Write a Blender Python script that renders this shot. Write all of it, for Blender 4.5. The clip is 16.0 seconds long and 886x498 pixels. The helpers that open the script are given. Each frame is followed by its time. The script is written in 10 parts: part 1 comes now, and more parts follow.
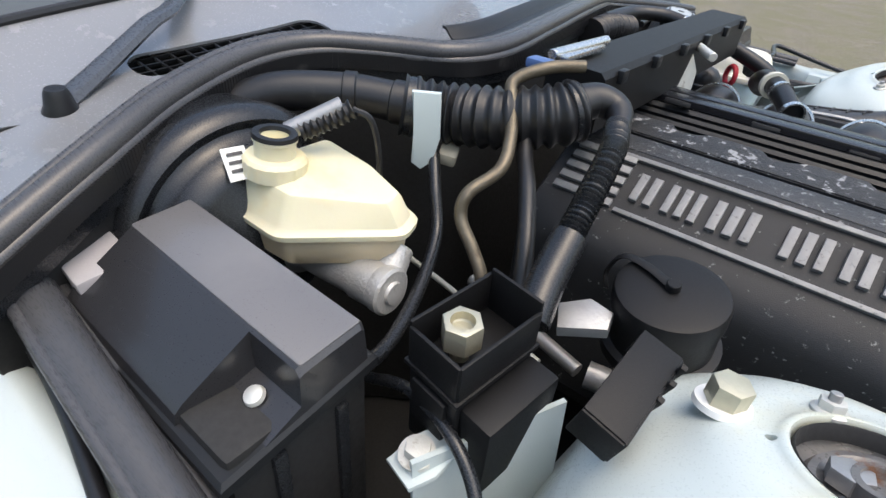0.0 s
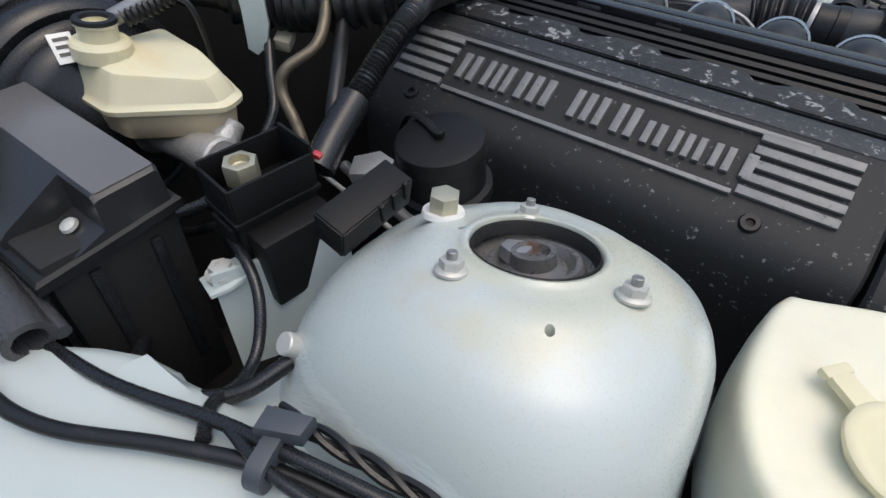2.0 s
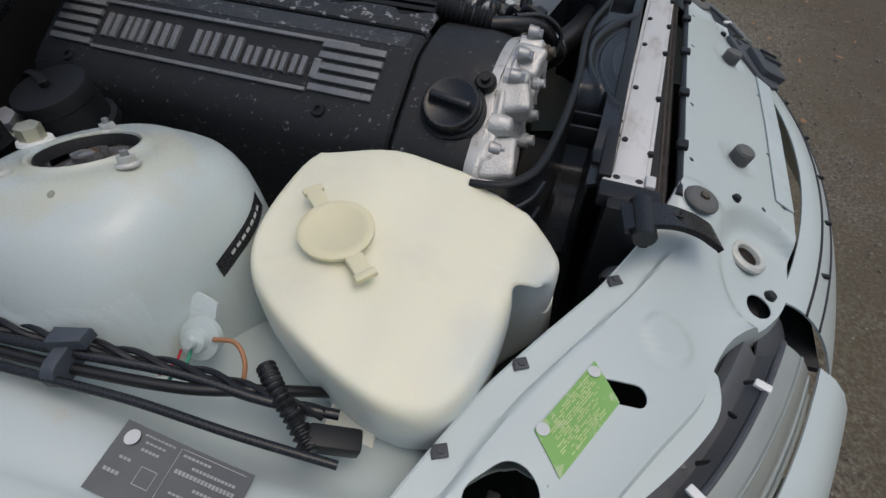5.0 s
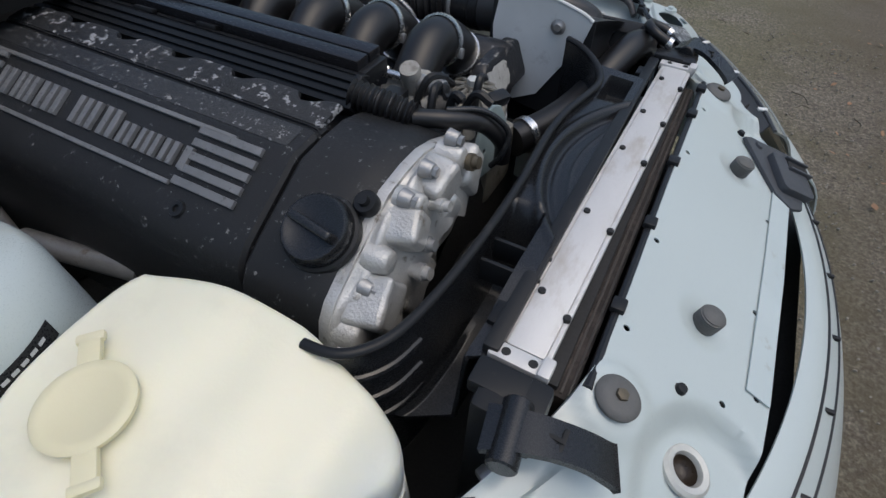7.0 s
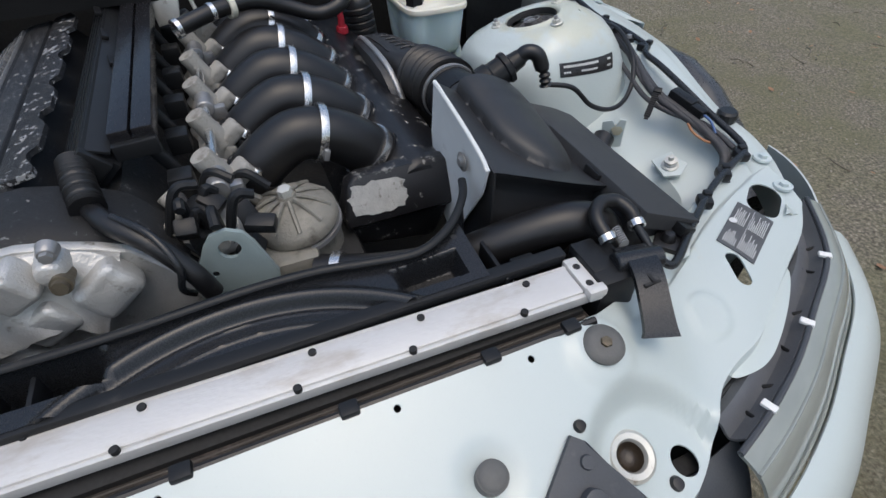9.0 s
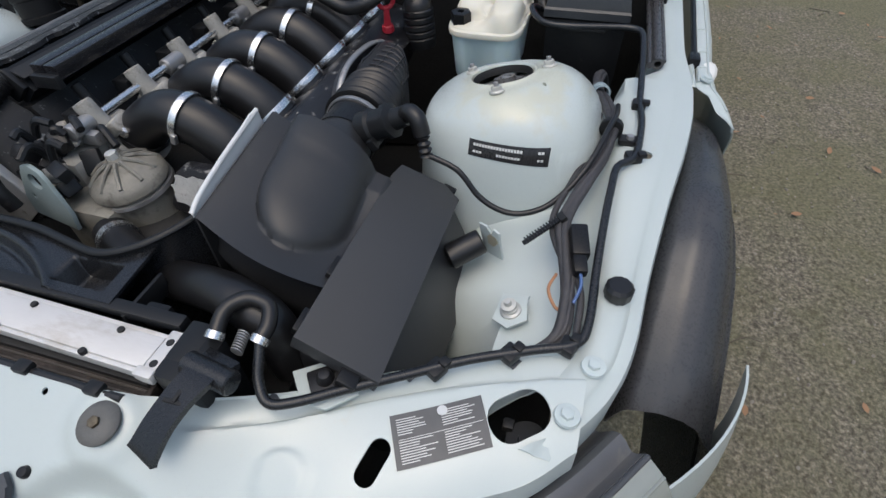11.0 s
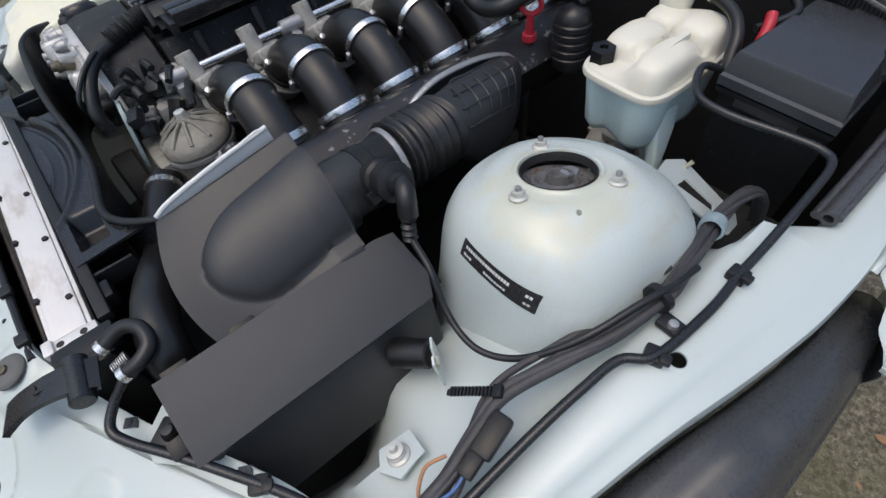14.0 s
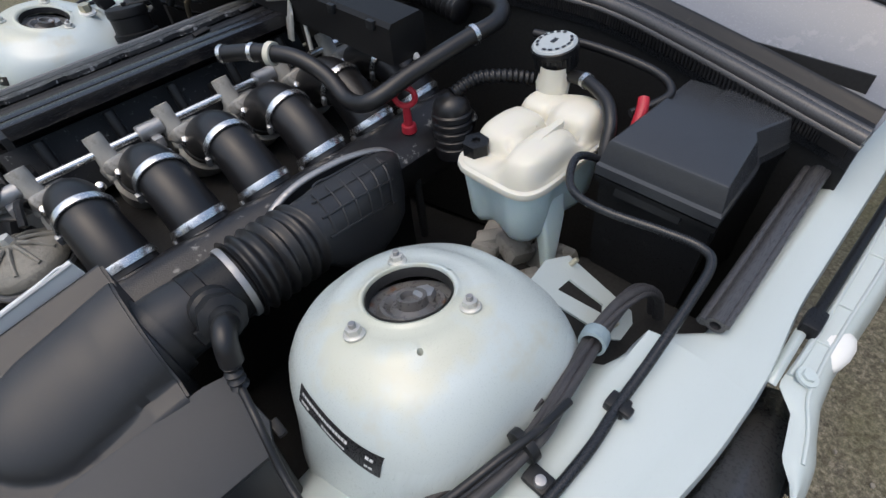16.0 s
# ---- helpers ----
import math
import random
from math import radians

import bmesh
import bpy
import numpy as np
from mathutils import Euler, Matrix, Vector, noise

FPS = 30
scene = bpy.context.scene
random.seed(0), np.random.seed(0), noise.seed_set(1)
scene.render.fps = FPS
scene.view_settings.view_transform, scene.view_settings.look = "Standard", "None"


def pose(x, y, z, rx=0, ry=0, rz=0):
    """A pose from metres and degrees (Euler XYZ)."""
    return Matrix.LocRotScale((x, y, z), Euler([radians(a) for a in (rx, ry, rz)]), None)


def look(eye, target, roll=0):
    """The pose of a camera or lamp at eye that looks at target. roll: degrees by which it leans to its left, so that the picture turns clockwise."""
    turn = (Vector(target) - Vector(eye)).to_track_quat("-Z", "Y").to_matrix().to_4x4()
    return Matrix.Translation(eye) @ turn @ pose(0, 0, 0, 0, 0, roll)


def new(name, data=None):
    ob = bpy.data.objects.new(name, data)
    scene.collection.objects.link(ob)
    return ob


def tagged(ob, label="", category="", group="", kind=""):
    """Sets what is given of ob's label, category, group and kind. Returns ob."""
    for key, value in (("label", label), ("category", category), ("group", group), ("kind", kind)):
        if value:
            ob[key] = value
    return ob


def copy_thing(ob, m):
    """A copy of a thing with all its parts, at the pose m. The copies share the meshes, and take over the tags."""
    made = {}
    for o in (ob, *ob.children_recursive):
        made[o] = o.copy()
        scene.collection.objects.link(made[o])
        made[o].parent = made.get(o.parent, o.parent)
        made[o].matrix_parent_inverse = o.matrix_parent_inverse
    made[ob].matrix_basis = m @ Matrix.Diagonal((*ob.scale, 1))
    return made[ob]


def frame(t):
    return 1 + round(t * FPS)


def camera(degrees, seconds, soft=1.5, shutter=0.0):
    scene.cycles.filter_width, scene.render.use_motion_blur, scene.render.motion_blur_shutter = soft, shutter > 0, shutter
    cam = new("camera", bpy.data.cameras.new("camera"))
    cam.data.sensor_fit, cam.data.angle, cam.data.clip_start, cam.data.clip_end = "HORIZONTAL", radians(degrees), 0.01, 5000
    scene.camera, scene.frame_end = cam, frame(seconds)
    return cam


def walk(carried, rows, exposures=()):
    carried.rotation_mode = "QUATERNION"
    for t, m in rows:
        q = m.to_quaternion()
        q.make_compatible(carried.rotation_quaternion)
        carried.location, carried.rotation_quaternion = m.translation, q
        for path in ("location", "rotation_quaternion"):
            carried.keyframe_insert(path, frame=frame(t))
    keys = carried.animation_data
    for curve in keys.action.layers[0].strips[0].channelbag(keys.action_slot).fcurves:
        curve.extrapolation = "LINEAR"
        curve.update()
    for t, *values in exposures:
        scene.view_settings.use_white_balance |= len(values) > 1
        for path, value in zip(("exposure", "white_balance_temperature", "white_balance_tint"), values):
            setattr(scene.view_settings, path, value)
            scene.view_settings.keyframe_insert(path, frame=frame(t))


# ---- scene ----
cam = camera(82.0, 16.0)
PATH = [
    (0, (0.242, -0.838, 1.086), (-0.713, 0.495, -0.06), 5.5),
    (0.5, (0.285, -0.834, 1.084), (-0.66, 0.436, -0.138), 5.4),
    (1, (0.332, -0.832, 1.085), (-0.597, 0.396, -0.192), 5.0),
    (1.5, (0.385, -0.826, 1.089), (-0.502, 0.386, -0.231), 4.6),
    (2, (0.436, -0.826, 1.092), (-0.357, 0.419, -0.258), 4.3),
    (2.5, (0.491, -0.827, 1.11), (-0.184, 0.449, -0.276), 4.5),
    (3, (0.556, -0.84, 1.126), (-0.034, 0.45, -0.283), 4.0),
    (3.5, (0.623, -0.852, 1.136), (0.092, 0.451, -0.286), 3.3),
    (4, (0.688, -0.86, 1.145), (0.218, 0.451, -0.29), 3.0),
    (4.5, (0.752, -0.856, 1.148), (0.323, 0.459, -0.296), 2.1),
    (4.7, (0.774, -0.85, 1.153), (0.353, 0.458, -0.301), 1.7),
    (6.8, (0.882, -0.639, 1.157), (0.387, 0.671, -0.271), 2.3),
    (7, (0.904, -0.583, 1.169), (0.27, 0.668, -0.257), 2.3),
    (7.5, (0.959, -0.474, 1.196), (-0.005, 0.533, -0.239), 2.3),
    (8, (1.039, -0.315, 1.215), (-0.078, 0.496, -0.232), 1.1),
    (8.5, (1.135, -0.143, 1.225), (-0.116, 0.519, -0.188), -0.3),
    (9, (1.162, 0.052, 1.188), (-0.18, 0.601, -0.19), -1.0),
    (9.5, (1.157, 0.228, 1.201), (-0.258, 0.602, -0.162), -1.5),
    (10, (1.132, 0.41, 1.194), (-0.338, 0.525, -0.157), -2.2),
    (10.2, (1.125, 0.48, 1.198), (-0.356, 0.48, -0.147), -2.4),
    (12.3, (0.888, 0.848, 1.256), (0.06, -0.076, -0.313), -5.5),
    (12.5, (0.866, 0.843, 1.25), (0.087, -0.118, -0.321), -5.4),
    (13, (0.804, 0.818, 1.259), (0.081, -0.164, -0.326), -5.4),
    (13.5, (0.746, 0.829, 1.275), (0.041, -0.162, -0.314), -5.9),
    (14, (0.696, 0.836, 1.278), (-0.007, -0.153, -0.311), -6.2),
    (14.5, (0.649, 0.845, 1.282), (-0.085, -0.146, -0.293), -6.2),
    (15, (0.593, 0.853, 1.286), (-0.183, -0.142, -0.265), -6.3),
    (15.5, (0.556, 0.858, 1.282), (-0.288, -0.157, -0.22), -6.1),
    (16, (0.519, 0.845, 1.257), (-0.386, -0.184, -0.2), -5.8),
]
EXPOSURES = [(0, 0.90, 6330, 9), (1.0, 0.72, 6300, 9), (2.0, 0.18, 6200, 9), (3.0, -0.20, 6180, 9), (4.5, -0.42, 6250, 9), (7.0, -0.22, 6000, 9), (8.0, 0.13, 6000, 9), (8.6, 0.14, 6020, 9), (9.5, 0.08, 6150, 9), (10.0, 0.15, 6180, 9), (12.5, 0.0, 6050, 9), (14.5, 0.22, 6180, 10), (16.0, 0.25, 6180, 10)]
walk(cam, [(t, look(eye, target, roll)) for t, eye, target, roll in PATH], EXPOSURES)
# ---- sky and light: overcast, soft light from above ----
world = bpy.data.worlds.new("overcast_sky")
scene.world = world
world.use_nodes = True
wn, wl = world.node_tree.nodes, world.node_tree.links
sky = wn.new("ShaderNodeTexSky")
sky.sky_type = "NISHITA"
sky.sun_disc = False
sky.sun_elevation, sky.sun_rotation = radians(75), radians(90)
sky.dust_density, sky.air_density, sky.ozone_density = 6.0, 1.5, 1.0
grey = wn.new("ShaderNodeHueSaturation")
grey.inputs["Saturation"].default_value = 1.1
wl.new(sky.outputs["Color"], grey.inputs["Color"])
wl.new(grey.outputs["Color"], wn["Background"].inputs["Color"])
wn["Background"].inputs["Strength"].default_value = 0.14
sun_data = bpy.data.lights.new("sun", "SUN")
sun_data.energy, sun_data.angle, sun_data.color = 0.5, radians(80), (0.96, 0.985, 1.0)
sun_lamp = new("sun", sun_data)
sun_lamp.matrix_world = look((1.25, -0.1, 3.0), (0, 0, 0))


# ---- materials ----
def material(name, base, rough=0.5, metal=0.0, vary=0.25, scale=12.0, bump=0.05, fine=400.0, coat=0.0, sss=0.0,
             spots=None, spot_scale=60.0, spot_cut=0.62, spot_rough=0.7, spread=0.04, stretch=(1, 1, 1), alpha=None):
    """Base colour broken up by a coarse and a fine noise, a bump at the fine scale, and stains (spots) of another colour."""
    m = bpy.data.materials.new(name)
    m.use_nodes = True
    n, l = m.node_tree.nodes, m.node_tree.links
    b = n["Principled BSDF"]
    co = n.new("ShaderNodeTexCoord")
    mp = n.new("ShaderNodeMapping")
    mp.inputs["Scale"].default_value = stretch
    l.new(co.outputs["Object"], mp.inputs["Vector"])
    n1, n2 = n.new("ShaderNodeTexNoise"), n.new("ShaderNodeTexNoise")
    for t, sc, de in ((n1, scale, 5), (n2, fine, 3)):
        t.inputs["Scale"].default_value, t.inputs["Detail"].default_value = sc, de
        l.new(mp.outputs["Vector"], t.inputs["Vector"])
    mix = n.new("ShaderNodeMix")
    mix.data_type = "RGBA"
    mix.inputs[6].default_value = (*[c * (1 - vary) for c in base], 1)
    mix.inputs[7].default_value = (*[min(1, c * (1 + vary)) for c in base], 1)
    l.new(n1.outputs["Fac"], mix.inputs[0])
    out = mix.outputs[2]
    rr = n.new("ShaderNodeMapRange")
    rr.inputs[1].default_value, rr.inputs[2].default_value = 0.3, 0.7
    rr.inputs[3].default_value, rr.inputs[4].default_value = max(0.02, rough - 0.08), min(1, rough + 0.08)
    l.new(n2.outputs["Fac"], rr.inputs[0])
    rough_out = rr.outputs[0]
    if spots:
        n3 = n.new("ShaderNodeTexNoise")
        n3.inputs["Scale"].default_value, n3.inputs["Detail"].default_value, n3.inputs["Roughness"].default_value = spot_scale, 8, 0.65
        l.new(mp.outputs["Vector"], n3.inputs["Vector"])
        r3 = n.new("ShaderNodeMapRange")
        r3.inputs[1].default_value, r3.inputs[2].default_value = spot_cut, spot_cut + spread
        l.new(n3.outputs["Fac"], r3.inputs[0])
        m3 = n.new("ShaderNodeMix")
        m3.data_type = "RGBA"
        m3.inputs[7].default_value = (*spots, 1)
        l.new(r3.outputs[0], m3.inputs[0])
        l.new(out, m3.inputs[6])
        out = m3.outputs[2]
        m4 = n.new("ShaderNodeMix")
        m4.inputs[3].default_value = spot_rough
        l.new(r3.outputs[0], m4.inputs[0])
        l.new(rough_out, m4.inputs[2])
        rough_out = m4.outputs[0]
    l.new(out, b.inputs["Base Color"])
    l.new(rough_out, b.inputs["Roughness"])
    b.inputs["Metallic"].default_value = metal
    b.inputs["Coat Weight"].default_value = coat
    b.inputs["Coat Roughness"].default_value = 0.08
    if sss:
        b.inputs["Subsurface Weight"].default_value = sss
        b.inputs["Subsurface Radius"].default_value = (0.012, 0.010, 0.006)
        b.inputs["Subsurface Scale"].default_value = 1.0
    if alpha is not None:
        b.inputs["Alpha"].default_value = alpha
    if bump:
        bp = n.new("ShaderNodeBump")
        bp.inputs["Strength"].default_value, bp.inputs["Distance"].default_value = bump, 0.002
        l.new(n2.outputs["Fac"], bp.inputs["Height"])
        l.new(bp.outputs["Normal"], b.inputs["Normal"])
    return m


PAINT = material("pale_silver_paint", (0.495, 0.555, 0.544), 0.34, 0.0, 0.05, 5, 0.01, 900, coat=0.35, spots=(0.50, 0.50, 0.44), spot_scale=14, spot_cut=0.66, spread=0.12, spot_rough=0.5)
PAINT_DIRTY = material("weathered_silver_paint", (0.50, 0.57, 0.57), 0.45, 0.0, 0.1, 9, 0.03, 500, coat=0.1, spots=(0.33, 0.32, 0.26), spot_scale=22, spot_cut=0.6, spread=0.15, spot_rough=0.7)
SEALER = material("brushed_seam_sealer", (0.53, 0.59, 0.578), 0.34, 0.0, 0.08, 30, 0.24, 110, stretch=(1, 7, 1), coat=0.3)
BLACK = material("black_plastic", (0.010, 0.0105, 0.0115), 0.33, 0.0, 0.25, 14, 0.06, 700, spots=(0.06, 0.058, 0.054), spot_scale=35, spot_cut=0.63, spread=0.15)
BLACK_MATT = material("matt_black_plastic", (0.014, 0.015, 0.0165), 0.37, 0.0, 0.2, 10, 0.10, 1200, spots=(0.05, 0.048, 0.046), spot_scale=28, spot_cut=0.62, spread=0.2)
DEEP = material("deep_black_plastic", (0.007, 0.007, 0.0075), 0.5, 0.0, 0.2, 10, 0.1, 900)
DEEP.node_tree.nodes["Principled BSDF"].inputs["Specular IOR Level"].default_value = 0.28
SATIN = material("satin_black_plastic", (0.014, 0.015, 0.017), 0.27, 0.0, 0.2, 10, 0.03, 900, spots=(0.04, 0.04, 0.04), spot_scale=40, spot_cut=0.66, spread=0.1)
RUBBER = material("black_rubber", (0.010, 0.010, 0.011), 0.38, 0.0, 0.3, 20, 0.08, 500, spots=(0.05, 0.048, 0.044), spot_scale=40, spot_cut=0.6, spread=0.2)
# near-black for dark parts; also holds the shade of pits and gaps
DARK = material("dark_parts_and_shade", (0.012, 0.012, 0.012), 0.7, 0.0, 0.4, 15, 0.1, 200)
LINER = material("dark_grey_liner_plastic", (0.045, 0.046, 0.05), 0.3, 0.0, 0.3, 7, 0.03, 300, spots=(0.10, 0.098, 0.09), spot_scale=9, spot_cut=0.56, spread=0.25, spot_rough=0.5)
CRACKLE = material("crackle_black_paint", (0.018, 0.0188, 0.0202), 0.44, 0.0, 0.2, 16, 0.3, 1100, spots=(0.17, 0.172, 0.172), spot_scale=125, spot_cut=0.622, spread=0.05, spot_rough=0.8)
CRACKLE_WORN = material("flaking_black_paint", (0.026, 0.027, 0.029), 0.42, 0.0, 0.3, 20, 0.6, 800, spots=(0.30, 0.305, 0.31), spot_scale=80, spot_cut=0.575, spread=0.03, spot_rough=0.8)
CRACKLE_FLAKED = material("speckled_black_paint", (0.022, 0.023, 0.025), 0.40, 0.0, 0.3, 20, 0.5, 800, spots=(0.24, 0.245, 0.245), spot_scale=170, spot_cut=0.59, spread=0.04, spot_rough=0.8)
LETTER = material("bare_cast_lettering", (0.19, 0.193, 0.197), 0.5, 0.35, 0.25, 60, 0.25, 700, spots=(0.12, 0.12, 0.12), spot_scale=180, spot_cut=0.58, spread=0.1)
CAST = material("cast_aluminium", (0.50, 0.495, 0.475), 0.40, 0.45, 0.4, 26, 0.5, 350, spots=(0.20, 0.18, 0.15), spot_scale=48, spot_cut=0.60, spread=0.12, spot_rough=0.75)
CAST_OLD = material("oxidised_aluminium", (0.33, 0.322, 0.295), 0.72, 0.1, 0.35, 35, 0.5, 260, spots=(0.12, 0.10, 0.08), spot_scale=40, spot_cut=0.54, spread=0.2, spot_rough=0.8)
ALLOY = material("bright_alloy_bar", (0.64, 0.63, 0.61), 0.5, 0.3, 0.1, 40, 0.15, 300, spots=(0.44, 0.40, 0.35), spot_scale=24, spot_cut=0.51, spread=0.2, spot_rough=0.6, stretch=(1, 0.35, 1))
CLAMP = material("steel_hose_clamp", (0.72, 0.72, 0.71), 0.24, 0.95, 0.08, 40, 0.05, 600)
ZINC = material("zinc_plated_steel", (0.58, 0.58, 0.54), 0.5, 0.45, 0.2, 60, 0.2, 400, spots=(0.28, 0.24, 0.18), spot_scale=70, spot_cut=0.6, spread=0.15)
BRASS = material("yellow_zinc_nut", (0.52, 0.49, 0.37), 0.4, 0.7, 0.25, 60, 0.2, 400)
CAST_DARK = material("grimy_cast_alloy", (0.215, 0.205, 0.175), 0.6, 0.15, 0.35, 35, 0.4, 260, spots=(0.09, 0.08, 0.065), spot_scale=40, spot_cut=0.54, spread=0.2, spot_rough=0.8)
STEEL = material("dull_grey_steel", (0.36, 0.36, 0.36), 0.45, 0.7, 0.25, 40, 0.2, 300, spots=(0.2, 0.17, 0.13), spot_scale=40, spot_cut=0.62, spread=0.15)
BRONZE = material("aged_brown_pipe", (0.135, 0.115, 0.082), 0.45, 0.6, 0.4, 35, 0.25, 350, spots=(0.08, 0.06, 0.04), spot_scale=50, spot_cut=0.55, spread=0.2)
TANK = material("aged_white_polythene", (0.80, 0.775, 0.66), 0.36, 0.0, 0.07, 6, 0.06, 350, sss=0.25, spots=(0.69, 0.665, 0.53), spot_scale=8, spot_cut=0.55, spread=0.3, spot_rough=0.45)
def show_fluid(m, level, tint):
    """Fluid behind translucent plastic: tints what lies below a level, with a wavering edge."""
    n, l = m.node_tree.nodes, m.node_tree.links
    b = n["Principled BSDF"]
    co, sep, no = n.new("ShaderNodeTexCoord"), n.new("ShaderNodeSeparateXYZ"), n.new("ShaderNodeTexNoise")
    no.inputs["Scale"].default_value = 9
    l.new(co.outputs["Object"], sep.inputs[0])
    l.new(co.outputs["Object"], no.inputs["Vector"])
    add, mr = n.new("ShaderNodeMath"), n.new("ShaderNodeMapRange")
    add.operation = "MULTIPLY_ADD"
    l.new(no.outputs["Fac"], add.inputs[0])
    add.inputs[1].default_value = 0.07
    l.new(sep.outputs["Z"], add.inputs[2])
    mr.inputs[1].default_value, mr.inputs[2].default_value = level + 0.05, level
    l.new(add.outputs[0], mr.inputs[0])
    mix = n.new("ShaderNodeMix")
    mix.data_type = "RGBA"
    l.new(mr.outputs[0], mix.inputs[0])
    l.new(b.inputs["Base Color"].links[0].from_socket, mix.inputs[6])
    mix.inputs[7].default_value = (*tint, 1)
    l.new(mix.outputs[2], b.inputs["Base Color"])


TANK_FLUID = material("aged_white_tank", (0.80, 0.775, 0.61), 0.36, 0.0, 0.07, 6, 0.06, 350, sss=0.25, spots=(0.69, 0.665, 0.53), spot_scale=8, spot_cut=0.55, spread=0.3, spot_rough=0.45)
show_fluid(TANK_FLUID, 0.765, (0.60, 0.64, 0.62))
TANK_CAP = material("yellowed_plastic_cap", (0.73, 0.68, 0.46), 0.45, 0.0, 0.06, 12, 0.05, 500, sss=0.15)
RES = material("yellowed_reservoir_plastic", (0.69, 0.65, 0.46), 0.36, 0.0, 0.08, 12, 0.04, 350, sss=0.25, spots=(0.66, 0.56, 0.32), spot_scale=14, spot_cut=0.55, spread=0.25)
FLUID = material("stained_lower_reservoir", (0.72, 0.60, 0.40), 0.4, 0.0, 0.15, 12, 0.04, 350, sss=0.2)
COOLANT = material("bluish_tank_plastic", (0.58, 0.70, 0.69), 0.34, 0.0, 0.08, 8, 0.04, 350, sss=0.3)
STICKER = material("black_label_film", (0.02, 0.02, 0.022), 0.3, 0.0, 0.2, 30, 0.02, 600)
PLATE = material("grey_label_plate", (0.10, 0.105, 0.11), 0.4, 0.3, 0.2, 40, 0.05, 500)
PLATE_GREY = material("worn_grey_label", (0.085, 0.088, 0.092), 0.45, 0.1, 0.3, 50, 0.05, 500)
PRINT = material("pale_print", (0.62, 0.63, 0.62), 0.5, 0.0, 0.15, 60, 0.0, 500)
GREEN = material("faded_green_label", (0.20, 0.42, 0.10), 0.45, 0.0, 0.12, 25, 0.05, 400, spots=(0.40, 0.52, 0.26), spot_scale=70, spot_cut=0.53, spread=0.08)
PRINT_FAINT = material("worn_pale_print", (0.34, 0.345, 0.345), 0.5, 0.0, 0.3, 60, 0.0, 500)
PRINT_GREEN = material("worn_green_print", (0.50, 0.60, 0.26), 0.5, 0.0, 0.2, 60, 0.0, 500)
RED = material("red_plastic", (0.42, 0.02, 0.035), 0.4, 0.0, 0.15, 20, 0.03, 500)
WHITE = material("white_plastic", (0.78, 0.78, 0.75), 0.4, 0.0, 0.08, 20, 0.03, 500)
BLUE = material("blue_plastic", (0.07, 0.13, 0.30), 0.4, 0.0, 0.15, 20, 0.03, 500)
COPPER = material("orange_wire", (0.36, 0.17, 0.08), 0.45, 0.0, 0.2, 40, 0.05, 400)
GREENWIRE = material("green_wire", (0.05, 0.28, 0.16), 0.45, 0.0, 0.2, 40, 0.05, 400)
LAMP_GLASS = material("headlamp_lens", (0.26, 0.28, 0.255), 0.14, 0.0, 0.2, 14, 0.0, 100, coat=0.6, stretch=(1, 1, 8))
SCREEN = material("windscreen_glass", (0.04, 0.05, 0.05), 0.04, 0.0, 0.1, 3, 0.0, 100, coat=1.0)
STEEL_GRIMY = material("grimy_tube", (0.09, 0.08, 0.07), 0.6, 0.3, 0.4, 40, 0.4, 300)
RUST = material("rusty_metal", (0.030, 0.024, 0.020), 0.75, 0.2, 0.4, 40, 0.5, 300, spots=(0.10, 0.08, 0.07), spot_scale=50, spot_cut=0.5, spread=0.2)
WIPER = material("dark_blue_grey_enamel", (0.05, 0.056, 0.066), 0.3, 0.0, 0.15, 15, 0.02, 400, coat=0.3)
SEAL = material("glossy_seal_rubber", (0.056, 0.056, 0.059), 0.30, 0.0, 0.2, 10, 0.04, 300, stretch=(0.3, 3, 3))
MOUNT = material("greasy_rusty_mount", (0.15, 0.145, 0.14), 0.32, 0.3, 0.6, 30, 0.5, 160, spots=(0.13, 0.065, 0.035), spot_scale=34, spot_cut=0.57, spread=0.08)
PAINT_TOWER = material("stained_silver_paint", (0.515, 0.575, 0.563), 0.32, 0.0, 0.05, 5, 0.015, 700, coat=0.35, spots=(0.49, 0.48, 0.39), spot_scale=8, spot_cut=0.565, spread=0.16, spot_rough=0.5)
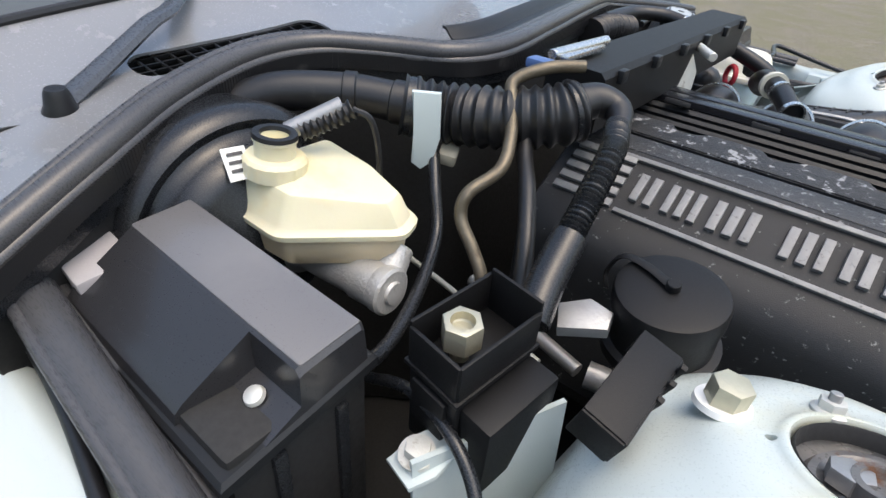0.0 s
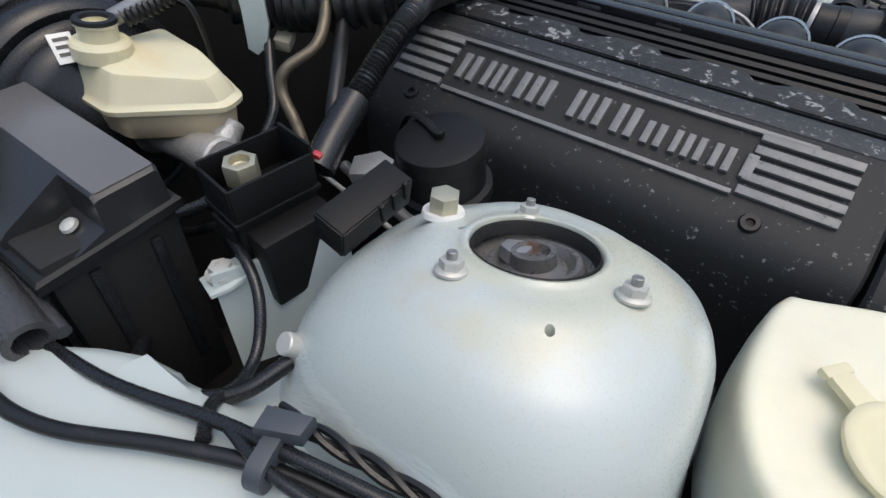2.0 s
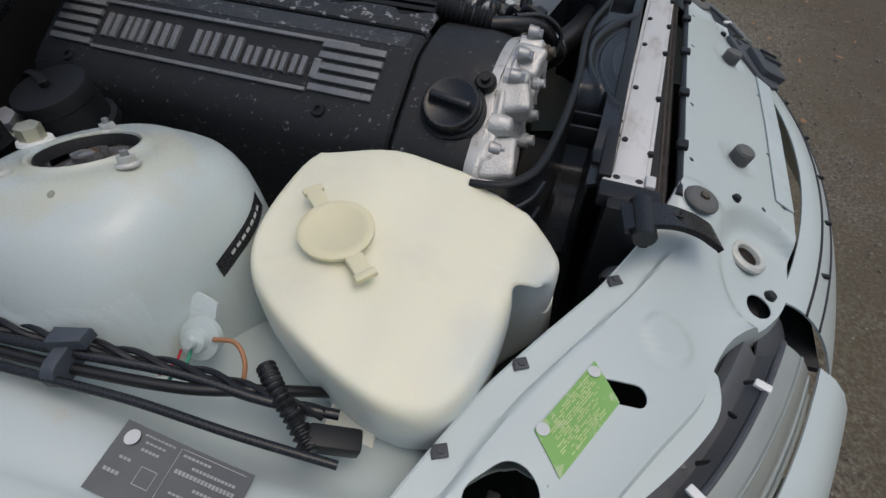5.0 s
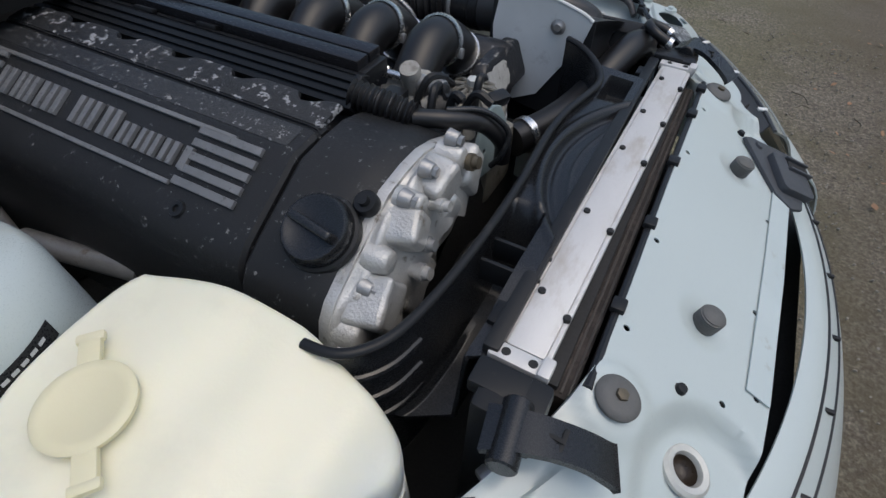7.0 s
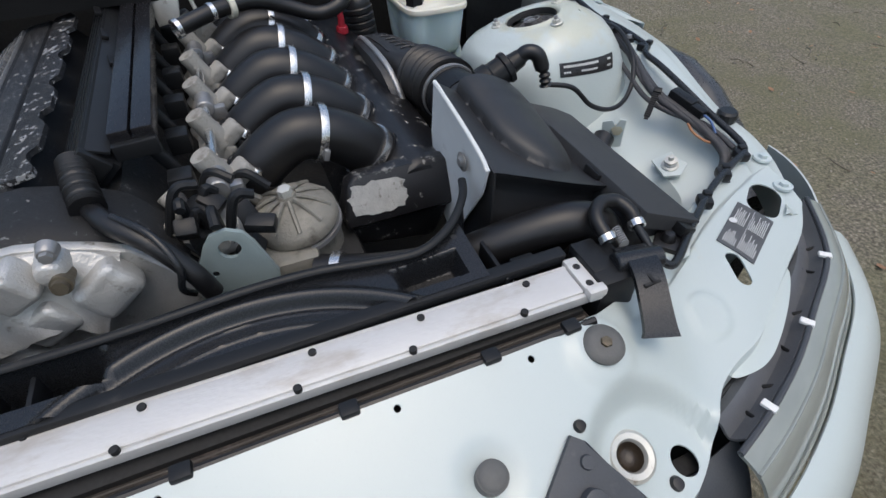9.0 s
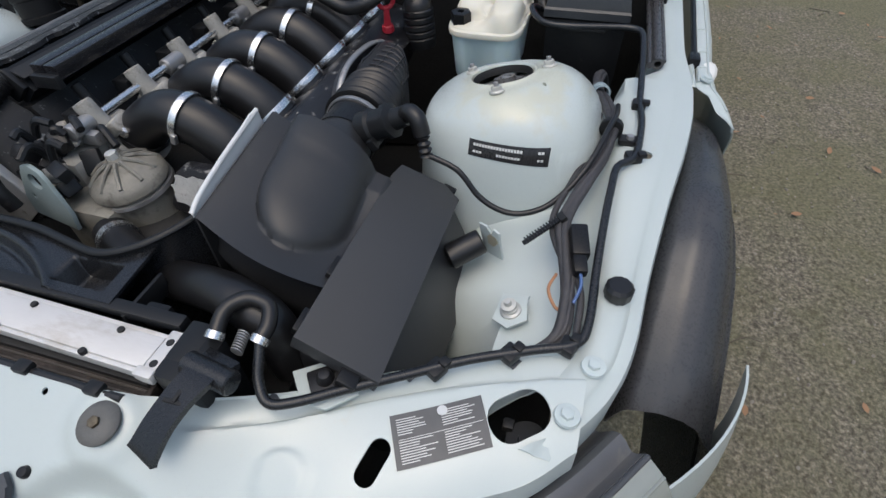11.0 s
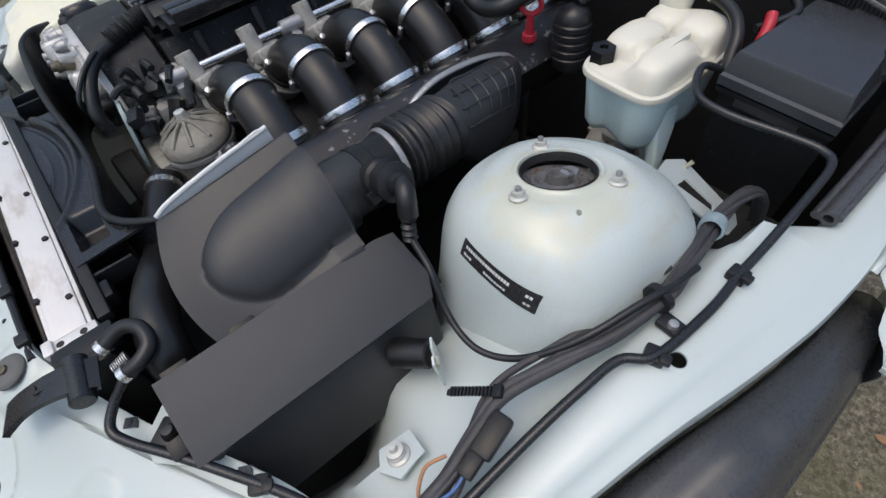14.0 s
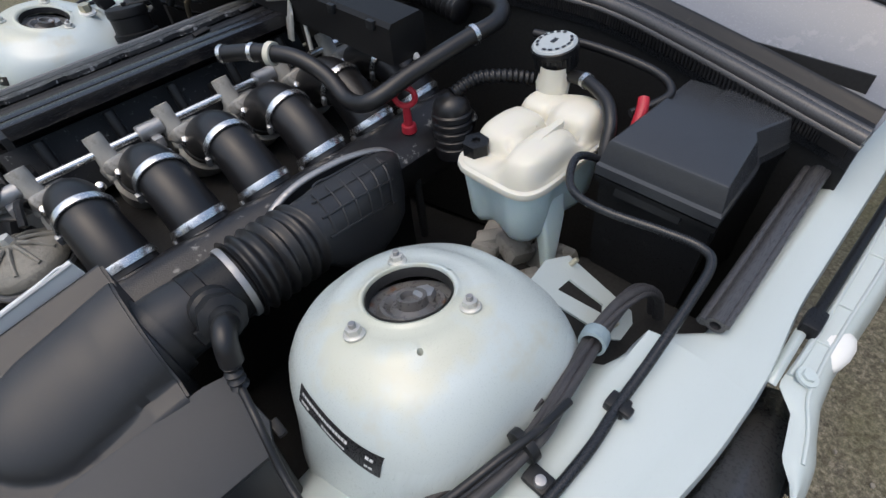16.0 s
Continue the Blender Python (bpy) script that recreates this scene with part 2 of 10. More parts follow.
def ring_stain(m, centres, reach, tint):
    """A ragged old stain on the paint round each hole."""
    n, l = m.node_tree.nodes, m.node_tree.links
    b = n["Principled BSDF"]
    co, no = n.new("ShaderNodeTexCoord"), n.new("ShaderNodeTexNoise")
    no.inputs["Scale"].default_value, no.inputs["Detail"].default_value = 22, 5
    l.new(co.outputs["Object"], no.inputs["Vector"])
    near = None
    for c in centres:
        d = n.new("ShaderNodeVectorMath")
        d.operation = "DISTANCE"
        l.new(co.outputs["Object"], d.inputs[0])
        d.inputs[1].default_value = c
        if near is None:
            near = d.outputs["Value"]
        else:
            low = n.new("ShaderNodeMath")
            low.operation = "MINIMUM"
            l.new(near, low.inputs[0])
            l.new(d.outputs["Value"], low.inputs[1])
            near = low.outputs[0]
    wob = n.new("ShaderNodeMath")
    wob.operation = "MULTIPLY_ADD"
    l.new(no.outputs["Fac"], wob.inputs[0])
    wob.inputs[1].default_value = 0.16
    l.new(near, wob.inputs[2])
    mr = n.new("ShaderNodeMapRange")
    mr.inputs[1].default_value, mr.inputs[2].default_value, mr.inputs[3].default_value, mr.inputs[4].default_value = reach + 0.085, reach + 0.05, 0.0, 0.85
    l.new(wob.outputs[0], mr.inputs[0])
    mix = n.new("ShaderNodeMix")
    mix.data_type = "RGBA"
    l.new(mr.outputs[0], mix.inputs[0])
    l.new(b.inputs["Base Color"].links[0].from_socket, mix.inputs[6])
    mix.inputs[7].default_value = (*tint, 1)
    l.new(mix.outputs[2], b.inputs["Base Color"])


ring_stain(PAINT_TOWER, ((0.365, 0.60, 0.845), (0.375, -0.585, 0.85)), 0.085, (0.53, 0.54, 0.44))
LATCH = material("dark_slate_plastic", (0.055, 0.06, 0.068), 0.55, 0.0, 0.2, 25, 0.1, 500, spots=(0.11, 0.11, 0.11), spot_scale=30, spot_cut=0.6, spread=0.2)
PAINT_COWL = material("grey_cowl_plastic", (0.20, 0.204, 0.213), 0.22, 0.0, 0.08, 7, 0.03, 500, coat=0.7, spots=(0.24, 0.24, 0.235), spot_scale=18, spot_cut=0.58, spread=0.2)
for m in (BLACK, BLACK_MATT, CRACKLE, CRACKLE_WORN):
    m.node_tree.nodes["Principled BSDF"].inputs["Specular IOR Level"].default_value = 0.28
HOUSING = material("slate_grey_lamp_plastic", (0.10, 0.104, 0.112), 0.45, 0.0, 0.2, 25, 0.06, 500, spots=(0.15, 0.15, 0.145), spot_scale=30, spot_cut=0.58, spread=0.2)
GRAVEL = material("grey_gravel", (0.26, 0.24, 0.20), 0.85, 0.0, 0.35, 30, 0.3, 200)
LEAF = material("fallen_leaf", (0.30, 0.17, 0.09), 0.7, 0.0, 0.4, 15, 0.1, 200)


def ground_material():
    """Compacted gravel with moss growing through it."""
    m = bpy.data.materials.new("mossy_gravel")
    m.use_nodes = True
    n, l = m.node_tree.nodes, m.node_tree.links
    b = n["Principled BSDF"]
    co = n.new("ShaderNodeTexCoord")

    def noise_at(sc, de):
        t = n.new("ShaderNodeTexNoise")
        t.inputs["Scale"].default_value, t.inputs["Detail"].default_value, t.inputs["Roughness"].default_value = sc, de, 0.7
        l.new(co.outputs["Object"], t.inputs["Vector"])
        return t
    grain, moss = noise_at(85, 9), noise_at(1.6, 8)
    vo = n.new("ShaderNodeTexVoronoi")
    vo.inputs["Scale"].default_value = 130
    l.new(co.outputs["Object"], vo.inputs["Vector"])
    ramp = n.new("ShaderNodeValToRGB")
    els = ramp.color_ramp.elements
    els[0].position, els[0].color = 0.32, (0.045, 0.04, 0.03, 1)
    els[1].position, els[1].color = 0.70, (0.50, 0.45, 0.35, 1)
    mid = els.new(0.5)
    mid.color = (0.195, 0.175, 0.13, 1)
    l.new(grain.outputs["Fac"], ramp.inputs["Fac"])
    stones = n.new("ShaderNodeMix")
    stones.data_type, stones.blend_type = "RGBA", "MULTIPLY"
    stones.inputs[0].default_value = 0.45
    l.new(ramp.outputs["Color"], stones.inputs[6])
    bw = n.new("ShaderNodeRGBToBW")
    l.new(vo.outputs["Color"], bw.inputs[0])
    l.new(bw.outputs[0], stones.inputs[7])
    mr = n.new("ShaderNodeMapRange")
    mr.inputs[1].default_value, mr.inputs[2].default_value, mr.inputs[4].default_value = 0.40, 0.58, 1.0
    l.new(moss.outputs["Fac"], mr.inputs[0])
    green = n.new("ShaderNodeMix")
    green.data_type = "RGBA"
    green.inputs[7].default_value = (0.125, 0.125, 0.05, 1)
    gm = n.new("ShaderNodeMath")
    gm.operation = "MULTIPLY"
    l.new(mr.outputs[0], gm.inputs[0])
    l.new(grain.outputs["Fac"], gm.inputs[1])
    l.new(gm.outputs[0], green.inputs[0])
    l.new(stones.outputs[2], green.inputs[6])
    # brown leaf mould past the nose of the car
    sep, edge = n.new("ShaderNodeSeparateXYZ"), n.new("ShaderNodeMath")
    l.new(co.outputs["Object"], sep.inputs[0])
    edge.operation = "MULTIPLY_ADD"
    l.new(moss.outputs["Fac"], edge.inputs[0])
    edge.inputs[1].default_value = 1.6
    l.new(sep.outputs["X"], edge.inputs[2])
    far = n.new("ShaderNodeMapRange")
    far.inputs[1].default_value, far.inputs[2].default_value, far.inputs[4].default_value = 1.7, 2.9, 0.8
    l.new(edge.outputs[0], far.inputs[0])
    mould = n.new("ShaderNodeMix")
    mould.data_type = "RGBA"
    mould.inputs[7].default_value = (0.085, 0.06, 0.042, 1)
    l.new(far.outputs[0], mould.inputs[0])
    l.new(green.outputs[2], mould.inputs[6])
    l.new(mould.outputs[2], b.inputs["Base Color"])
    b.inputs["Roughness"].default_value = 0.9
    bp = n.new("ShaderNodeBump")
    bp.inputs["Strength"].default_value, bp.inputs["Distance"].default_value = 1.0, 0.007
    l.new(grain.outputs["Fac"], bp.inputs["Height"])
    l.new(bp.outputs["Normal"], b.inputs["Normal"])
    return m


GROUND = ground_material()


# ---- mesh tools ----
def thing(name, label, category, at=(0, 0, 0), group="", kind=""):
    ob = new(name)
    ob.location = at
    ob.empty_display_size = 0.05
    return tagged(ob, label, category, group, kind)


def part(name, bm, mat, parent=None, label="", sharp=38, kind=""):
    """Links a bmesh as one mesh object, under a thing or a part when a parent is given."""
    bmesh.ops.recalc_face_normals(bm, faces=bm.faces)
    me = bpy.data.meshes.new(name)
    bm.to_mesh(me)
    bm.free()
    me.materials.append(mat)
    me.shade_smooth()
    me.set_sharp_from_angle(angle=radians(sharp))
    ob = new(name, me)
    if parent:
        ob.parent = parent
        if parent.type == "EMPTY":
            ob.matrix_parent_inverse = Matrix.Translation(-Vector(parent.location))
    if label:
        ob["label"] = label
    if kind:
        ob["kind"] = kind
    return ob


def solid(name, bm, mat, label, category, group="", kind="", sharp=38):
    """A thing that is one mesh."""
    return tagged(part(name, bm, mat, sharp=sharp), label, category, group, kind)


def merge(bm, tmp, m=None):
    if m is not None:
        tmp.transform(m)
    me = bpy.data.meshes.new("tmp")
    tmp.to_mesh(me)
    tmp.free()
    bm.from_mesh(me)
    bpy.data.meshes.remove(me)


def along(p0, p1, roll=0.0):
    """A pose at p0 whose z looks to p1."""
    d = Vector(p1) - Vector(p0)
    return Matrix.Translation(p0) @ d.to_track_quat("Z", "Y").to_matrix().to_4x4() @ Matrix.Rotation(roll, 4, "Z")


def box(bm, c, s, m=None, bev=0.003, seg=2, taper=1.0):
    """A bevelled block, centre c and size s; taper shrinks its top."""
    t = bmesh.new()
    bmesh.ops.create_cube(t, size=1.0)
    for v in t.verts:
        k = taper if v.co.z > 0 else 1.0
        v.co = Vector((v.co.x * s[0] * k, v.co.y * s[1] * k, v.co.z * s[2]))
    if bev:
        bmesh.ops.bevel(t, geom=t.edges[:] + t.verts[:], offset=min(bev, min(s) * 0.45), segments=seg, profile=0.6, affect="EDGES")
    for v in t.verts:
        v.co += Vector(c)
    merge(bm, t, m)
    return bm


def lathe(bm, prof, m=None, seg=32, wob=None):
    """Turns a profile of (radius, height) about z; wob(angle, i) scales the radius."""
    t = bmesh.new()
    rings = []
    for i, (r, h) in enumerate(prof):
        if r <= 1e-6:
            rings.append([t.verts.new((0, 0, h))])
        else:
            rings.append([t.verts.new((r * (wob(a, i) if wob else 1) * math.cos(a), r * (wob(a, i) if wob else 1) * math.sin(a), h))
                          for a in (2 * math.pi * k / seg for k in range(seg))])
    for a, b in zip(rings, rings[1:]):
        for k in range(seg):
            j = (k + 1) % seg
            if len(a) == 1 and len(b) > 1:
                t.faces.new((a[0], b[k], b[j]))
            elif len(b) == 1 and len(a) > 1:
                t.faces.new((a[k], a[j], b[0]))
            elif len(a) > 1:
                t.faces.new((a[k], a[j], b[j], b[k]))
    merge(bm, t, m)
    return bm


def rod(bm, p0, p1, r, r1=None, seg=20, bev=0.0):
    """A capped bar from p0 to p1."""
    h = (Vector(p1) - Vector(p0)).length
    r1 = r if r1 is None else r1
    b = bev or min(r, r1, h) * 0.12
    return lathe(bm, [(0, 0), (r - b, 0), (r, b), (r1, h - b), (r1 - b, h), (0, h)], along(p0, p1), seg)


def spline(pts, n):
    """Points along a smooth curve through pts."""
    p = [Vector(q) for q in pts]
    p = [2 * p[0] - p[1]] + p + [2 * p[-1] - p[-2]]
    out = []
    for i in range(1, len(p) - 2):
        for k in range(n):
            t = k / n
            a, b, c, d = p[i - 1], p[i], p[i + 1], p[i + 2]
            out.append(0.5 * (2 * b + (c - a) * t + (2 * a - 5 * b + 4 * c - d) * t * t + (3 * b - a - 3 * c + d) * t ** 3))
    out.append(p[-2])
    return out


def tube(bm, pts, r, n=8, seg=12, rib=None, bore=0.0, flat=(1, 1)):
    """A hose along pts. r: a number or f(0..1); rib: (pitch, depth) of its corrugation; bore: the inner radius of open ends."""
    c = spline(pts, n) if len(pts) > 2 else [Vector(pts[0]).lerp(Vector(pts[1]), k / n) for k in range(n + 1)]
    if rib:
        length = sum((b - a).length for a, b in zip(c, c[1:]))
        m = max(8, int(length / rib[0]) * 6)
        c = spline(pts, max(n, m // (len(pts) - 1) + 1)) if len(pts) > 2 else [Vector(pts[0]).lerp(Vector(pts[1]), k / m) for k in range(m + 1)]
    t = bmesh.new()
    nor = None
    rings, s = [], 0.0
    total = sum((b - a).length for a, b in zip(c, c[1:]))
    for i, p in enumerate(c):
        d = (c[min(i + 1, len(c) - 1)] - c[max(i - 1, 0)]).normalized()
        if nor is None:
            nor = d.orthogonal().normalized() if abs(d.z) > 0.9 else Vector((0, 0, 1)).cross(d).normalized()
        nor = (nor - d * nor.dot(d)).normalized()
        bi = d.cross(nor)
        if i:
            s += (p - c[i - 1]).length
        rr = r(s / total) if callable(r) else r
        if rib:
            rr += rib[1] * (0.5 + 0.5 * math.cos(2 * math.pi * s / rib[0]))
        rings.append([t.verts.new(p + nor * rr * flat[0] * math.cos(a) + bi * rr * flat[1] * math.sin(a)) for a in (2 * math.pi * k / seg for k in range(seg))])
    for a, b in zip(rings, rings[1:]):
        for k in range(seg):
            t.faces.new((a[k], a[(k + 1) % seg], b[(k + 1) % seg], b[k]))
    if bore:
        for ring, sign in ((rings[0], 1), (rings[-1], -1)):
            mid = sum((v.co for v in ring), Vector()) / seg
            q = c[1] - c[0] if sign > 0 else c[-2] - c[-1]
            q = q.normalized() * 0.02
            r0 = (ring[0].co - mid).length
            inner = [t.verts.new(mid + (v.co - mid) * bore / r0) for v in ring]
            deep = [t.verts.new(v.co + q) for v in inner]
            for k in range(seg):
                j = (k + 1) % seg
                t.faces.new((ring[k], ring[j], inner[j], inner[k]))
                t.faces.new((inner[k], inner[j], deep[j], deep[k]))
            t.faces.new(deep)
    else:
        t.faces.new(rings[0])
        t.faces.new(rings[-1])
    merge(bm, t)
    return bm


def rrect(w, h, r, n=4, dx=0.0, dy=0.0):
    """A rounded rectangle in 2D."""
    out = []
    for cx, cy, a0 in ((w / 2 - r, h / 2 - r, 0), (-w / 2 + r, h / 2 - r, 90), (-w / 2 + r, -h / 2 + r, 180), (w / 2 - r, -h / 2 + r, 270)):
        for k in range(n + 1):
            a = radians(a0 + 90 * k / n)
            out.append((cx + r * math.cos(a) + dx, cy + r * math.sin(a) + dy))
    return out


def loft(bm, rings, m=None, caps=True, closed=True):
    """A skin over rings of equally many 3D points."""
    t = bmesh.new()
    rs = [[t.verts.new(p) for p in ring] for ring in rings]
    for a, b in zip(rs, rs[1:]):
        k = len(a)
        for i in range(k if closed else k - 1):
            t.faces.new((a[i], a[(i + 1) % k], b[(i + 1) % k], b[i]))
    if caps:
        t.faces.new(rs[0])
        t.faces.new(rs[-1])
    merge(bm, t, m)
    return bm


def slab(bm, poly, h, m=None, bev=0.0, seg=2):
    """A flat plate: a 2D outline raised by h along z."""
    t = bmesh.new()
    lo, hi = [t.verts.new((*p, 0)) for p in poly], [t.verts.new((*p, h)) for p in poly]
    t.faces.new(lo)
    top = t.faces.new(hi)
    for i in range(len(poly)):
        j = (i + 1) % len(poly)
        t.faces.new((lo[i], lo[j], hi[j], hi[i]))
    if bev:
        bmesh.ops.bevel(t, geom=list(top.edges), offset=bev, segments=seg, profile=0.6, affect="EDGES")
    merge(bm, t, m)
    return bm


def sheet(bm, f, us, vs, thick=0.0):
    """A surface f(u, v) over the given steps, with a thickness."""
    t = bmesh.new()
    g = [[t.verts.new(f(u, v)) for v in vs] for u in us]
    for i in range(len(us) - 1):
        for j in range(len(vs) - 1):
            t.faces.new((g[i][j], g[i + 1][j], g[i + 1][j + 1], g[i][j + 1]))
    if thick:
        bmesh.ops.recalc_face_normals(t, faces=t.faces)
        bmesh.ops.solidify(t, geom=t.faces[:], thickness=thick)
    merge(bm, t)
    return bm


def steps(a, b, n):
    return [a + (b - a) * k / n for k in range(n + 1)]


def curve1(keys, x):
    """Straight interpolation in a short table of (x, value)."""
    if x <= keys[0][0]:
        return keys[0][1]
    for (a, p), (b, q) in zip(keys, keys[1:]):
        if x <= b:
            t = (x - a) / (b - a)
            return p + (q - p) * t
    return keys[-1][1]


def ease(keys, x):
    """The same with soft corners."""
    if x <= keys[0][0]:
        return keys[0][1]
    for (a, p), (b, q) in zip(keys, keys[1:]):
        if x <= b:
            t = (x - a) / (b - a)
            t = t * t * (3 - 2 * t)
            return p + (q - p) * t
    return keys[-1][1]


def pierce(ob, *cutters):
    """Cuts holes of the given bmeshes' shape through a mesh object."""
    for bm in cutters:
        bmesh.ops.recalc_face_normals(bm, faces=bm.faces)
        me = bpy.data.meshes.new("cut")
        bm.to_mesh(me)
        bm.free()
        tool = new("cut", me)
        mod = ob.modifiers.new("cut", "BOOLEAN")
        mod.operation, mod.solver, mod.object = "DIFFERENCE", "EXACT", tool
        bpy.context.view_layer.update()
        done = bpy.data.meshes.new_from_object(ob.evaluated_get(bpy.context.evaluated_depsgraph_get()))
        ob.modifiers.clear()
        old = ob.data
        ob.data = done
        done.name = old.name
        bpy.data.meshes.remove(old)
        bpy.data.objects.remove(tool)
        bpy.data.meshes.remove(me)
    return ob


def hexnut(bm, p, d, r, h, bore=0.0):
    m = along(p, Vector(p) + Vector(d))
    poly = [(r * math.cos(radians(60 * k)), r * math.sin(radians(60 * k))) for k in range(6)]
    slab(bm, poly, h, m, bev=r * 0.12)
    return bm


def frame_axes(o, x, y):
    """A pose at o with its x along x and its z square to x and y."""
    x = Vector(x).normalized()
    z = x.cross(Vector(y)).normalized()
    y = z.cross(x)
    return Matrix.Translation(o) @ Matrix((x, y, z)).transposed().to_4x4()


def bars(name, parent, mat, m, rows, thick=0.0006, label=""):
    """Plain bars that stand for small print: rows of (x, y, width, height) on the plane of m."""
    bm = bmesh.new()
    for x, y, w, h in rows:
        box(bm, (x + w / 2, y, thick / 2), (w, h, thick), m, bev=0)
    return part(name, bm, mat, parent, label)


# ---- ground ----
def lay_ground():
    bm = bmesh.new()
    # one sheet: fine near the car, coarse to the horizon
    xs = sorted(set([-900, -200, -60, -20, -9] + steps(-6, 6, 40) + [9, 20, 60, 200, 900]))
    sheet(bm, lambda x, y: (x, y, 0.012 * noise.noise((x * 0.7, y * 0.7, 0)) - 0.004 if abs(x) < 9 and abs(y) < 9 else 0.0), xs, xs)
    solid("ground", bm, GROUND, "compacted grey-brown gravel ground with patches of moss", "ground", kind="structure")
    rng = random.Random(4)
    bm = bmesh.new()
    for _ in range(4200):
        x, y = rng.uniform(-2.2, 2.4), rng.choice((1, -1)) * rng.uniform(0.95, 3.2)
        if rng.random() < 0.3:
            x, y = rng.uniform(1.15, 2.6), rng.uniform(-2.5, 3.0)
        r = rng.uniform(0.002, 0.0065)
        t = bmesh.new()
        bmesh.ops.create_icosphere(t, subdivisions=1, radius=r)
        for v in t.verts:
            v.co *= rng.uniform(0.75, 1.2)
        merge(bm, t, pose(x, y, r * 0.3, rng.uniform(0, 360), rng.uniform(0, 360), 0) @ Matrix.Diagonal((1, 1, 0.7, 1)))
    solid("gravel", bm, GRAVEL, "loose grey pebbles scattered on the ground", "gravel", kind="stuff")
    bm = bmesh.new()
    for _ in range(230):
        x, y = rng.uniform(-3.5, 2.2), rng.uniform(1.1, 4.5)
        if rng.random() < 0.25:
            x, y = rng.uniform(1.2, 3), rng.uniform(-3, 3)
        s = rng.uniform(0.007, 0.022)
        m = pose(x, y, 0.012, rng.uniform(-20, 20), rng.uniform(-20, 20), rng.uniform(0, 360))
        slab(bm, [(-s, 0), (-0.4 * s, -0.45 * s), (0.4 * s, -0.4 * s), (s, 0), (0.35 * s, 0.45 * s), (-0.5 * s, 0.4 * s)], 0.001, m)
    solid("fallen_leaves", bm, LEAF, "brown fallen leaves lying on the gravel", "leaves", kind="stuff")
    bm = bmesh.new()
    for _ in range(60):
        x, y, a, l = rng.uniform(-3, 1.6), rng.uniform(1.2, 4), rng.uniform(0, 6.3), rng.uniform(0.04, 0.14)
        tube(bm, [(x, y, 0.012), (x + l * 0.5 * math.cos(a), y + l * 0.5 * math.sin(a), 0.018), (x + l * math.cos(a + 0.3), y + l * math.sin(a + 0.3), 0.012)], 0.0025, 3, 5)
    solid("twigs", bm, BRONZE, "thin brown twigs lying on the gravel", "twigs", kind="stuff")


lay_ground()

# ---- car body ----
car = thing("car_body", "pale silver car body shell with the bonnet off its engine bay", "car", (0, 0, 0))


def wing_z(x):
    return ease([(-0.4, 0.80), (0.05, 0.787), (0.38, 0.788), (0.64, 0.748), (0.80, 0.728), (0.9, 0.722)], x)


def smooth(keys, x):
    """A soft curve through a short table."""
    return (curve1(keys, x - 0.02) + 2 * curve1(keys, x - 0.007) + 2 * curve1(keys, x + 0.007) + curve1(keys, x + 0.02)) / 6


def wing_edge(x):
    """How far the outer lip of the flange lies from the straight line at 0.866."""
    keys = [(0.10, 0.012), (0.25, 0.007), (0.36, -0.009), (0.46, -0.029), (0.59, -0.047), (0.70, -0.058), (0.76, -0.076), (0.80, -0.105), (0.84, -0.14)]
    return (smooth(keys, x - 0.024) + smooth(keys, x) + smooth(keys, x + 0.024)) / 3


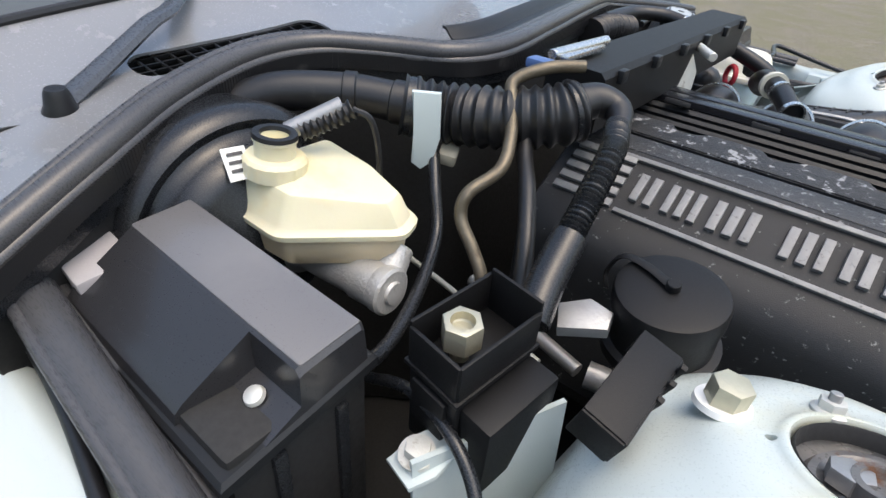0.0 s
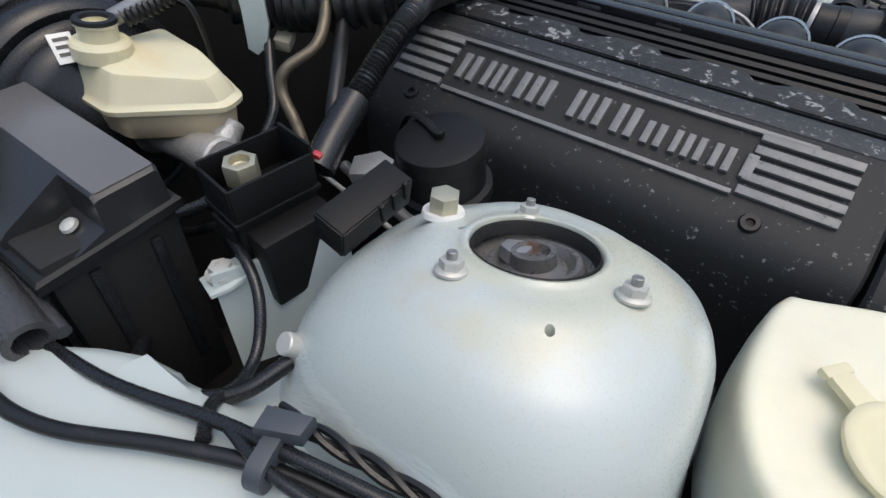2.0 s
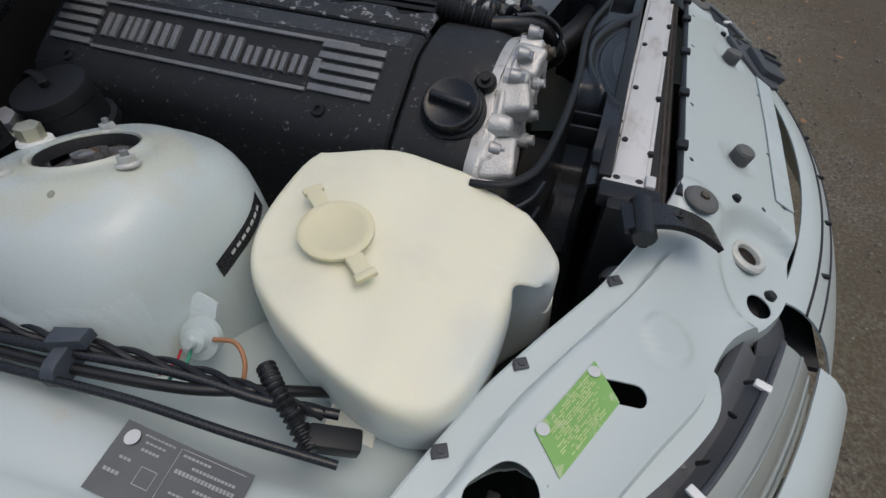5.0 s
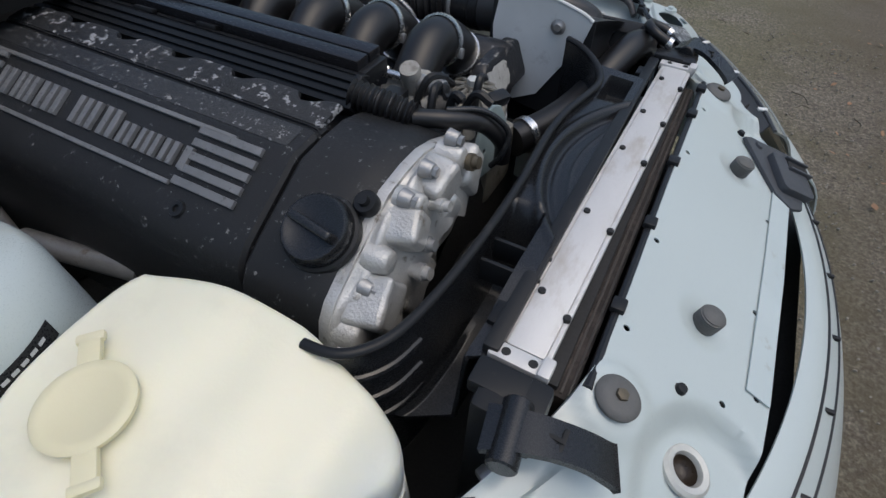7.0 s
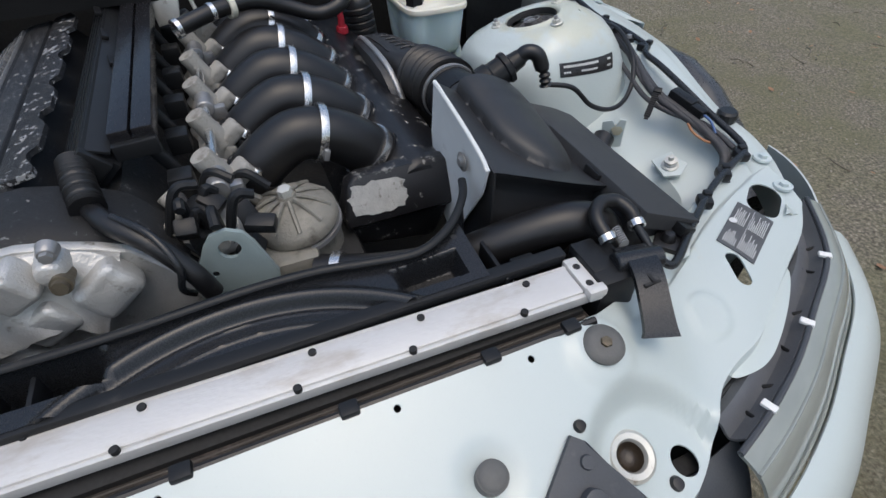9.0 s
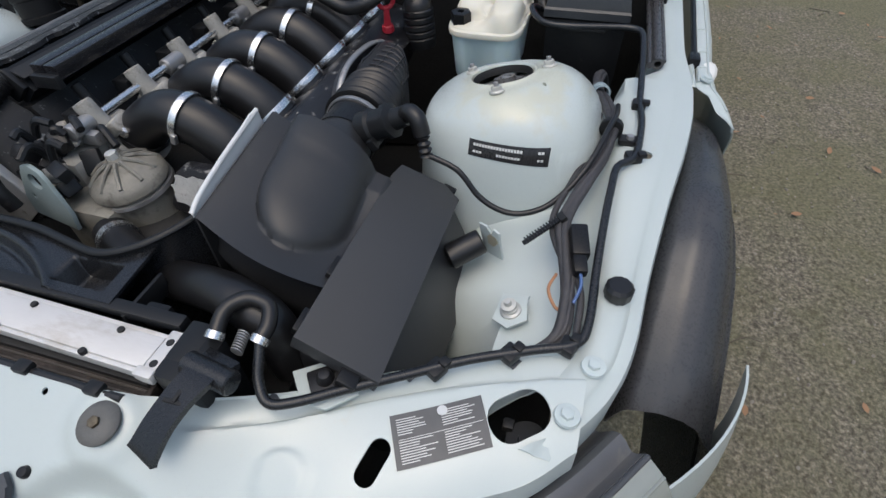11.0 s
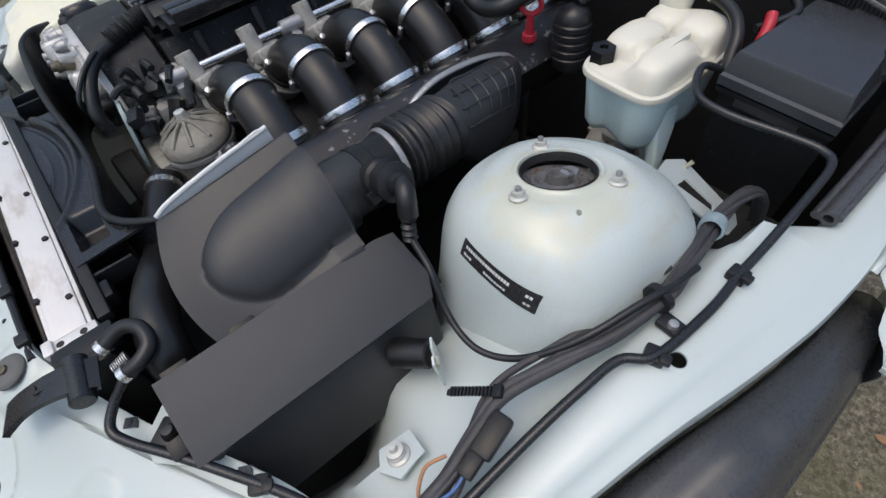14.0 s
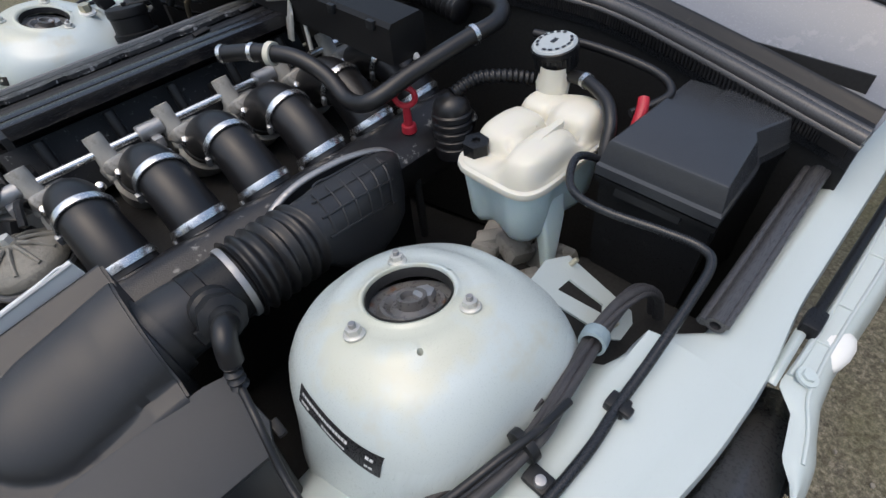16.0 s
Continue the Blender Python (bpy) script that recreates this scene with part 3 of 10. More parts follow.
def inner_wing(side):
    """The flange along the top of the wing, the gutter and the sloping apron down to the engine."""
    bm = bmesh.new()
    # y and drop below the flange, from the outer lip inwards
    prof = [(0.866, -0.075), (0.869, -0.020), (0.866, -0.010), (0.858, -0.007), (0.846, -0.006), (0.839, -0.003), (0.830, 0.0), (0.80, 0.001), (0.775, 0.0), (0.762, -0.004),
            (0.752, -0.012), (0.744, -0.026), (0.728, -0.036), (0.70, -0.045), (0.66, -0.056), (0.62, -0.069), (0.58, -0.088), (0.545, -0.12), (0.52, -0.18), (0.505, -0.27), (0.49, -0.42)]

    def f(x, k):
        y, dz = prof[k]
        bend = curve1([(0.60, 0), (0.72, 0.012), (0.84, 0.09)], x)
        w = max(0.0, min(1.0, (y - 0.775) / 0.08))
        y += (1 - w) * -bend + w * wing_edge(x)
        if y < 0.75:
            y = 0.75 + (y - 0.75) * ease([(0.180, 0.15), (0.225, 1.0)] if side > 0 else [(0.165, 0.15), (0.215, 1.0)], x)
        if k > 9:
            dz -= 0.09 * ease([(0.180, 1.0), (0.225, 0.0)] if side > 0 else [(0.165, 1.0), (0.215, 0.0)], x) * min(1.0, (k - 9) / 3)
        dz -= ease([(0.60, 0.0), (0.70, 2.0)], x) * max(0.0, 0.65 - y)
        if y < 0.70:
            dz -= curve1([(0.15, 0.05), (0.3, 0.0)], x) * (0.70 - y) / 0.1
        return (x, side * y, wing_z(x) + dz + 0.0015 * noise.noise((x * 7, y * 9, side)))
    sheet(bm, f, steps(0.165 if side > 0 else 0.155, 0.84, 52), range(len(prof)), 0.0025)
    ob = part("inner_wing", bm, PAINT, car, "pale silver painted inner wing with a raised top flange")
    pierce(ob, rod(bmesh.new(), (0.397, side * 0.80, 0.70), (0.397, side * 0.80, 0.86), 0.009), slab(bmesh.new(), rrect(0.080, 0.060, 0.024, 6), 0.4, pose(0.806, side * 0.698, 0.5, 0, 0, side * 128)))
    # rear stretch beside the scuttle: a narrow flange only
    bm = bmesh.new()
    prof2 = [(0.866, -0.09), (0.869, -0.020), (0.866, -0.010), (0.858, -0.007), (0.846, -0.006), (0.839, -0.003), (0.830, 0.0), (0.826, 0.0), (0.815, -0.006), (0.808, -0.02), (0.806, -0.05), (0.806, -0.30)]

    def g(x, k):
        y, dz = prof2[k]
        pull = ease([(0.115, 0.0), (0.172, 0.05)] if side > 0 else [(0.05, 0.0), (0.17, 0.055)], x)
        if y < 0.83:
            y -= pull
        else:
            y += 0.010 * ease([(0.0, 0.0), (0.16, 1.0)], x)
        return (x, side * y, wing_z(x) + dz - 0.0035 * ease([(0.13, 0.0), (0.158, 1.0)], x))
    sheet(bm, g, steps(-0.55, 0.172, 30), range(len(prof2)), 0.0025)
    part("wing_flange", bm, PAINT, car, "pale silver wing flange beside the scuttle")
    return ob


inner_wing(1)
inner_wing(-1)


def strut_tower(side, o, studs, holes):
    """A turret with a tilted top round an open hole, three studs, and walls that flare into the wing."""
    o = Vector(o)
    gx, gy = 0.145, 0.235
    top = [(0.046, 0.012), (0.0465, -0.001), (0.048, -0.0035), (0.0505, -0.004), (0.053, -0.002), (0.056, 0.0), (0.068, 0.0), (0.080, 0.001)]
    rows = [(r, r, r, d, 1.0, 2.0) for r, d in top]
    rows += [(0.091, 0.092, 0.090, 0.004, 0.98, 2.0), (0.101, 0.102, 0.099, 0.010, 0.95, 2.05), (0.112, 0.114, 0.107, 0.018, 0.88, 2.2), (0.123, 0.127, 0.112, 0.029, 0.76, 2.4), (0.132, 0.139, 0.116, 0.042, 0.6, 2.7),
             (0.140, 0.151, 0.118, 0.058, 0.42, 3.0), (0.146, 0.161, 0.119, 0.080, 0.25, 3.1), (0.151, 0.176, 0.121, 0.105, 0.1, 3.0), (0.156, 0.200, 0.123, 0.130, 0.0, 2.8), (0.162, 0.225, 0.125, 0.155, 0.0, 2.6), (0.170, 0.235, 0.128, 0.19, 0.0, 2.5), (0.176, 0.24, 0.132, 0.26, 0.0, 2.5), (0.18, 0.24, 0.14, 0.42, 0.0, 2.5)]

    def spot(a, row, out=0.0):
        A, Bo, Bi, d, tilt, n = row
        c, s = math.cos(a), math.sin(a)
        B, n = (Bo, n) if s > 0 else (Bi, 2.0 + (n - 2) * 0.3)
        r = (abs(c / A) ** n + abs(s / B) ** n) ** (-1 / n) + out
        fold = 0.009 * (0.5 - 0.5 * math.cos(3 * a)) * max(0.0, 1 - abs(math.hypot(A, 0) - 0.100) / 0.024)
        return Vector((o.x + r * c, o.y + side * r * s, o.z + tilt * (gx * r * c + gy * r * s) - d - fold))

    def between(d):
        for p, q in zip(rows[7:], rows[8:]):
            if d <= q[3]:
                t = (d - p[3]) / (q[3] - p[3])
                return tuple(u + (w - u) * t for u, w in zip(p, q))
        return rows[-1]
    bm = bmesh.new()
    seg = 112
    rings = [[bm.verts.new(spot(2 * math.pi * k / seg, row)) for k in range(seg)] for row in rows]
    for u, w in zip(rings, rings[1:]):
        for k in range(seg):
            bm.faces.new((u[k], u[(k + 1) % seg], w[(k + 1) % seg], w[k]))
    tower = part("strut_tower", bm, PAINT_TOWER, car, "domed pale silver strut tower with stained paint round its hole", sharp=50)
    nrm = Vector((-gx, -side * gy, 1)).normalized()
    m = frame_axes(o, Vector((1, 0, gx)), Vector((0, 1, side * gy)))
    pierce(tower, *[rod(bmesh.new(), Vector(h) - nrm * 0.03, Vector(h) + nrm * 0.03, 0.003) for h in holes])
    # the rubber mount seen down the hole
    bm = bmesh.new()
    lathe(bm, [(0.0, -0.030), (0.010, -0.030), (0.012, -0.024), (0.016, -0.024), (0.017, -0.034), (0.024, -0.038), (0.030, -0.032), (0.034, -0.032), (0.038, -0.038), (0.050, -0.034), (0.06, -0.05)], m @ pose(-0.004, 0.0, 0.021, 4, -6, 0), 40)
    part("strut_mount", bm, MOUNT, tower, "dirty rubber strut mount down the hole")
    bm = bmesh.new()
    lathe(bm, [(0.0435, -0.010), (0.0452, -0.009), (0.0458, 0.000), (0.0448, 0.0015), (0.0440, 0.0), (0.0432, -0.010)], m, 48)
    part("hole_lip", bm, DARK, tower, "dark sealer round the hole")
    bm = bmesh.new()
    hexnut(bm, m @ Vector((-0.016, 0.004, -0.015)), nrm, 0.012, 0.010)
    part("strut_nut", bm, STEEL, tower, "dirty steel strut nut")
    for p in studs:
        q = Vector(p)
        q.z = o.z + gx * (q.x - o.x) + gy * side * (q.y - o.y)
        bm = bmesh.new()
        lathe(bm, [(0, 0.0), (0.0108, 0.0), (0.0108, 0.002), (0.009, 0.0035), (0.0, 0.0035)], along(q, q + nrm), 24)
        part("washer", bm, ZINC, tower)
        bm = bmesh.new()
        hexnut(bm, q + nrm * 0.003, nrm, 0.0080, 0.0062)
        part("stud_nut", bm, ZINC, tower)
        bm = bmesh.new()
        rod(bm, q, q + nrm * 0.0145, 0.0036, seg=12)
        part("stud", bm, STEEL, tower)
    # brushed sealer over the seam at the foot of the outer wall
    bm = bmesh.new()

    def smear(u, v):
        a = radians(38 + 122 * u)
        lo, hi = 0.058 + 0.006 * noise.noise((u * 9, 0, side)), 0.122 + 0.010 * noise.noise((u * 7, 3, side))
        w = lo + (hi - lo) * v
        edge = min(v, 1 - v, u * 6, (1 - u) * 6)
        return spot(a, between(w), 0.0020 * min(1.0, edge * 5) - 0.0006 + 0.0005 * noise.noise((u * 8, v * 16, 5)))
    sheet(bm, smear, steps(0, 1, 90), steps(0, 1, 22))
    part("seam_sealer", bm, SEALER, tower, "brush-marked seam sealer along the tower's foot", sharp=70)
    return tower, m, spot, between


tower_left, TL, spot_left, between_left = strut_tower(1, (0.333, 0.574, 0.850), ((0.406, 0.580, 0.86), (0.311, 0.640, 0.86), (0.303, 0.520, 0.83)), ((0.281, 0.581, 0.845), (0.379, 0.641, 0.874)))
tower_right, TR, spot_right, between_right = strut_tower(-1, (0.347, -0.567, 0.856), ((0.420, -0.586, 0.87), (0.320, -0.633, 0.866), (0.319, -0.519, 0.84)), ((0.292, -0.576, 0.849), (0.391, -0.640, 0.878)))

BACK = [(0, 0.920), (0.20, 0.921), (0.28, 0.920), (0.32, 0.911), (0.38, 0.890), (0.46, 0.853), (0.54, 0.806), (0.61, 0.768), (0.70, 0.735), (0.76, 0.715)]
BACKZ = [(0, 0.776), (0.28, 0.774), (0.33, 0.765), (0.38, 0.752), (0.46, 0.740), (0.61, 0.733), (0.70, 0.738), (0.76, 0.738)]
FRONT = [(0, 1.092), (0.2, 1.091), (0.3, 1.086), (0.35, 1.079), (0.40, 1.048), (0.435, 1.006), (0.48, 0.985), (0.53, 0.973), (0.60, 0.930), (0.64, 0.907), (0.724, 0.862), (0.77, 0.81)]
FRONTZ = [(0, 0.696), (0.3, 0.690), (0.40, 0.690), (0.5, 0.693), (0.6, 0.700), (0.7, 0.702), (0.77, 0.720)]


def slam_z(x, y):
    a = abs(y)
    b, f = smooth(BACK, a), smooth(FRONT, a)
    t = max(0.0, min(1.0, (x - b) / max(0.02, f - b)))
    z0, z1 = smooth(BACKZ, a), smooth(FRONTZ, a)
    k1, k2 = ease([(0.26, 0.0), (0.36, 1.0)], a), ease([(0.42, 0.0), (0.58, 1.0)], a)
    fall = t + k1 * (t * t * (3 - 2 * t) - t)
    z = z0 + (z1 - z0) * (fall + k2 * (0.35 * t + 0.65 * t ** 3 - fall))
    # lower strip along the back edge of the corners
    if a > 0.36:
        e = max(0.0, min(1.0, (0.034 - (x - b)) / 0.006)) * min(1.0, (a - 0.36) / 0.03)
        z -= 0.0065 * e * e * (3 - 2 * e)
    # recess round the latch cup
    d = math.hypot((x - 1.050) / 0.070, (a - 0.330) / 0.080)
    e = max(0.0, min(1.0, (1.12 - d) / 0.26))
    z -= 0.026 * e * e * (3 - 2 * e)
    # raised or sunk pads
    for px, py, h, r, w in ((0.943, 0.313, 0.006, 0.040, 0.3), (1.005, 0.157, -0.004, 0.032, 0.35), (0.930, 0.485, 0.004, 0.029, 0.14)):
        d = math.hypot(x - px, a - py) / r
        z += h * max(0.0, min(1.0, (1.0 - d) / w))
    return z


def slam_panel():
    bm = bmesh.new()
    us = [round(v, 4) for v in steps(-0.76, 0.76, 230)]

    def f(y, v):
        a = abs(y)
        b, fr = smooth(BACK, a), smooth(FRONT, a)
        if v < 0:
            return (b - 0.002, y, smooth(BACKZ, a) + 0.014 * v)
        if v > 1:
            k = (v - 1) * 8
            return (fr + 0.004 * min(1, k), y, slam_z(fr, y) - 0.022 * k)
        x = b + (fr - b) * v
        return (x, y, slam_z(x, y))
    sheet(bm, f, us, [-1, -0.3] + steps(0, 1, 44) + [1.03, 1.10, 1.2], 0.002)
    ob = part("slam_panel", bm, PAINT, car, "pale silver pressed slam panel with recesses and holes", sharp=45)
    cuts = []
    for s in (1, -1):
        cuts += [rod(bmesh.new(), (1.027, s * 0.303, 0.60), (1.027, s * 0.303, 0.80), 0.017, seg=32),
                 rod(bmesh.new(), (1.045, s * 0.363, 0.60), (1.045, s * 0.363, 0.80), 0.0155, seg=32),
                 slab(bmesh.new(), rrect(0.048, 0.022, 0.0105), 0.3, pose(0.890, s * 0.568, 0.6, 0, 0, s * -14)),
                 slab(bmesh.new(), rrect(0.066, 0.046, 0.021, 6), 0.3, pose(0.806, s * 0.698, 0.6, 0, 0, s * 128))]
        cuts += [rod(bmesh.new(), (x, s * y, 0.6), (x, s * y, 0.9), 0.0035, seg=12) for x, y in ((0.931, 0.237), (0.93, 0.10), (1.04, 0.235), (1.075, 0.20), (1.06, 0.09))]
    pierce(ob, *cuts)
    # bright seam along the middle of the front strip
    bm = bmesh.new()
    sheet(bm, lambda y, v: (1.062 + 0.028 * v, y, slam_z(1.062 + 0.028 * v, y) + 0.003), steps(-0.20, 0.20, 14), steps(0, 1, 3), 0.0015)
    part("front_flange", bm, PAINT_DIRTY, car, "welded strip along the front edge")
    # dark parts seen through the large corner holes
    for s in (1, -1):
        bm = bmesh.new()
        lathe(bm, [(0, 0.006), (0.010, 0.006), (0.011, 0), (0.024, 0), (0.024, -0.02), (0, -0.02)], pose(0.812, s * 0.712, 0.685), 20)
        box(bm, (0.80, s * 0.688, 0.688), (0.012, 0.012, 0.01), bev=0.002)
        part("lamp_adjuster", bm, BLACK_MATT, car, "black lamp adjuster below the corner hole")
    for s in (1, -1):
        # lower lip ahead of the corner
        bm = bmesh.new()

        def lip(a, v):
            x = smooth(FRONT, a) - 0.004 + (0.026 * max(0.0, math.sin(math.pi * (a - 0.475) / 0.20)) ** 0.5 + 0.004) * v
            return (x, s * a, slam_z(smooth(FRONT, a), a) - 0.016 - 0.004 * v)
        sheet(bm, lip, steps(0.475, 0.675, 24), steps(0, 1, 4), 0.002)
        part("corner_lip", bm, PAINT, car, "pale silver lower lip of the front corner")
        # spring clips in the notches of the back edge
        for x, y, r in ((0.889, 0.446, 58), (0.812, 0.575, 60), (0.757, 0.680, 62)):
            b = smooth(BACK, y)
            bm = bmesh.new()
            mm = pose(b + 0.006, s * y, slam_z(b + 0.008, y) + 0.001, 0, 0, -s * (90 - r))
            box(bm, (0.0, 0, 0.001), (0.014, 0.012, 0.0025), mm, bev=0.001)
            box(bm, (-0.007, 0, -0.004), (0.0025, 0.012, 0.010), mm, bev=0.001)
            rod(bm, mm @ Vector((0.001, 0, 0.001)), mm @ Vector((0.001, 0, 0.0035)), 0.0035, seg=10)
            part("spring_clip", bm, LATCH, car, "dark spring clip on the panel edge")
    return ob


slam_panel()


def front_trim():
    # near-black sheets added below the panels so that openings stay dark
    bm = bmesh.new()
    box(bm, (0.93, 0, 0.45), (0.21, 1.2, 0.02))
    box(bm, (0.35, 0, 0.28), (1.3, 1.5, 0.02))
    part("pit_shade_floor", bm, DARK, car, "black sheets added below to keep the openings dark")
    # near-black boxes added so that the nose gap reads as shade
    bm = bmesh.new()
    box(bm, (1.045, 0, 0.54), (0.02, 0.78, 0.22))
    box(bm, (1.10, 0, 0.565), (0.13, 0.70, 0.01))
    part("gap_shade_panel", bm, DARK, car, "black boxes added to darken the gap behind the nose")
    # headlamps round each corner, bumper skin, liners
    for s in (1, -1):
        prof = [(1.076, 0.375), (1.064, 0.415), (1.040, 0.485), (1.004, 0.567), (0.957, 0.650), (0.905, 0.738), (0.857, 0.787), (0.788, 0.838)]
        sm = spline([(p[0], p[1], 0) for p in prof], 6)

        def offset(u, off):
            p = sm[u]
            d = (sm[min(u + 1, len(sm) - 1)] - sm[max(u - 1, 0)]).normalized()
            nrm = Vector((d.y, -d.x, 0)) * (1 if d.y > 0 else -1)
            return p + nrm * off

        lamp = thing("headlamp", "clear-lensed headlamp unit set in the front corner", "headlamp", (0.95, s * 0.65, 0.5), "headlamps")

        def lens(u, v):
            q = offset(u, 0.056 * v)
            return (q.x, s * q.y, 0.676 - 0.014 * v - 0.05 * v ** 3)
        bm = bmesh.new()
        sheet(bm, lens, range(6, len(sm)), steps(0, 1, 10), 0.004)
        part("lens", bm, LAMP_GLASS, lamp, "ribbed glass lens", sharp=60)
        for v in (0.0, 0.42, 0.97):
            bm = bmesh.new()
            tube(bm, [lens(u, v) for u in range(6, len(sm), 2)], 0.0035 if v == 0 else 0.0022, 3, 8)
            part("lens_rim" if v == 0 else "lens_rib", bm, LATCH if v == 0 else LAMP_GLASS, lamp, "dark rim along the lens" if v == 0 else "")
        bm = bmesh.new()

        def shelf(u, v):
            q = offset(u, -0.002 - 0.065 * v)
            return (q.x, s * q.y, 0.673 - 0.035 * v - 0.012 * math.sin(v * 9))
        sheet(bm, shelf, range(8, len(sm)), steps(0, 1, 10), 0.003)
        part("housing", bm, HOUSING, lamp, "slate-grey plastic lamp housing")
        for k, bow in ((11, 2), (15, -2), (19, 3), (24, -2), (29, 2), (34, -2)):
            bm = bmesh.new()
            tube(bm, [Vector(shelf(k if v < 0.5 else k + bow, v)) + Vector((0, 0, 0.001)) for v in (0.08, 0.9)], 0.0028, 6, 8)
            part("housing_joint", bm, DEEP, lamp, "dark joint between the housing's facets")
        bm = bmesh.new()
        tube(bm, [Vector(shelf(u, 0.62)) + Vector((0, 0, 0.001)) for u in range(9, len(sm) - 1, 4)], 0.0026, 4, 8)
        part("housing_joint", bm, DEEP, lamp, "dark joint between the housing's facets")
        for k in (20, 28):
            bm = bmesh.new()
            p = offset(k, -0.05)
            box(bm, (0, 0, 0), (0.06, 0.006, 0.032), pose(p.x, s * p.y, 0.650, 0, 0, s * (20 + 1.5 * k)), bev=0.002)
            box(bm, (0.01, s * 0.012, -0.006), (0.035, 0.026, 0.014), pose(p.x, s * p.y, 0.650, 0, 0, s * (20 + 1.5 * k)), bev=0.002)
            part("housing_rib", bm, HOUSING, lamp, "moulded rib of the lamp housing")
        for k in (12, 22, 31):
            bm = bmesh.new()
            p = offset(k, -0.004)
            box(bm, (0, 0, 0), (0.017, 0.010, 0.005), pose(p.x, s * p.y, 0.678, 0, 0, s * (k * 1.6)), bev=0.002)
            part("lamp_clip", bm, WHITE, lamp, "white plastic clip")

        def bumper(u, v):
            q = offset(u, 0.059 + 0.075 * math.sin(min(1.0, v * 1.3) * 1.571))
            return (q.x, s * q.y, 0.622 - 0.02 * v - 0.26 * v * v)
        bm = bmesh.new()
        sheet(bm, bumper, range(len(sm)), steps(0, 1, 8), 0.003)
        part("bumper_corner", bm, PAINT, car, "pale silver bumper corner")
        # wheel arch liner beside the wing flange
        bm = bmesh.new()

        def liner(u, v):
            x = 0.030 + 0.66 * u
            crest = curve1([(0.03, 0.640), (0.10, 0.690), (0.20, 0.728), (0.30, 0.748), (0.42, 0.757), (0.50, 0.738), (0.57, 0.700), (0.63, 0.655), (0.69, 0.60)], x)
            y = curve1([(0, 0.868), (0.15, 0.876), (0.35, 0.900), (0.6, 0.934), (0.75, 0.947), (0.82, 0.951), (1, 0.968)], v)
            dz = curve1([(0, -0.055), (0.08, -0.025), (0.15, -0.010), (0.35, 0.0), (0.5, -0.006), (0.6, -0.022), (0.75, -0.060), (0.82, -0.062), (0.9, -0.10), (1, -0.20)], v)
            fold = 0.004 * math.exp(-((v - 0.62) / 0.05) ** 2)
            y += wing_edge(x) * max(0.0, 1 - v * 1.3)
            return (x, s * y, min(crest, 0.757) + dz + fold)
        sheet(bm, liner, steps(0, 1, 40), steps(0, 1, 24), 0.003)
        part("wheel_arch_liner", bm, LINER, car, "dark grey plastic wheel arch liner with dusty streaks", sharp=60)
        bm = bmesh.new()
        tube(bm, [liner(u, 1.0) for u in steps(0, 1, 12)], 0.0065, 4, 8)
        part("liner_bead", bm, RUBBER, car, "black rubber bead along the liner")
        bm = bmesh.new()
        sheet(bm, lambda u, v: (liner(u, 1)[0], liner(u, 1)[1] - s * 0.02 * v, liner(u, 1)[2] - 0.35 * v), steps(0, 1, 20), steps(0, 1, 3), 0.003)
        part("liner_wall", bm, LINER, car, "dark liner wall")
        # outer wing skin behind the wheel arch, with its folded front edge
        bm = bmesh.new()

        inner = [(-1.2, 0.884), (-0.075, 0.891), (0.069, 0.890), (0.120, 0.887), (0.132, 0.897), (0.143, 0.908), (0.19, 0.919), (0.207, 0.933), (0.230, 0.9435)]
        outer = [(-1.2, 0.935), (-0.10, 0.926), (-0.02, 0.922), (0.057, 0.919), (0.113, 0.922), (0.15, 0.932), (0.176, 0.9405), (0.205, 0.944), (0.230, 0.9445)]

        def skin(x, v):
            y0, y1 = curve1(inner, x), curve1(outer, x)
            z = wing_z(x) - 0.027 - 0.012 * max(0.0, (x - 0.12) / 0.11)
            k = max(0.0, min(1.0, (x + 0.2) / 0.4))
            if v <= 0.5:
                u = v / 0.5
                return (x, s * (y0 + (y1 - y0) * u), z + 0.003 * math.sin(math.pi * u) - 0.004 * u ** 6)
            u = (v - 0.5) / 0.5
            return (x - 0.28 * k * u ** 1.5, s * (y1 + 0.030 * math.sin(u * 1.9)), z - 0.004 - 0.44 * u ** 1.6)
        sheet(bm, skin, steps(-1.2, -0.10, 20) + steps(-0.085, 0.229, 44), steps(0, 0.5, 9) + steps(0.53, 1, 12), 0.003)
        part("outer_wing", bm, PAINT, car, "pale silver outer wing behind the wheel arch", sharp=45)
        # pressed folds along the wing, the closing plate beside its end and the side repeater
        for v, r, x1 in ((0.06, 0.0030, 0.105), (0.36, 0.0022, 0.185)):
            bm = bmesh.new()
            tube(bm, [Vector(skin(x, v)) + Vector((0, 0, 0.0010)) for x in steps(x1, -0.6, 24)], r, 3, 8)
            part("wing_fold", bm, PAINT, car, "pressed fold along the outer wing", sharp=60)
        for x in (0.045, -0.02, -0.12):
            bm = bmesh.new()
            tube(bm, [Vector(skin(x, v)) + Vector((0, 0, 0.0008)) for v in (0.08, 0.2, 0.34)], 0.0016, 3, 8)
            part("wing_fold", bm, PAINT, car, "short pressed fold across the wing", sharp=60)
        bm = bmesh.new()
        sheet(bm, lambda u, v: (0.128 - 0.085 * u, s * (0.8745 + 0.0115 * v), 0.764 + 0.008 * math.sin(3.1 * v) * min(1.0, u * 8, (1 - u) * 8)), steps(0, 1, 10), steps(0, 1, 6), 0.002)
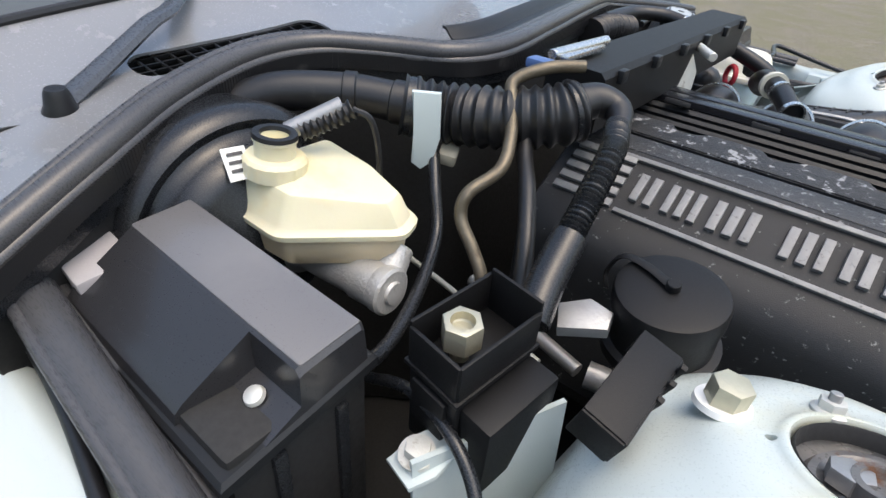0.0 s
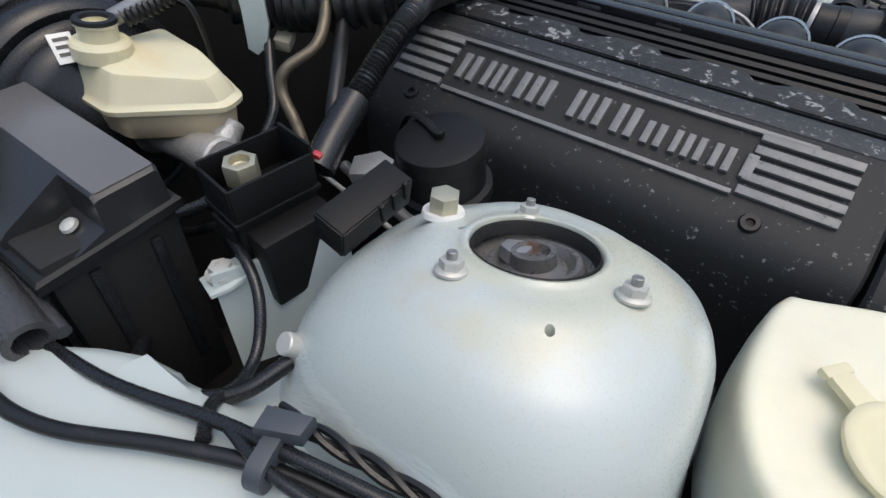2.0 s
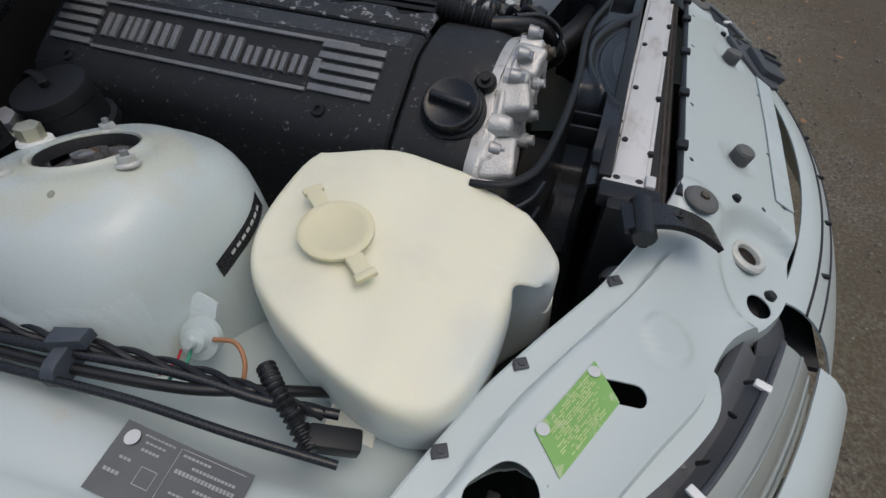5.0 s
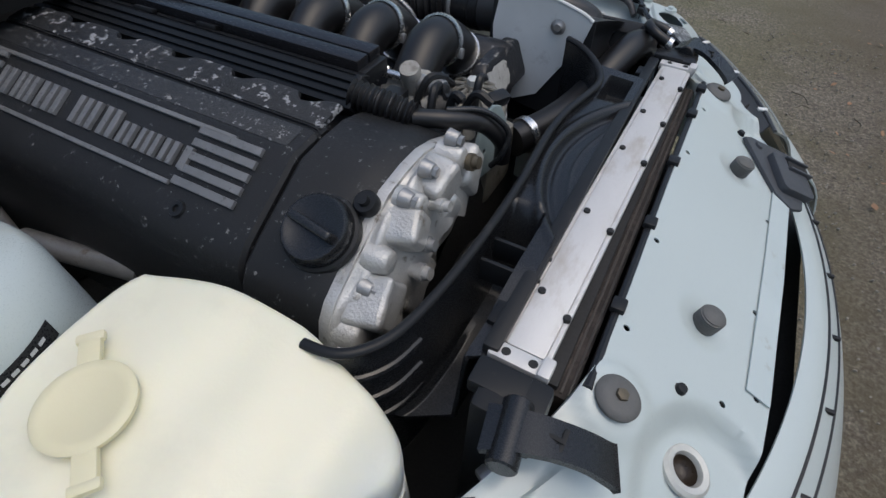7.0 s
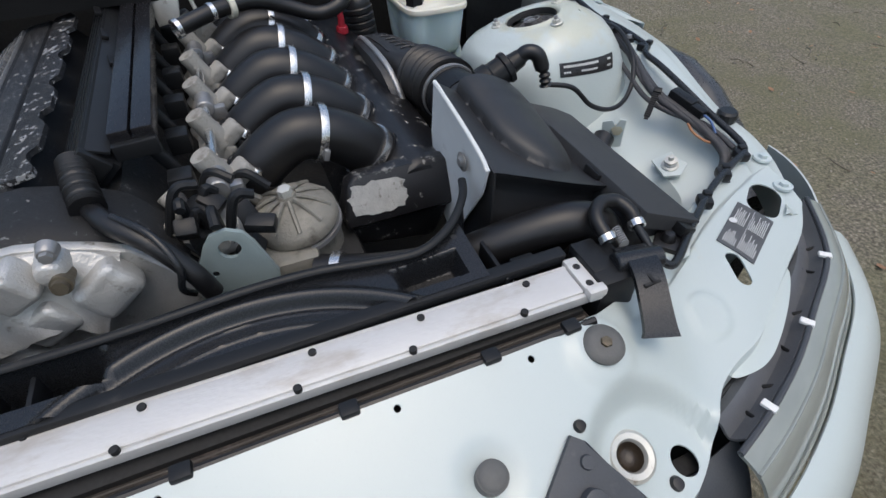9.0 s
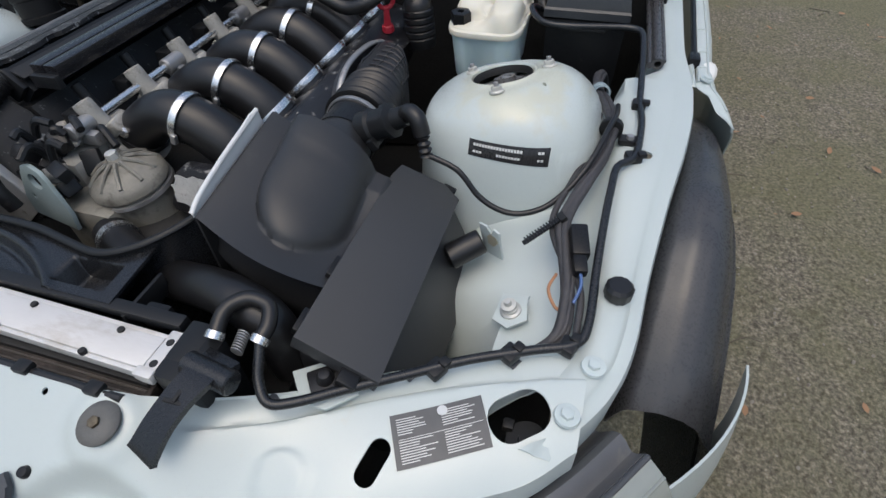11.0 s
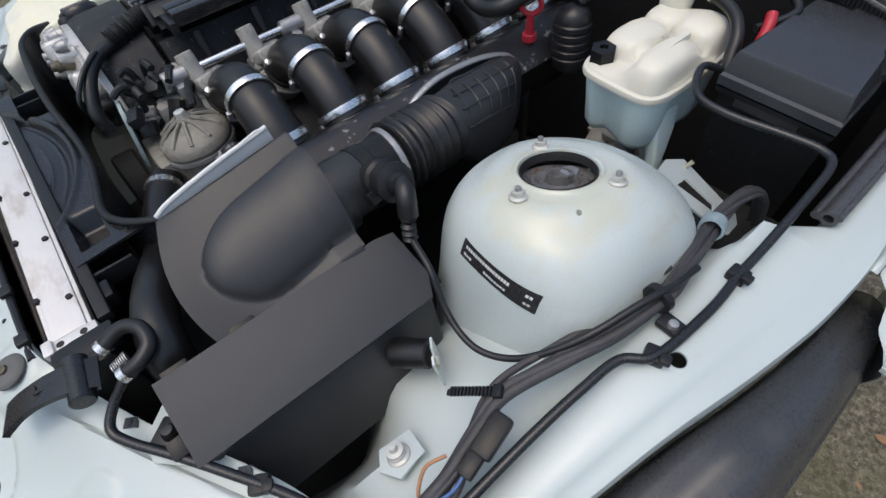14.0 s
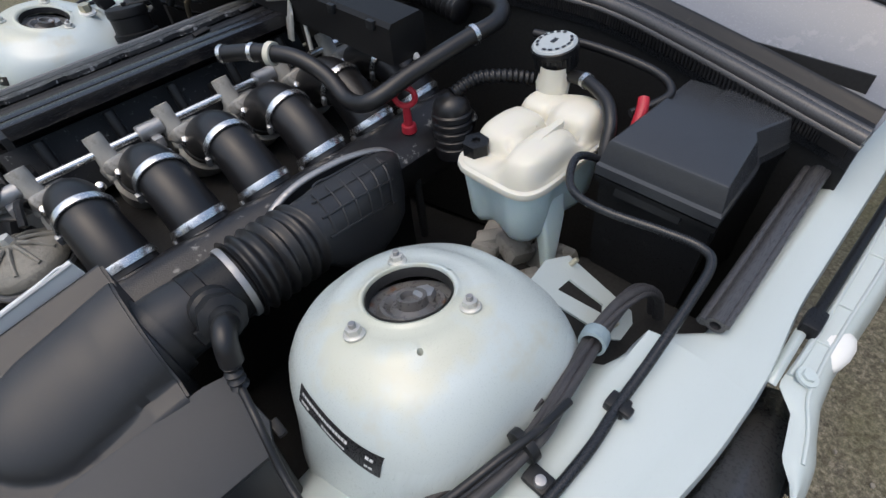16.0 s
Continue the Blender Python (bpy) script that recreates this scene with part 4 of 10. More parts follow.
        part("closing_plate", bm, PAINT, car, "pale silver closing plate between flange and wing")
        bm = bmesh.new()
        lathe(bm, [(0, 0.016), (0.010, 0.014), (0.017, 0.008), (0.019, 0.0), (0.019, -0.012), (0, -0.012)], frame_axes((0.034, s * 0.9165, 0.748), (0.99, s * -0.13, 0), (0, 0, s * -1)) @ Matrix.Diagonal((1.8, 0.8, 1.0, 1)), 28)
        part("side_repeater", bm, WHITE, car, "small clear side repeater lamp on the wing", sharp=60)
        # bonnet hinge rod lying in the gutter
        bm = bmesh.new()
        rod(bm, (0.030, s * 0.884, 0.772), (-0.42, s * 0.889, 0.800), 0.006, seg=12)
        box(bm, (0.030, s * 0.885, 0.768), (0.034, 0.020, 0.020), bev=0.005)
        part("hinge_rod", bm, BLACK, car, "black bonnet hinge rod")
        bm = bmesh.new()
        q = skin(0.100, 0.24)
        lathe(bm, [(0, 0.003), (0.011, 0.003), (0.0115, 0), (0, 0)], pose(q[0], q[1], q[2] + 0.003, -s * 14, 0, 0), 20)
        hexnut(bm, (q[0], q[1], q[2] + 0.005), (0, s * 0.2, 1), 0.007, 0.005)
        part("wing_screw", bm, PAINT_DIRTY, car, "painted wing screw")
        # dark filler between the nose and the lamp
        bm = bmesh.new()
        sheet(bm, lambda u, v: (1.062 + 0.090 * v - 0.02 * u, s * (0.335 + 0.11 * u), 0.648 - 0.02 * v - 0.14 * v * v), steps(0, 1, 6), steps(0, 1, 8), 0.003)
        part("nose_filler", bm, LATCH, car, "dark grey plastic filler beside the lamp")
        # front tip of the wing beside the lamp
        bm = bmesh.new()
        sheet(bm, lambda u, v: (0.615 + 0.19 * u + 0.02 * v, s * (0.968 - 0.085 * u * u - 0.015 * u + 0.014 * math.sin(v * 3)), 0.642 + 0.008 * u - 0.25 * v), steps(0, 1, 12), steps(0, 1, 8), 0.003)
        part("wing_tip", bm, PAINT, car, "pale silver front end of the wing")
    # nose panel below and ahead of the slam panel, with two seams
    def nose(y, v):
        return (1.137 + 0.125 * v - 0.55 * y * y * (1 - 0.3 * v), y, 0.655 - 0.01 * v - 0.16 * v * v)
    bm = bmesh.new()
    sheet(bm, nose, steps(-0.33, 0.33, 40), steps(0, 1, 14), 0.003)
    part("nose_panel", bm, PAINT, car, "pale silver nose panel above the grille", sharp=60)
    for v in (0.27, 0.45):
        bm = bmesh.new()
        tube(bm, [nose(y, v) for y in steps(-0.33, 0.33, 12)], 0.0022, 4, 6)
        part("nose_seam", bm, RUBBER, car, "black seam along the nose")
    for y in (-0.24, -0.12, 0.0, 0.12, 0.24):
        bm = bmesh.new()
        q = nose(y, 0.36)
        box(bm, (q[0], q[1], q[2] + 0.002), (0.012, 0.006, 0.006), bev=0.002)
        part("nose_clip", bm, BLACK_MATT, car, "black clip on the nose")


front_trim()


def scuttle():
    """Firewall, rubber seal, cowl panel with its grilles, windscreen."""
    # firewall, its near-black colour holding the deep shade behind the engine
    bm = bmesh.new()

    def wall(y, v):
        x = -0.24 - 0.02 * math.cos(y * 3)
        return (x - 0.05 * v, y, 0.30 + 0.60 * v)
    sheet(bm, wall, steps(-0.80, 0.80, 30), steps(0, 1, 8), 0.004)
    part("firewall", bm, DARK, car, "black firewall at the back of the engine bay")

    line = spline([(-0.125, -0.83, 0.872), (-0.140, -0.785, 0.888), (-0.165, -0.72, 0.908), (-0.208, -0.635, 0.925), (-0.243, -0.535, 0.935), (-0.236, -0.455, 0.938), (-0.178, -0.388, 0.936), (-0.122, -0.345, 0.936), (-0.102, -0.27, 0.938),
                   (-0.120, -0.13, 0.943), (-0.150, 0.04, 0.946), (-0.190, 0.20, 0.938), (-0.235, 0.33, 0.922), (-0.258, 0.444, 0.908), (-0.222, 0.62, 0.893), (-0.185, 0.78, 0.876), (-0.175, 0.83, 0.870)], 10)

    def seal_at(t):
        k = max(0.0, min(len(line) - 1.001, t * (len(line) - 1)))
        i = int(k)
        return line[i].lerp(line[i + 1], k - i)
    bm = bmesh.new()
    tube(bm, [tuple(p) for p in line[::4]], 0.0105, 4, 14)
    tube(bm, [(p.x - 0.010, p.y, p.z + 0.004) for p in line[::4]], 0.0065, 4, 10)
    tube(bm, [(p.x + 0.007, p.y, p.z - 0.009) for p in line[::4]], 0.0065, 4, 10)
    part("scuttle_seal", bm, SEAL, car, "thick black rubber bonnet seal along the scuttle", sharp=60)
    bm = bmesh.new()
    for k in range(420):
        p = seal_at(0.02 + 0.96 * k / 419)
        q = seal_at(0.02 + 0.96 * k / 419 + 0.004)
        box(bm, (0, 0, 0), (0.0030, 0.007, 0.017), Matrix.Translation((p.x + 0.012, p.y, p.z - 0.017)) @ Matrix.Rotation(math.atan2(q.y - p.y, q.x - p.x), 4, "Z"), bev=0)
    part("seal_teeth", bm, RUBBER, car, "toothed rubber edging below the seal", kind="stuff")
    bm = bmesh.new()
    sheet(bm, lambda t, v: tuple(seal_at(t) + Vector((0.010 - 0.004 * v, 0, -0.010 - 0.030 * v))), steps(0, 1, 90), steps(0, 1, 3), 0.004)
    part("scuttle_rail", bm, SATIN, car, "black rail under the scuttle seal")
    # near-black again: the shade under the scuttle is in the colour
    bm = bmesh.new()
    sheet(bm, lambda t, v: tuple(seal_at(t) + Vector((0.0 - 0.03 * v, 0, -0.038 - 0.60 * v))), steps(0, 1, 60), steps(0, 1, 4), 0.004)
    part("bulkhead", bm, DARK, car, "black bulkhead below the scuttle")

    # flat black trim between the seal and the cowl
    bm = bmesh.new()
    sheet(bm, lambda t, v: tuple(seal_at(t) + Vector((-0.014 - 0.034 * v, 0, 0.0005 + 0.017 * v + 0.003 * math.sin(v * 9)))), steps(0.46, 1, 60), steps(0, 1, 6), 0.003)
    part("scuttle_trim", bm, BLACK_MATT, car, "flat black plastic trim behind the scuttle seal")

    # cowl panel from the seal back to the windscreen
    def cowl(t, v):
        p = seal_at(t) + Vector((-0.014, 0, -0.008))
        q = Vector((-0.475 + 0.14 * p.y * p.y, p.y * 1.02, 0.985 - 0.07 * p.y * p.y))
        c = p.lerp(q, v)
        return (c.x, c.y, c.z - 0.020 * math.sin(math.pi * v))
    bm = bmesh.new()
    sheet(bm, cowl, steps(0, 1, 110), steps(0, 1, 16), 0.003)
    ob = part("cowl_panel", bm, PAINT_COWL, car, "grey plastic cowl panel with intake openings", sharp=60)
    holes = []
    for t0, t1 in ((0.20, 0.40), (0.70, 0.80)):
        a, b = Vector(cowl(t0, 0.42 if t0 < 0.5 else 0.32)), Vector(cowl(t1, 0.50 if t0 < 0.5 else 0.36))
        m = frame_axes((a + b) / 2, b - a, Vector((-1, 0, 0.15)))
        holes.append(((b - a).length, m))
    pierce(ob, *[slab(bmesh.new(), rrect(n, 0.060, 0.024), 0.10, m @ pose(0, 0, -0.05)) for n, m in holes])
    for n, m in holes:
        bm = bmesh.new()
        cols = int(n / 0.0165)
        for k in range(cols + 1):
            box(bm, (-n / 2 + n * k / cols, 0, -0.006), (0.0022, 0.066, 0.003), m, bev=0)
        for k in range(5):
            box(bm, (0, -0.028 + 0.014 * k, -0.006), (n + 0.005, 0.0022, 0.003), m, bev=0)
        part("cowl_grille", bm, BLACK, car, "black mesh grille in the cowl")
        bm = bmesh.new()
        box(bm, (0, 0, -0.045), (n + 0.02, 0.075, 0.004), m, bev=0)
        part("intake_well", bm, DARK, car, "dark intake well under the grille")
    c = min((Vector(cowl(t, v)) for t in steps(0.80, 0.98, 60) for v in steps(0.05, 0.9, 40)), key=lambda p: (p.xy - Vector((-0.226, 0.715))).length) + Vector((0, 0, 0.003))
    bm = bmesh.new()
    lathe(bm, [(0.0, -0.001), (0.021, -0.001), (0.022, 0.003), (0.028, 0.003), (0.030, 0.001), (0.030, -0.004)], holes[1][1] @ Matrix.Translation(holes[1][1].inverted() @ c), 36)
    part("cowl_cap_ring", bm, PAINT_COWL, car, "round moulded cap in the cowl")
    bm = bmesh.new()
    sheet(bm, lambda y, v: (-0.470 + 0.14 * y * y - 0.55 * v, y * (1 - 0.1 * v), 0.982 - 0.07 * y * y + 0.33 * v), steps(-0.78, 0.78, 30), steps(0, 1, 10), 0.005)
    part("windscreen", bm, SCREEN, car, "windscreen glass reflecting the pale sky", sharp=60)
    bm = bmesh.new()
    tube(bm, [(-0.472 + 0.14 * y * y, y, 0.985 - 0.07 * y * y) for y in steps(-0.83, 0.83, 14)], 0.005, 4, 8)
    part("screen_seal", bm, RUBBER, car, "black windscreen seal")
    # roof and cabin closing the place behind
    bm = bmesh.new()
    box(bm, (-1.8, 0, 1.32), (1.6, 1.15, 0.05), bev=0.02)
    part("roof", bm, PAINT, car, "pale silver roof")
    bm = bmesh.new()
    box(bm, (-1.75, 0, 0.85), (1.9, 1.5, 0.85), bev=0.05)
    part("cabin", bm, DARK, car, "dark cabin")
    # wiper arm
    wiper = thing("wiper_arm", "dark windscreen wiper arm resting on the cowl", "wiper", (-0.280, -0.700, 0.89))
    p = Vector((-0.280, -0.700, 0.888))
    bm = bmesh.new()
    lathe(bm, [(0, 0.0), (0.016, 0), (0.017, 0.012), (0.012, 0.022), (0.010, 0.032), (0.008, 0.036), (0, 0.037)], along(p, p + Vector((0.1, 0, 1))), 24)
    part("pivot_nut", bm, RUBBER, wiper, "black capped pivot nut")
    bm = bmesh.new()
    a = [p + Vector((-0.002, 0.0, 0.018)), p + Vector((-0.03, 0.055, 0.038)), p + Vector((-0.065, 0.12, 0.062)), p + Vector((-0.095, 0.165, 0.072)), p + Vector((-0.20, 0.26, 0.10))]
    tube(bm, a, lambda t: 0.0125 - 0.004 * t, 8, 8, flat=(1.0, 0.6))
    part("arm", bm, WIPER, wiper, "dark painted wiper arm")


scuttle()


# ---- engine ----
engine = thing("engine", "black six-cylinder engine with worn crackle-painted valve cover", "engine", (0.3, -0.1, 0.4))
# face of the valve cover: x forward, y up the slope towards the intake side, z off the face
TILT_V = radians(32)
FACE = Matrix.Translation((0.30, -0.3065, 0.840)) @ Matrix.Rotation(TILT_V, 4, "X")



def valve_cover():
    # the outline is one closed section with a soft shoulder at its foot
    sec = [(-0.20, -0.22), (-0.20, -0.16), (-0.165, -0.125), (-0.135, -0.085), (-0.112, -0.045), (-0.095, -0.020), (-0.080, -0.009), (-0.062, -0.005), (-0.05, -0.005),
           (0.042, -0.005), (0.047, -0.0065), (0.078, -0.0195), (0.0792, -0.0245), (0.0818, -0.0245), (0.083, -0.0215), (0.095, -0.0285), (0.096, -0.09), (0.125, -0.095), (0.16, -0.11), (0.16, -0.22)]
    bm = bmesh.new()
    xs = [0.012, 0.016, 0.030] + steps(0.06, 0.53, 10) + [0.555, 0.566, 0.570]
    rings = []
    for x in xs:
        k = 0.94 if x in (0.012, 0.570) else (0.985 if x in (0.016, 0.566) else 1.0)
        rings.append([FACE @ Vector((x - 0.30, y * k, z - (0.004 if k < 0.95 else 0))) for y, z in sec])
    loft(bm, rings)
    cover = part("valve_cover", bm, CRACKLE, engine, "black crackle-painted valve cover flecked with corrosion", sharp=30)
    # the front, wider stretch over the timing chain
    sec2 = [(-0.21, -0.26), (-0.205, -0.17), (-0.17, -0.12), (-0.14, -0.075), (-0.118, -0.04), (-0.10, -0.018), (-0.08, -0.008), (-0.05, -0.006), (0.042, -0.0065),
            (0.080, -0.0225), (0.108, -0.038), (0.130, -0.060), (0.152, -0.088), (0.166, -0.115), (0.17, -0.22)]
    bm = bmesh.new()
    rings = []
    for x, k, dz in ((0.574, 0.97, -0.003), (0.578, 1.0, 0), (0.60, 1.0, 0), (0.64, 0.99, -0.001), (0.662, 0.97, -0.004), (0.676, 0.93, -0.014)):
        rings.append([FACE @ Vector((x - 0.30, y * k, z + dz)) for y, z in sec2])
    loft(bm, rings)
    part("chain_cover", bm, CRACKLE, engine, "black crackle-painted front chain cover", sharp=30)
    # flaking band between the name plate and a groove, then a ledge with a notched edge
    bm = bmesh.new()
    slab(bm, rrect(0.53, 0.031, 0.004, 2), 0.0012, FACE @ pose(-0.012, 0.0625, -0.0135, -22.5, 0, 0), bev=0.0004)
    part("flaking_band", bm, CRACKLE_FLAKED, cover, "band of black paint flaking off in pale specks")
    bm = bmesh.new()
    edge = []
    for k in range(161):
        x = 0.016 + 0.552 * k / 160
        ph = ((x - 0.306) / 0.1015) % 1.0
        d = 0.012 * min(1.0, ph / 0.05) * (0.5 + 0.5 * math.cos(math.pi * max(0.0, min(1.0, (ph - 0.15) / 0.35)))) + 0.0012 * noise.noise((x * 60, 0, 4))
        edge.append((x - 0.30, 0.040 - d))
    poly = [(0.016 - 0.30, 0.0), (0.568 - 0.30, 0.0)] + edge[::-1]
    slab(bm, poly, 0.007, FACE @ pose(0, 0.083, -0.0275, -21, 0, 0), bev=0.0015)
    part("cover_ledge", bm, CRACKLE_WORN, cover, "ledge with flaking black paint and white corrosion")
    # frame lines above and below the lettering
    for y in (0.036, -0.036):
        bm = bmesh.new()
        box(bm, (0, y, -0.003), (0.435 if y > 0 else 0.34, 0.0055, 0.005), FACE @ pose(-0.022 if y > 0 else -0.027, 0, 0), bev=0.0012)
        part("name_plate_line", bm, LETTER, cover, "raised bare-metal line")
    # groups of stripes at both ends
    for x0, x1 in ((0.028, 0.098), (0.446, 0.534)):
        for i in range(5):
            y = 0.0315 - 0.0155 * i
            bm = bmesh.new()
            slab(bm, [(x0 - 0.30, y - 0.0046), (x1 - 0.30, y - 0.0046), (x1 - 0.30, y + 0.0046), (x0 - 0.30, y + 0.0046)], 0.005, FACE @ pose(0, 0, -0.0055), bev=0.001)
            part("stripe", bm, LETTER, cover, "raised bare-metal stripe")
    # the maker's name as plain upright bars in the width of its characters
    x = 0.108
    for w, h, gap, n in ((0.030, 0.036, 0.005, 2), (0.041, 0.036, 0.005, 3), (0.048, 0.036, 0.020, 3), (0.044, 0.036, 0.006, 3), (0.030, 0.036, 0.004, 2), (0.026, 0.027, 0.004, 2), (0.036, 0.027, 0.003, 3), (0.025, 0.027, 0.004, 2), (0.017, 0.027, 0, 1)):
        bm = bmesh.new()
        y0 = -0.018
        bw = w / n * 0.60
        for k in range(n):
            cx = x + w * (k + 0.5) / n - 0.30
            slab(bm, [(cx - bw / 2, y0), (cx + bw / 2, y0), (cx + bw / 2, y0 + h), (cx - bw / 2, y0 + h)], 0.0055, FACE @ pose(0, 0, -0.0055), bev=0.001)
        part("name_bar", bm, LETTER, cover, "plain raised bare-metal bars of the maker's name")
        x += w + gap
    # cover bolts in round sinks
    for bx, by in ((0.47, -0.058), (0.07, -0.056)):
        bm = bmesh.new()
        lathe(bm, [(0.0, 0.001), (0.004, 0.001), (0.0045, 0.004), (0.0085, 0.004), (0.010, 0.001), (0.010, -0.004)], FACE @ pose(bx - 0.30, by, -0.006), 24)
        part("cover_bolt", bm, BLACK_MATT, cover, "black socket bolt in a round boss")
    # oil filler cap
    cap = thing("oil_filler_cap", "black plastic oil filler cap with a raised grip bar", "cap", tuple(FACE @ Vector((0.337, -0.020, 0))))
    mc = FACE @ pose(0.337, -0.020, -0.006)
    bm = bmesh.new()
    lathe(bm, [(0, 0.016), (0.026, 0.016), (0.029, 0.018), (0.0325, 0.018), (0.035, 0.015), (0.036, 0.008), (0.035, 0.0), (0.031, -0.004)], mc, 48, lambda a, i: 1 + (0.012 if 2 <= i <= 5 else 0) * math.cos(24 * a))
    part("cap_body", bm, SATIN, cap)
    bm = bmesh.new()
    box(bm, (0, 0, 0.021), (0.057, 0.010, 0.013), mc @ pose(0, 0, 0, 0, 0, -8), bev=0.0035, seg=3, taper=0.9)
    part("grip_bar", bm, SATIN, cap)
    bm = bmesh.new()
    lathe(bm, [(0.041, -0.006), (0.040, 0.001), (0.037, 0.003), (0.033, 0.002)], mc, 48)
    part("filler_neck", bm, CRACKLE, cap, "raised filler neck")
    # bolt beside the cap
    bm = bmesh.new()
    mb = FACE @ pose(0.366, 0.024, -0.009)
    lathe(bm, [(0, 0.012), (0.005, 0.012), (0.006, 0.006), (0.011, 0.006), (0.013, 0.003), (0.013, -0.006)], mb, 24)
    part("cover_bolt", bm, BLACK_MATT, engine, "black bolt with a washer")


valve_cover()


def engine_front():
    """Bare castings of the timing case and the thermostat housing."""
    # front face plate following the cover's outline
    bm = bmesh.new()
    sec = [(-0.212, -0.26), (-0.207, -0.172), (-0.173, -0.122), (-0.143, -0.077), (-0.12, -0.041), (-0.10, -0.021), (-0.08, -0.0125), (-0.05, -0.0105), (0.042, -0.011), (0.080, -0.026), (0.108, -0.042), (0.131, -0.064), (0.153, -0.092), (0.168, -0.118), (0.172, -0.22)]
    rings = [[FACE @ Vector((x - 0.30, y * k, z - 0.004)) for y, z in sec] for x, k in ((0.668, 0.975), (0.670, 0.982), (0.678, 0.982), (0.680, 0.97))]
    loft(bm, rings)
    part("front_flange", bm, CAST, engine, "bare aluminium flange behind the cover")
    # soft cast skirt that follows the flange and rolls down over the chain case
    top = [(-0.205, -0.19), (-0.174, -0.128), (-0.145, -0.083), (-0.122, -0.048), (-0.10, -0.028), (-0.075, -0.020), (-0.03, -0.018), (0.02, -0.018), (0.055, -0.026), (0.085, -0.038), (0.112, -0.056), (0.140, -0.086), (0.158, -0.115)]
    crest = spline([(0, y, z) for y, z in top], 6)

    def skirt(i, v):
        c = crest[i]
        n = Vector((0, c.y * 0.45 + 0.01, c.z + 0.16)).normalized()
        swell = 0.010 * noise.noise((c.y * 26, v * 1.6, 3)) + 0.0045 * noise.noise((c.y * 70, v * 5, 8)) + 0.0012 * noise.noise((c.y * 240, v * 18, 1))
        fall = 0.006 * v + 0.075 * v ** 3
        q = Vector((0, c.y, c.z)) + n * (swell * min(1.0, v * 5) - fall)
        return FACE @ Vector((0.380 + 0.036 * v + 0.010 * noise.noise((c.y * 30, v * 2, 12)) * v, q.y, q.z))
    bm = bmesh.new()
    sheet(bm, skirt, range(len(crest)), steps(0, 1, 26), 0.004)
    part("chain_case", bm, CAST, engine, "bare cast aluminium chain case with soft lumps", sharp=70)

    def lump(name, y, z, size, x, r, bev):
        b = bmesh.new()
        box(b, (0, 0, 0), size, FACE @ pose(x - 0.30, y, z, 0, 0, r), bev=bev, seg=4)
        bmesh.ops.subdivide_edges(b, edges=b.edges[:], cuts=2, use_grid_fill=True)
        for v in b.verts:
            v.co += Vector((1, 0.4, 0.8)) * 0.0028 * noise.noise(v.co * 45)
        return part(name, b, CAST, engine, sharp=60)
    lump("thermostat_housing", -0.060, -0.048, (0.044, 0.054, 0.046), 0.702, 10, 0.009)
    lump("thermostat_housing", 0.085, -0.060, (0.040, 0.044, 0.040), 0.700, -10, 0.010)
    lump("chain_tensioner", 0.020, -0.038, (0.042, 0.040, 0.036), 0.701, 14, 0.010)
    lump("front_casting", -0.135, -0.115, (0.040, 0.064, 0.046), 0.697, -14, 0.016)
    lump("front_casting", 0.128, -0.125, (0.040, 0.056, 0.050), 0.697, 12, 0.014)
    lump("front_casting", 0.062, -0.110, (0.036, 0.060, 0.044), 0.696, -8, 0.012)
    lump("front_casting", -0.020, -0.130, (0.036, 0.074, 0.060), 0.694, 6, 0.014)
    for y, z, r, h, mat in ((0.012, -0.066, 0.009, 0.050, STEEL), (0.055, -0.062, 0.008, 0.048, CAST), (-0.015, -0.085, 0.010, 0.052, CAST), (0.120, -0.090, 0.010, 0.046, BRONZE)):
        b = bmesh.new()
        o = FACE @ Vector((0.384, y, z))
        lathe(b, [(0, h), (r * 0.7, h), (r * 0.75, h * 0.86), (r, h * 0.85), (r, h * 0.7), (r * 0.8, h * 0.68), (r * 0.85, 0), (0, 0)], along(o, o + Vector((1, 0, 0.25))), 18)
        part("pipe_stub", b, mat, engine, "short stub on the casting")
    for y, z, r, h in ((-0.095, -0.050, 0.020, 0.026), (0.045, -0.032, 0.014, 0.030), (0.120, -0.075, 0.016, 0.030), (-0.165, -0.135, 0.022, 0.032), (-0.020, -0.030, 0.016, 0.026)):
        bm = bmesh.new()
        o = FACE @ Vector((0.384, y, z))
        lathe(bm, [(0, h), (r * 0.55, h), (r * 0.72, h * 0.94), (r * 0.85, h * 0.75), (r * 0.95, h * 0.45), (r * 1.05, 0), (0, 0)], along(o, o + Vector((1, 0, 0.12))), 28)
        part("round_boss", bm, CAST, engine, "round cast boss")
    for y, z in ((-0.155, -0.11), (-0.115, -0.05), (-0.05, -0.03), (0.0, -0.085), (0.045, -0.022), (0.085, -0.035), (0.135, -0.06), (-0.16, -0.18), (-0.06, -0.11), (0.11, -0.12)):
        bm = bmesh.new()
        o = FACE @ Vector((0.69 - 0.30, y, z))
        rod(bm, o, o + Vector((0.014, 0, 0)), 0.0105, 0.0085, 16)
        hexnut(bm, o + Vector((0.013, 0, 0)), (1, 0, 0), 0.0062, 0.006)
        part("flange_bolt", bm, STEEL, engine, "steel hex bolt on a cast boss")
    # drive belt pulleys and the black mass below, mostly hidden
    bm = bmesh.new()
    rod(bm, (0.70, -0.12, 0.58), (0.745, -0.12, 0.58), 0.08, seg=40)
    part("water_pump_pulley", bm, DARK, engine, "dark pulley")
    bm = bmesh.new()
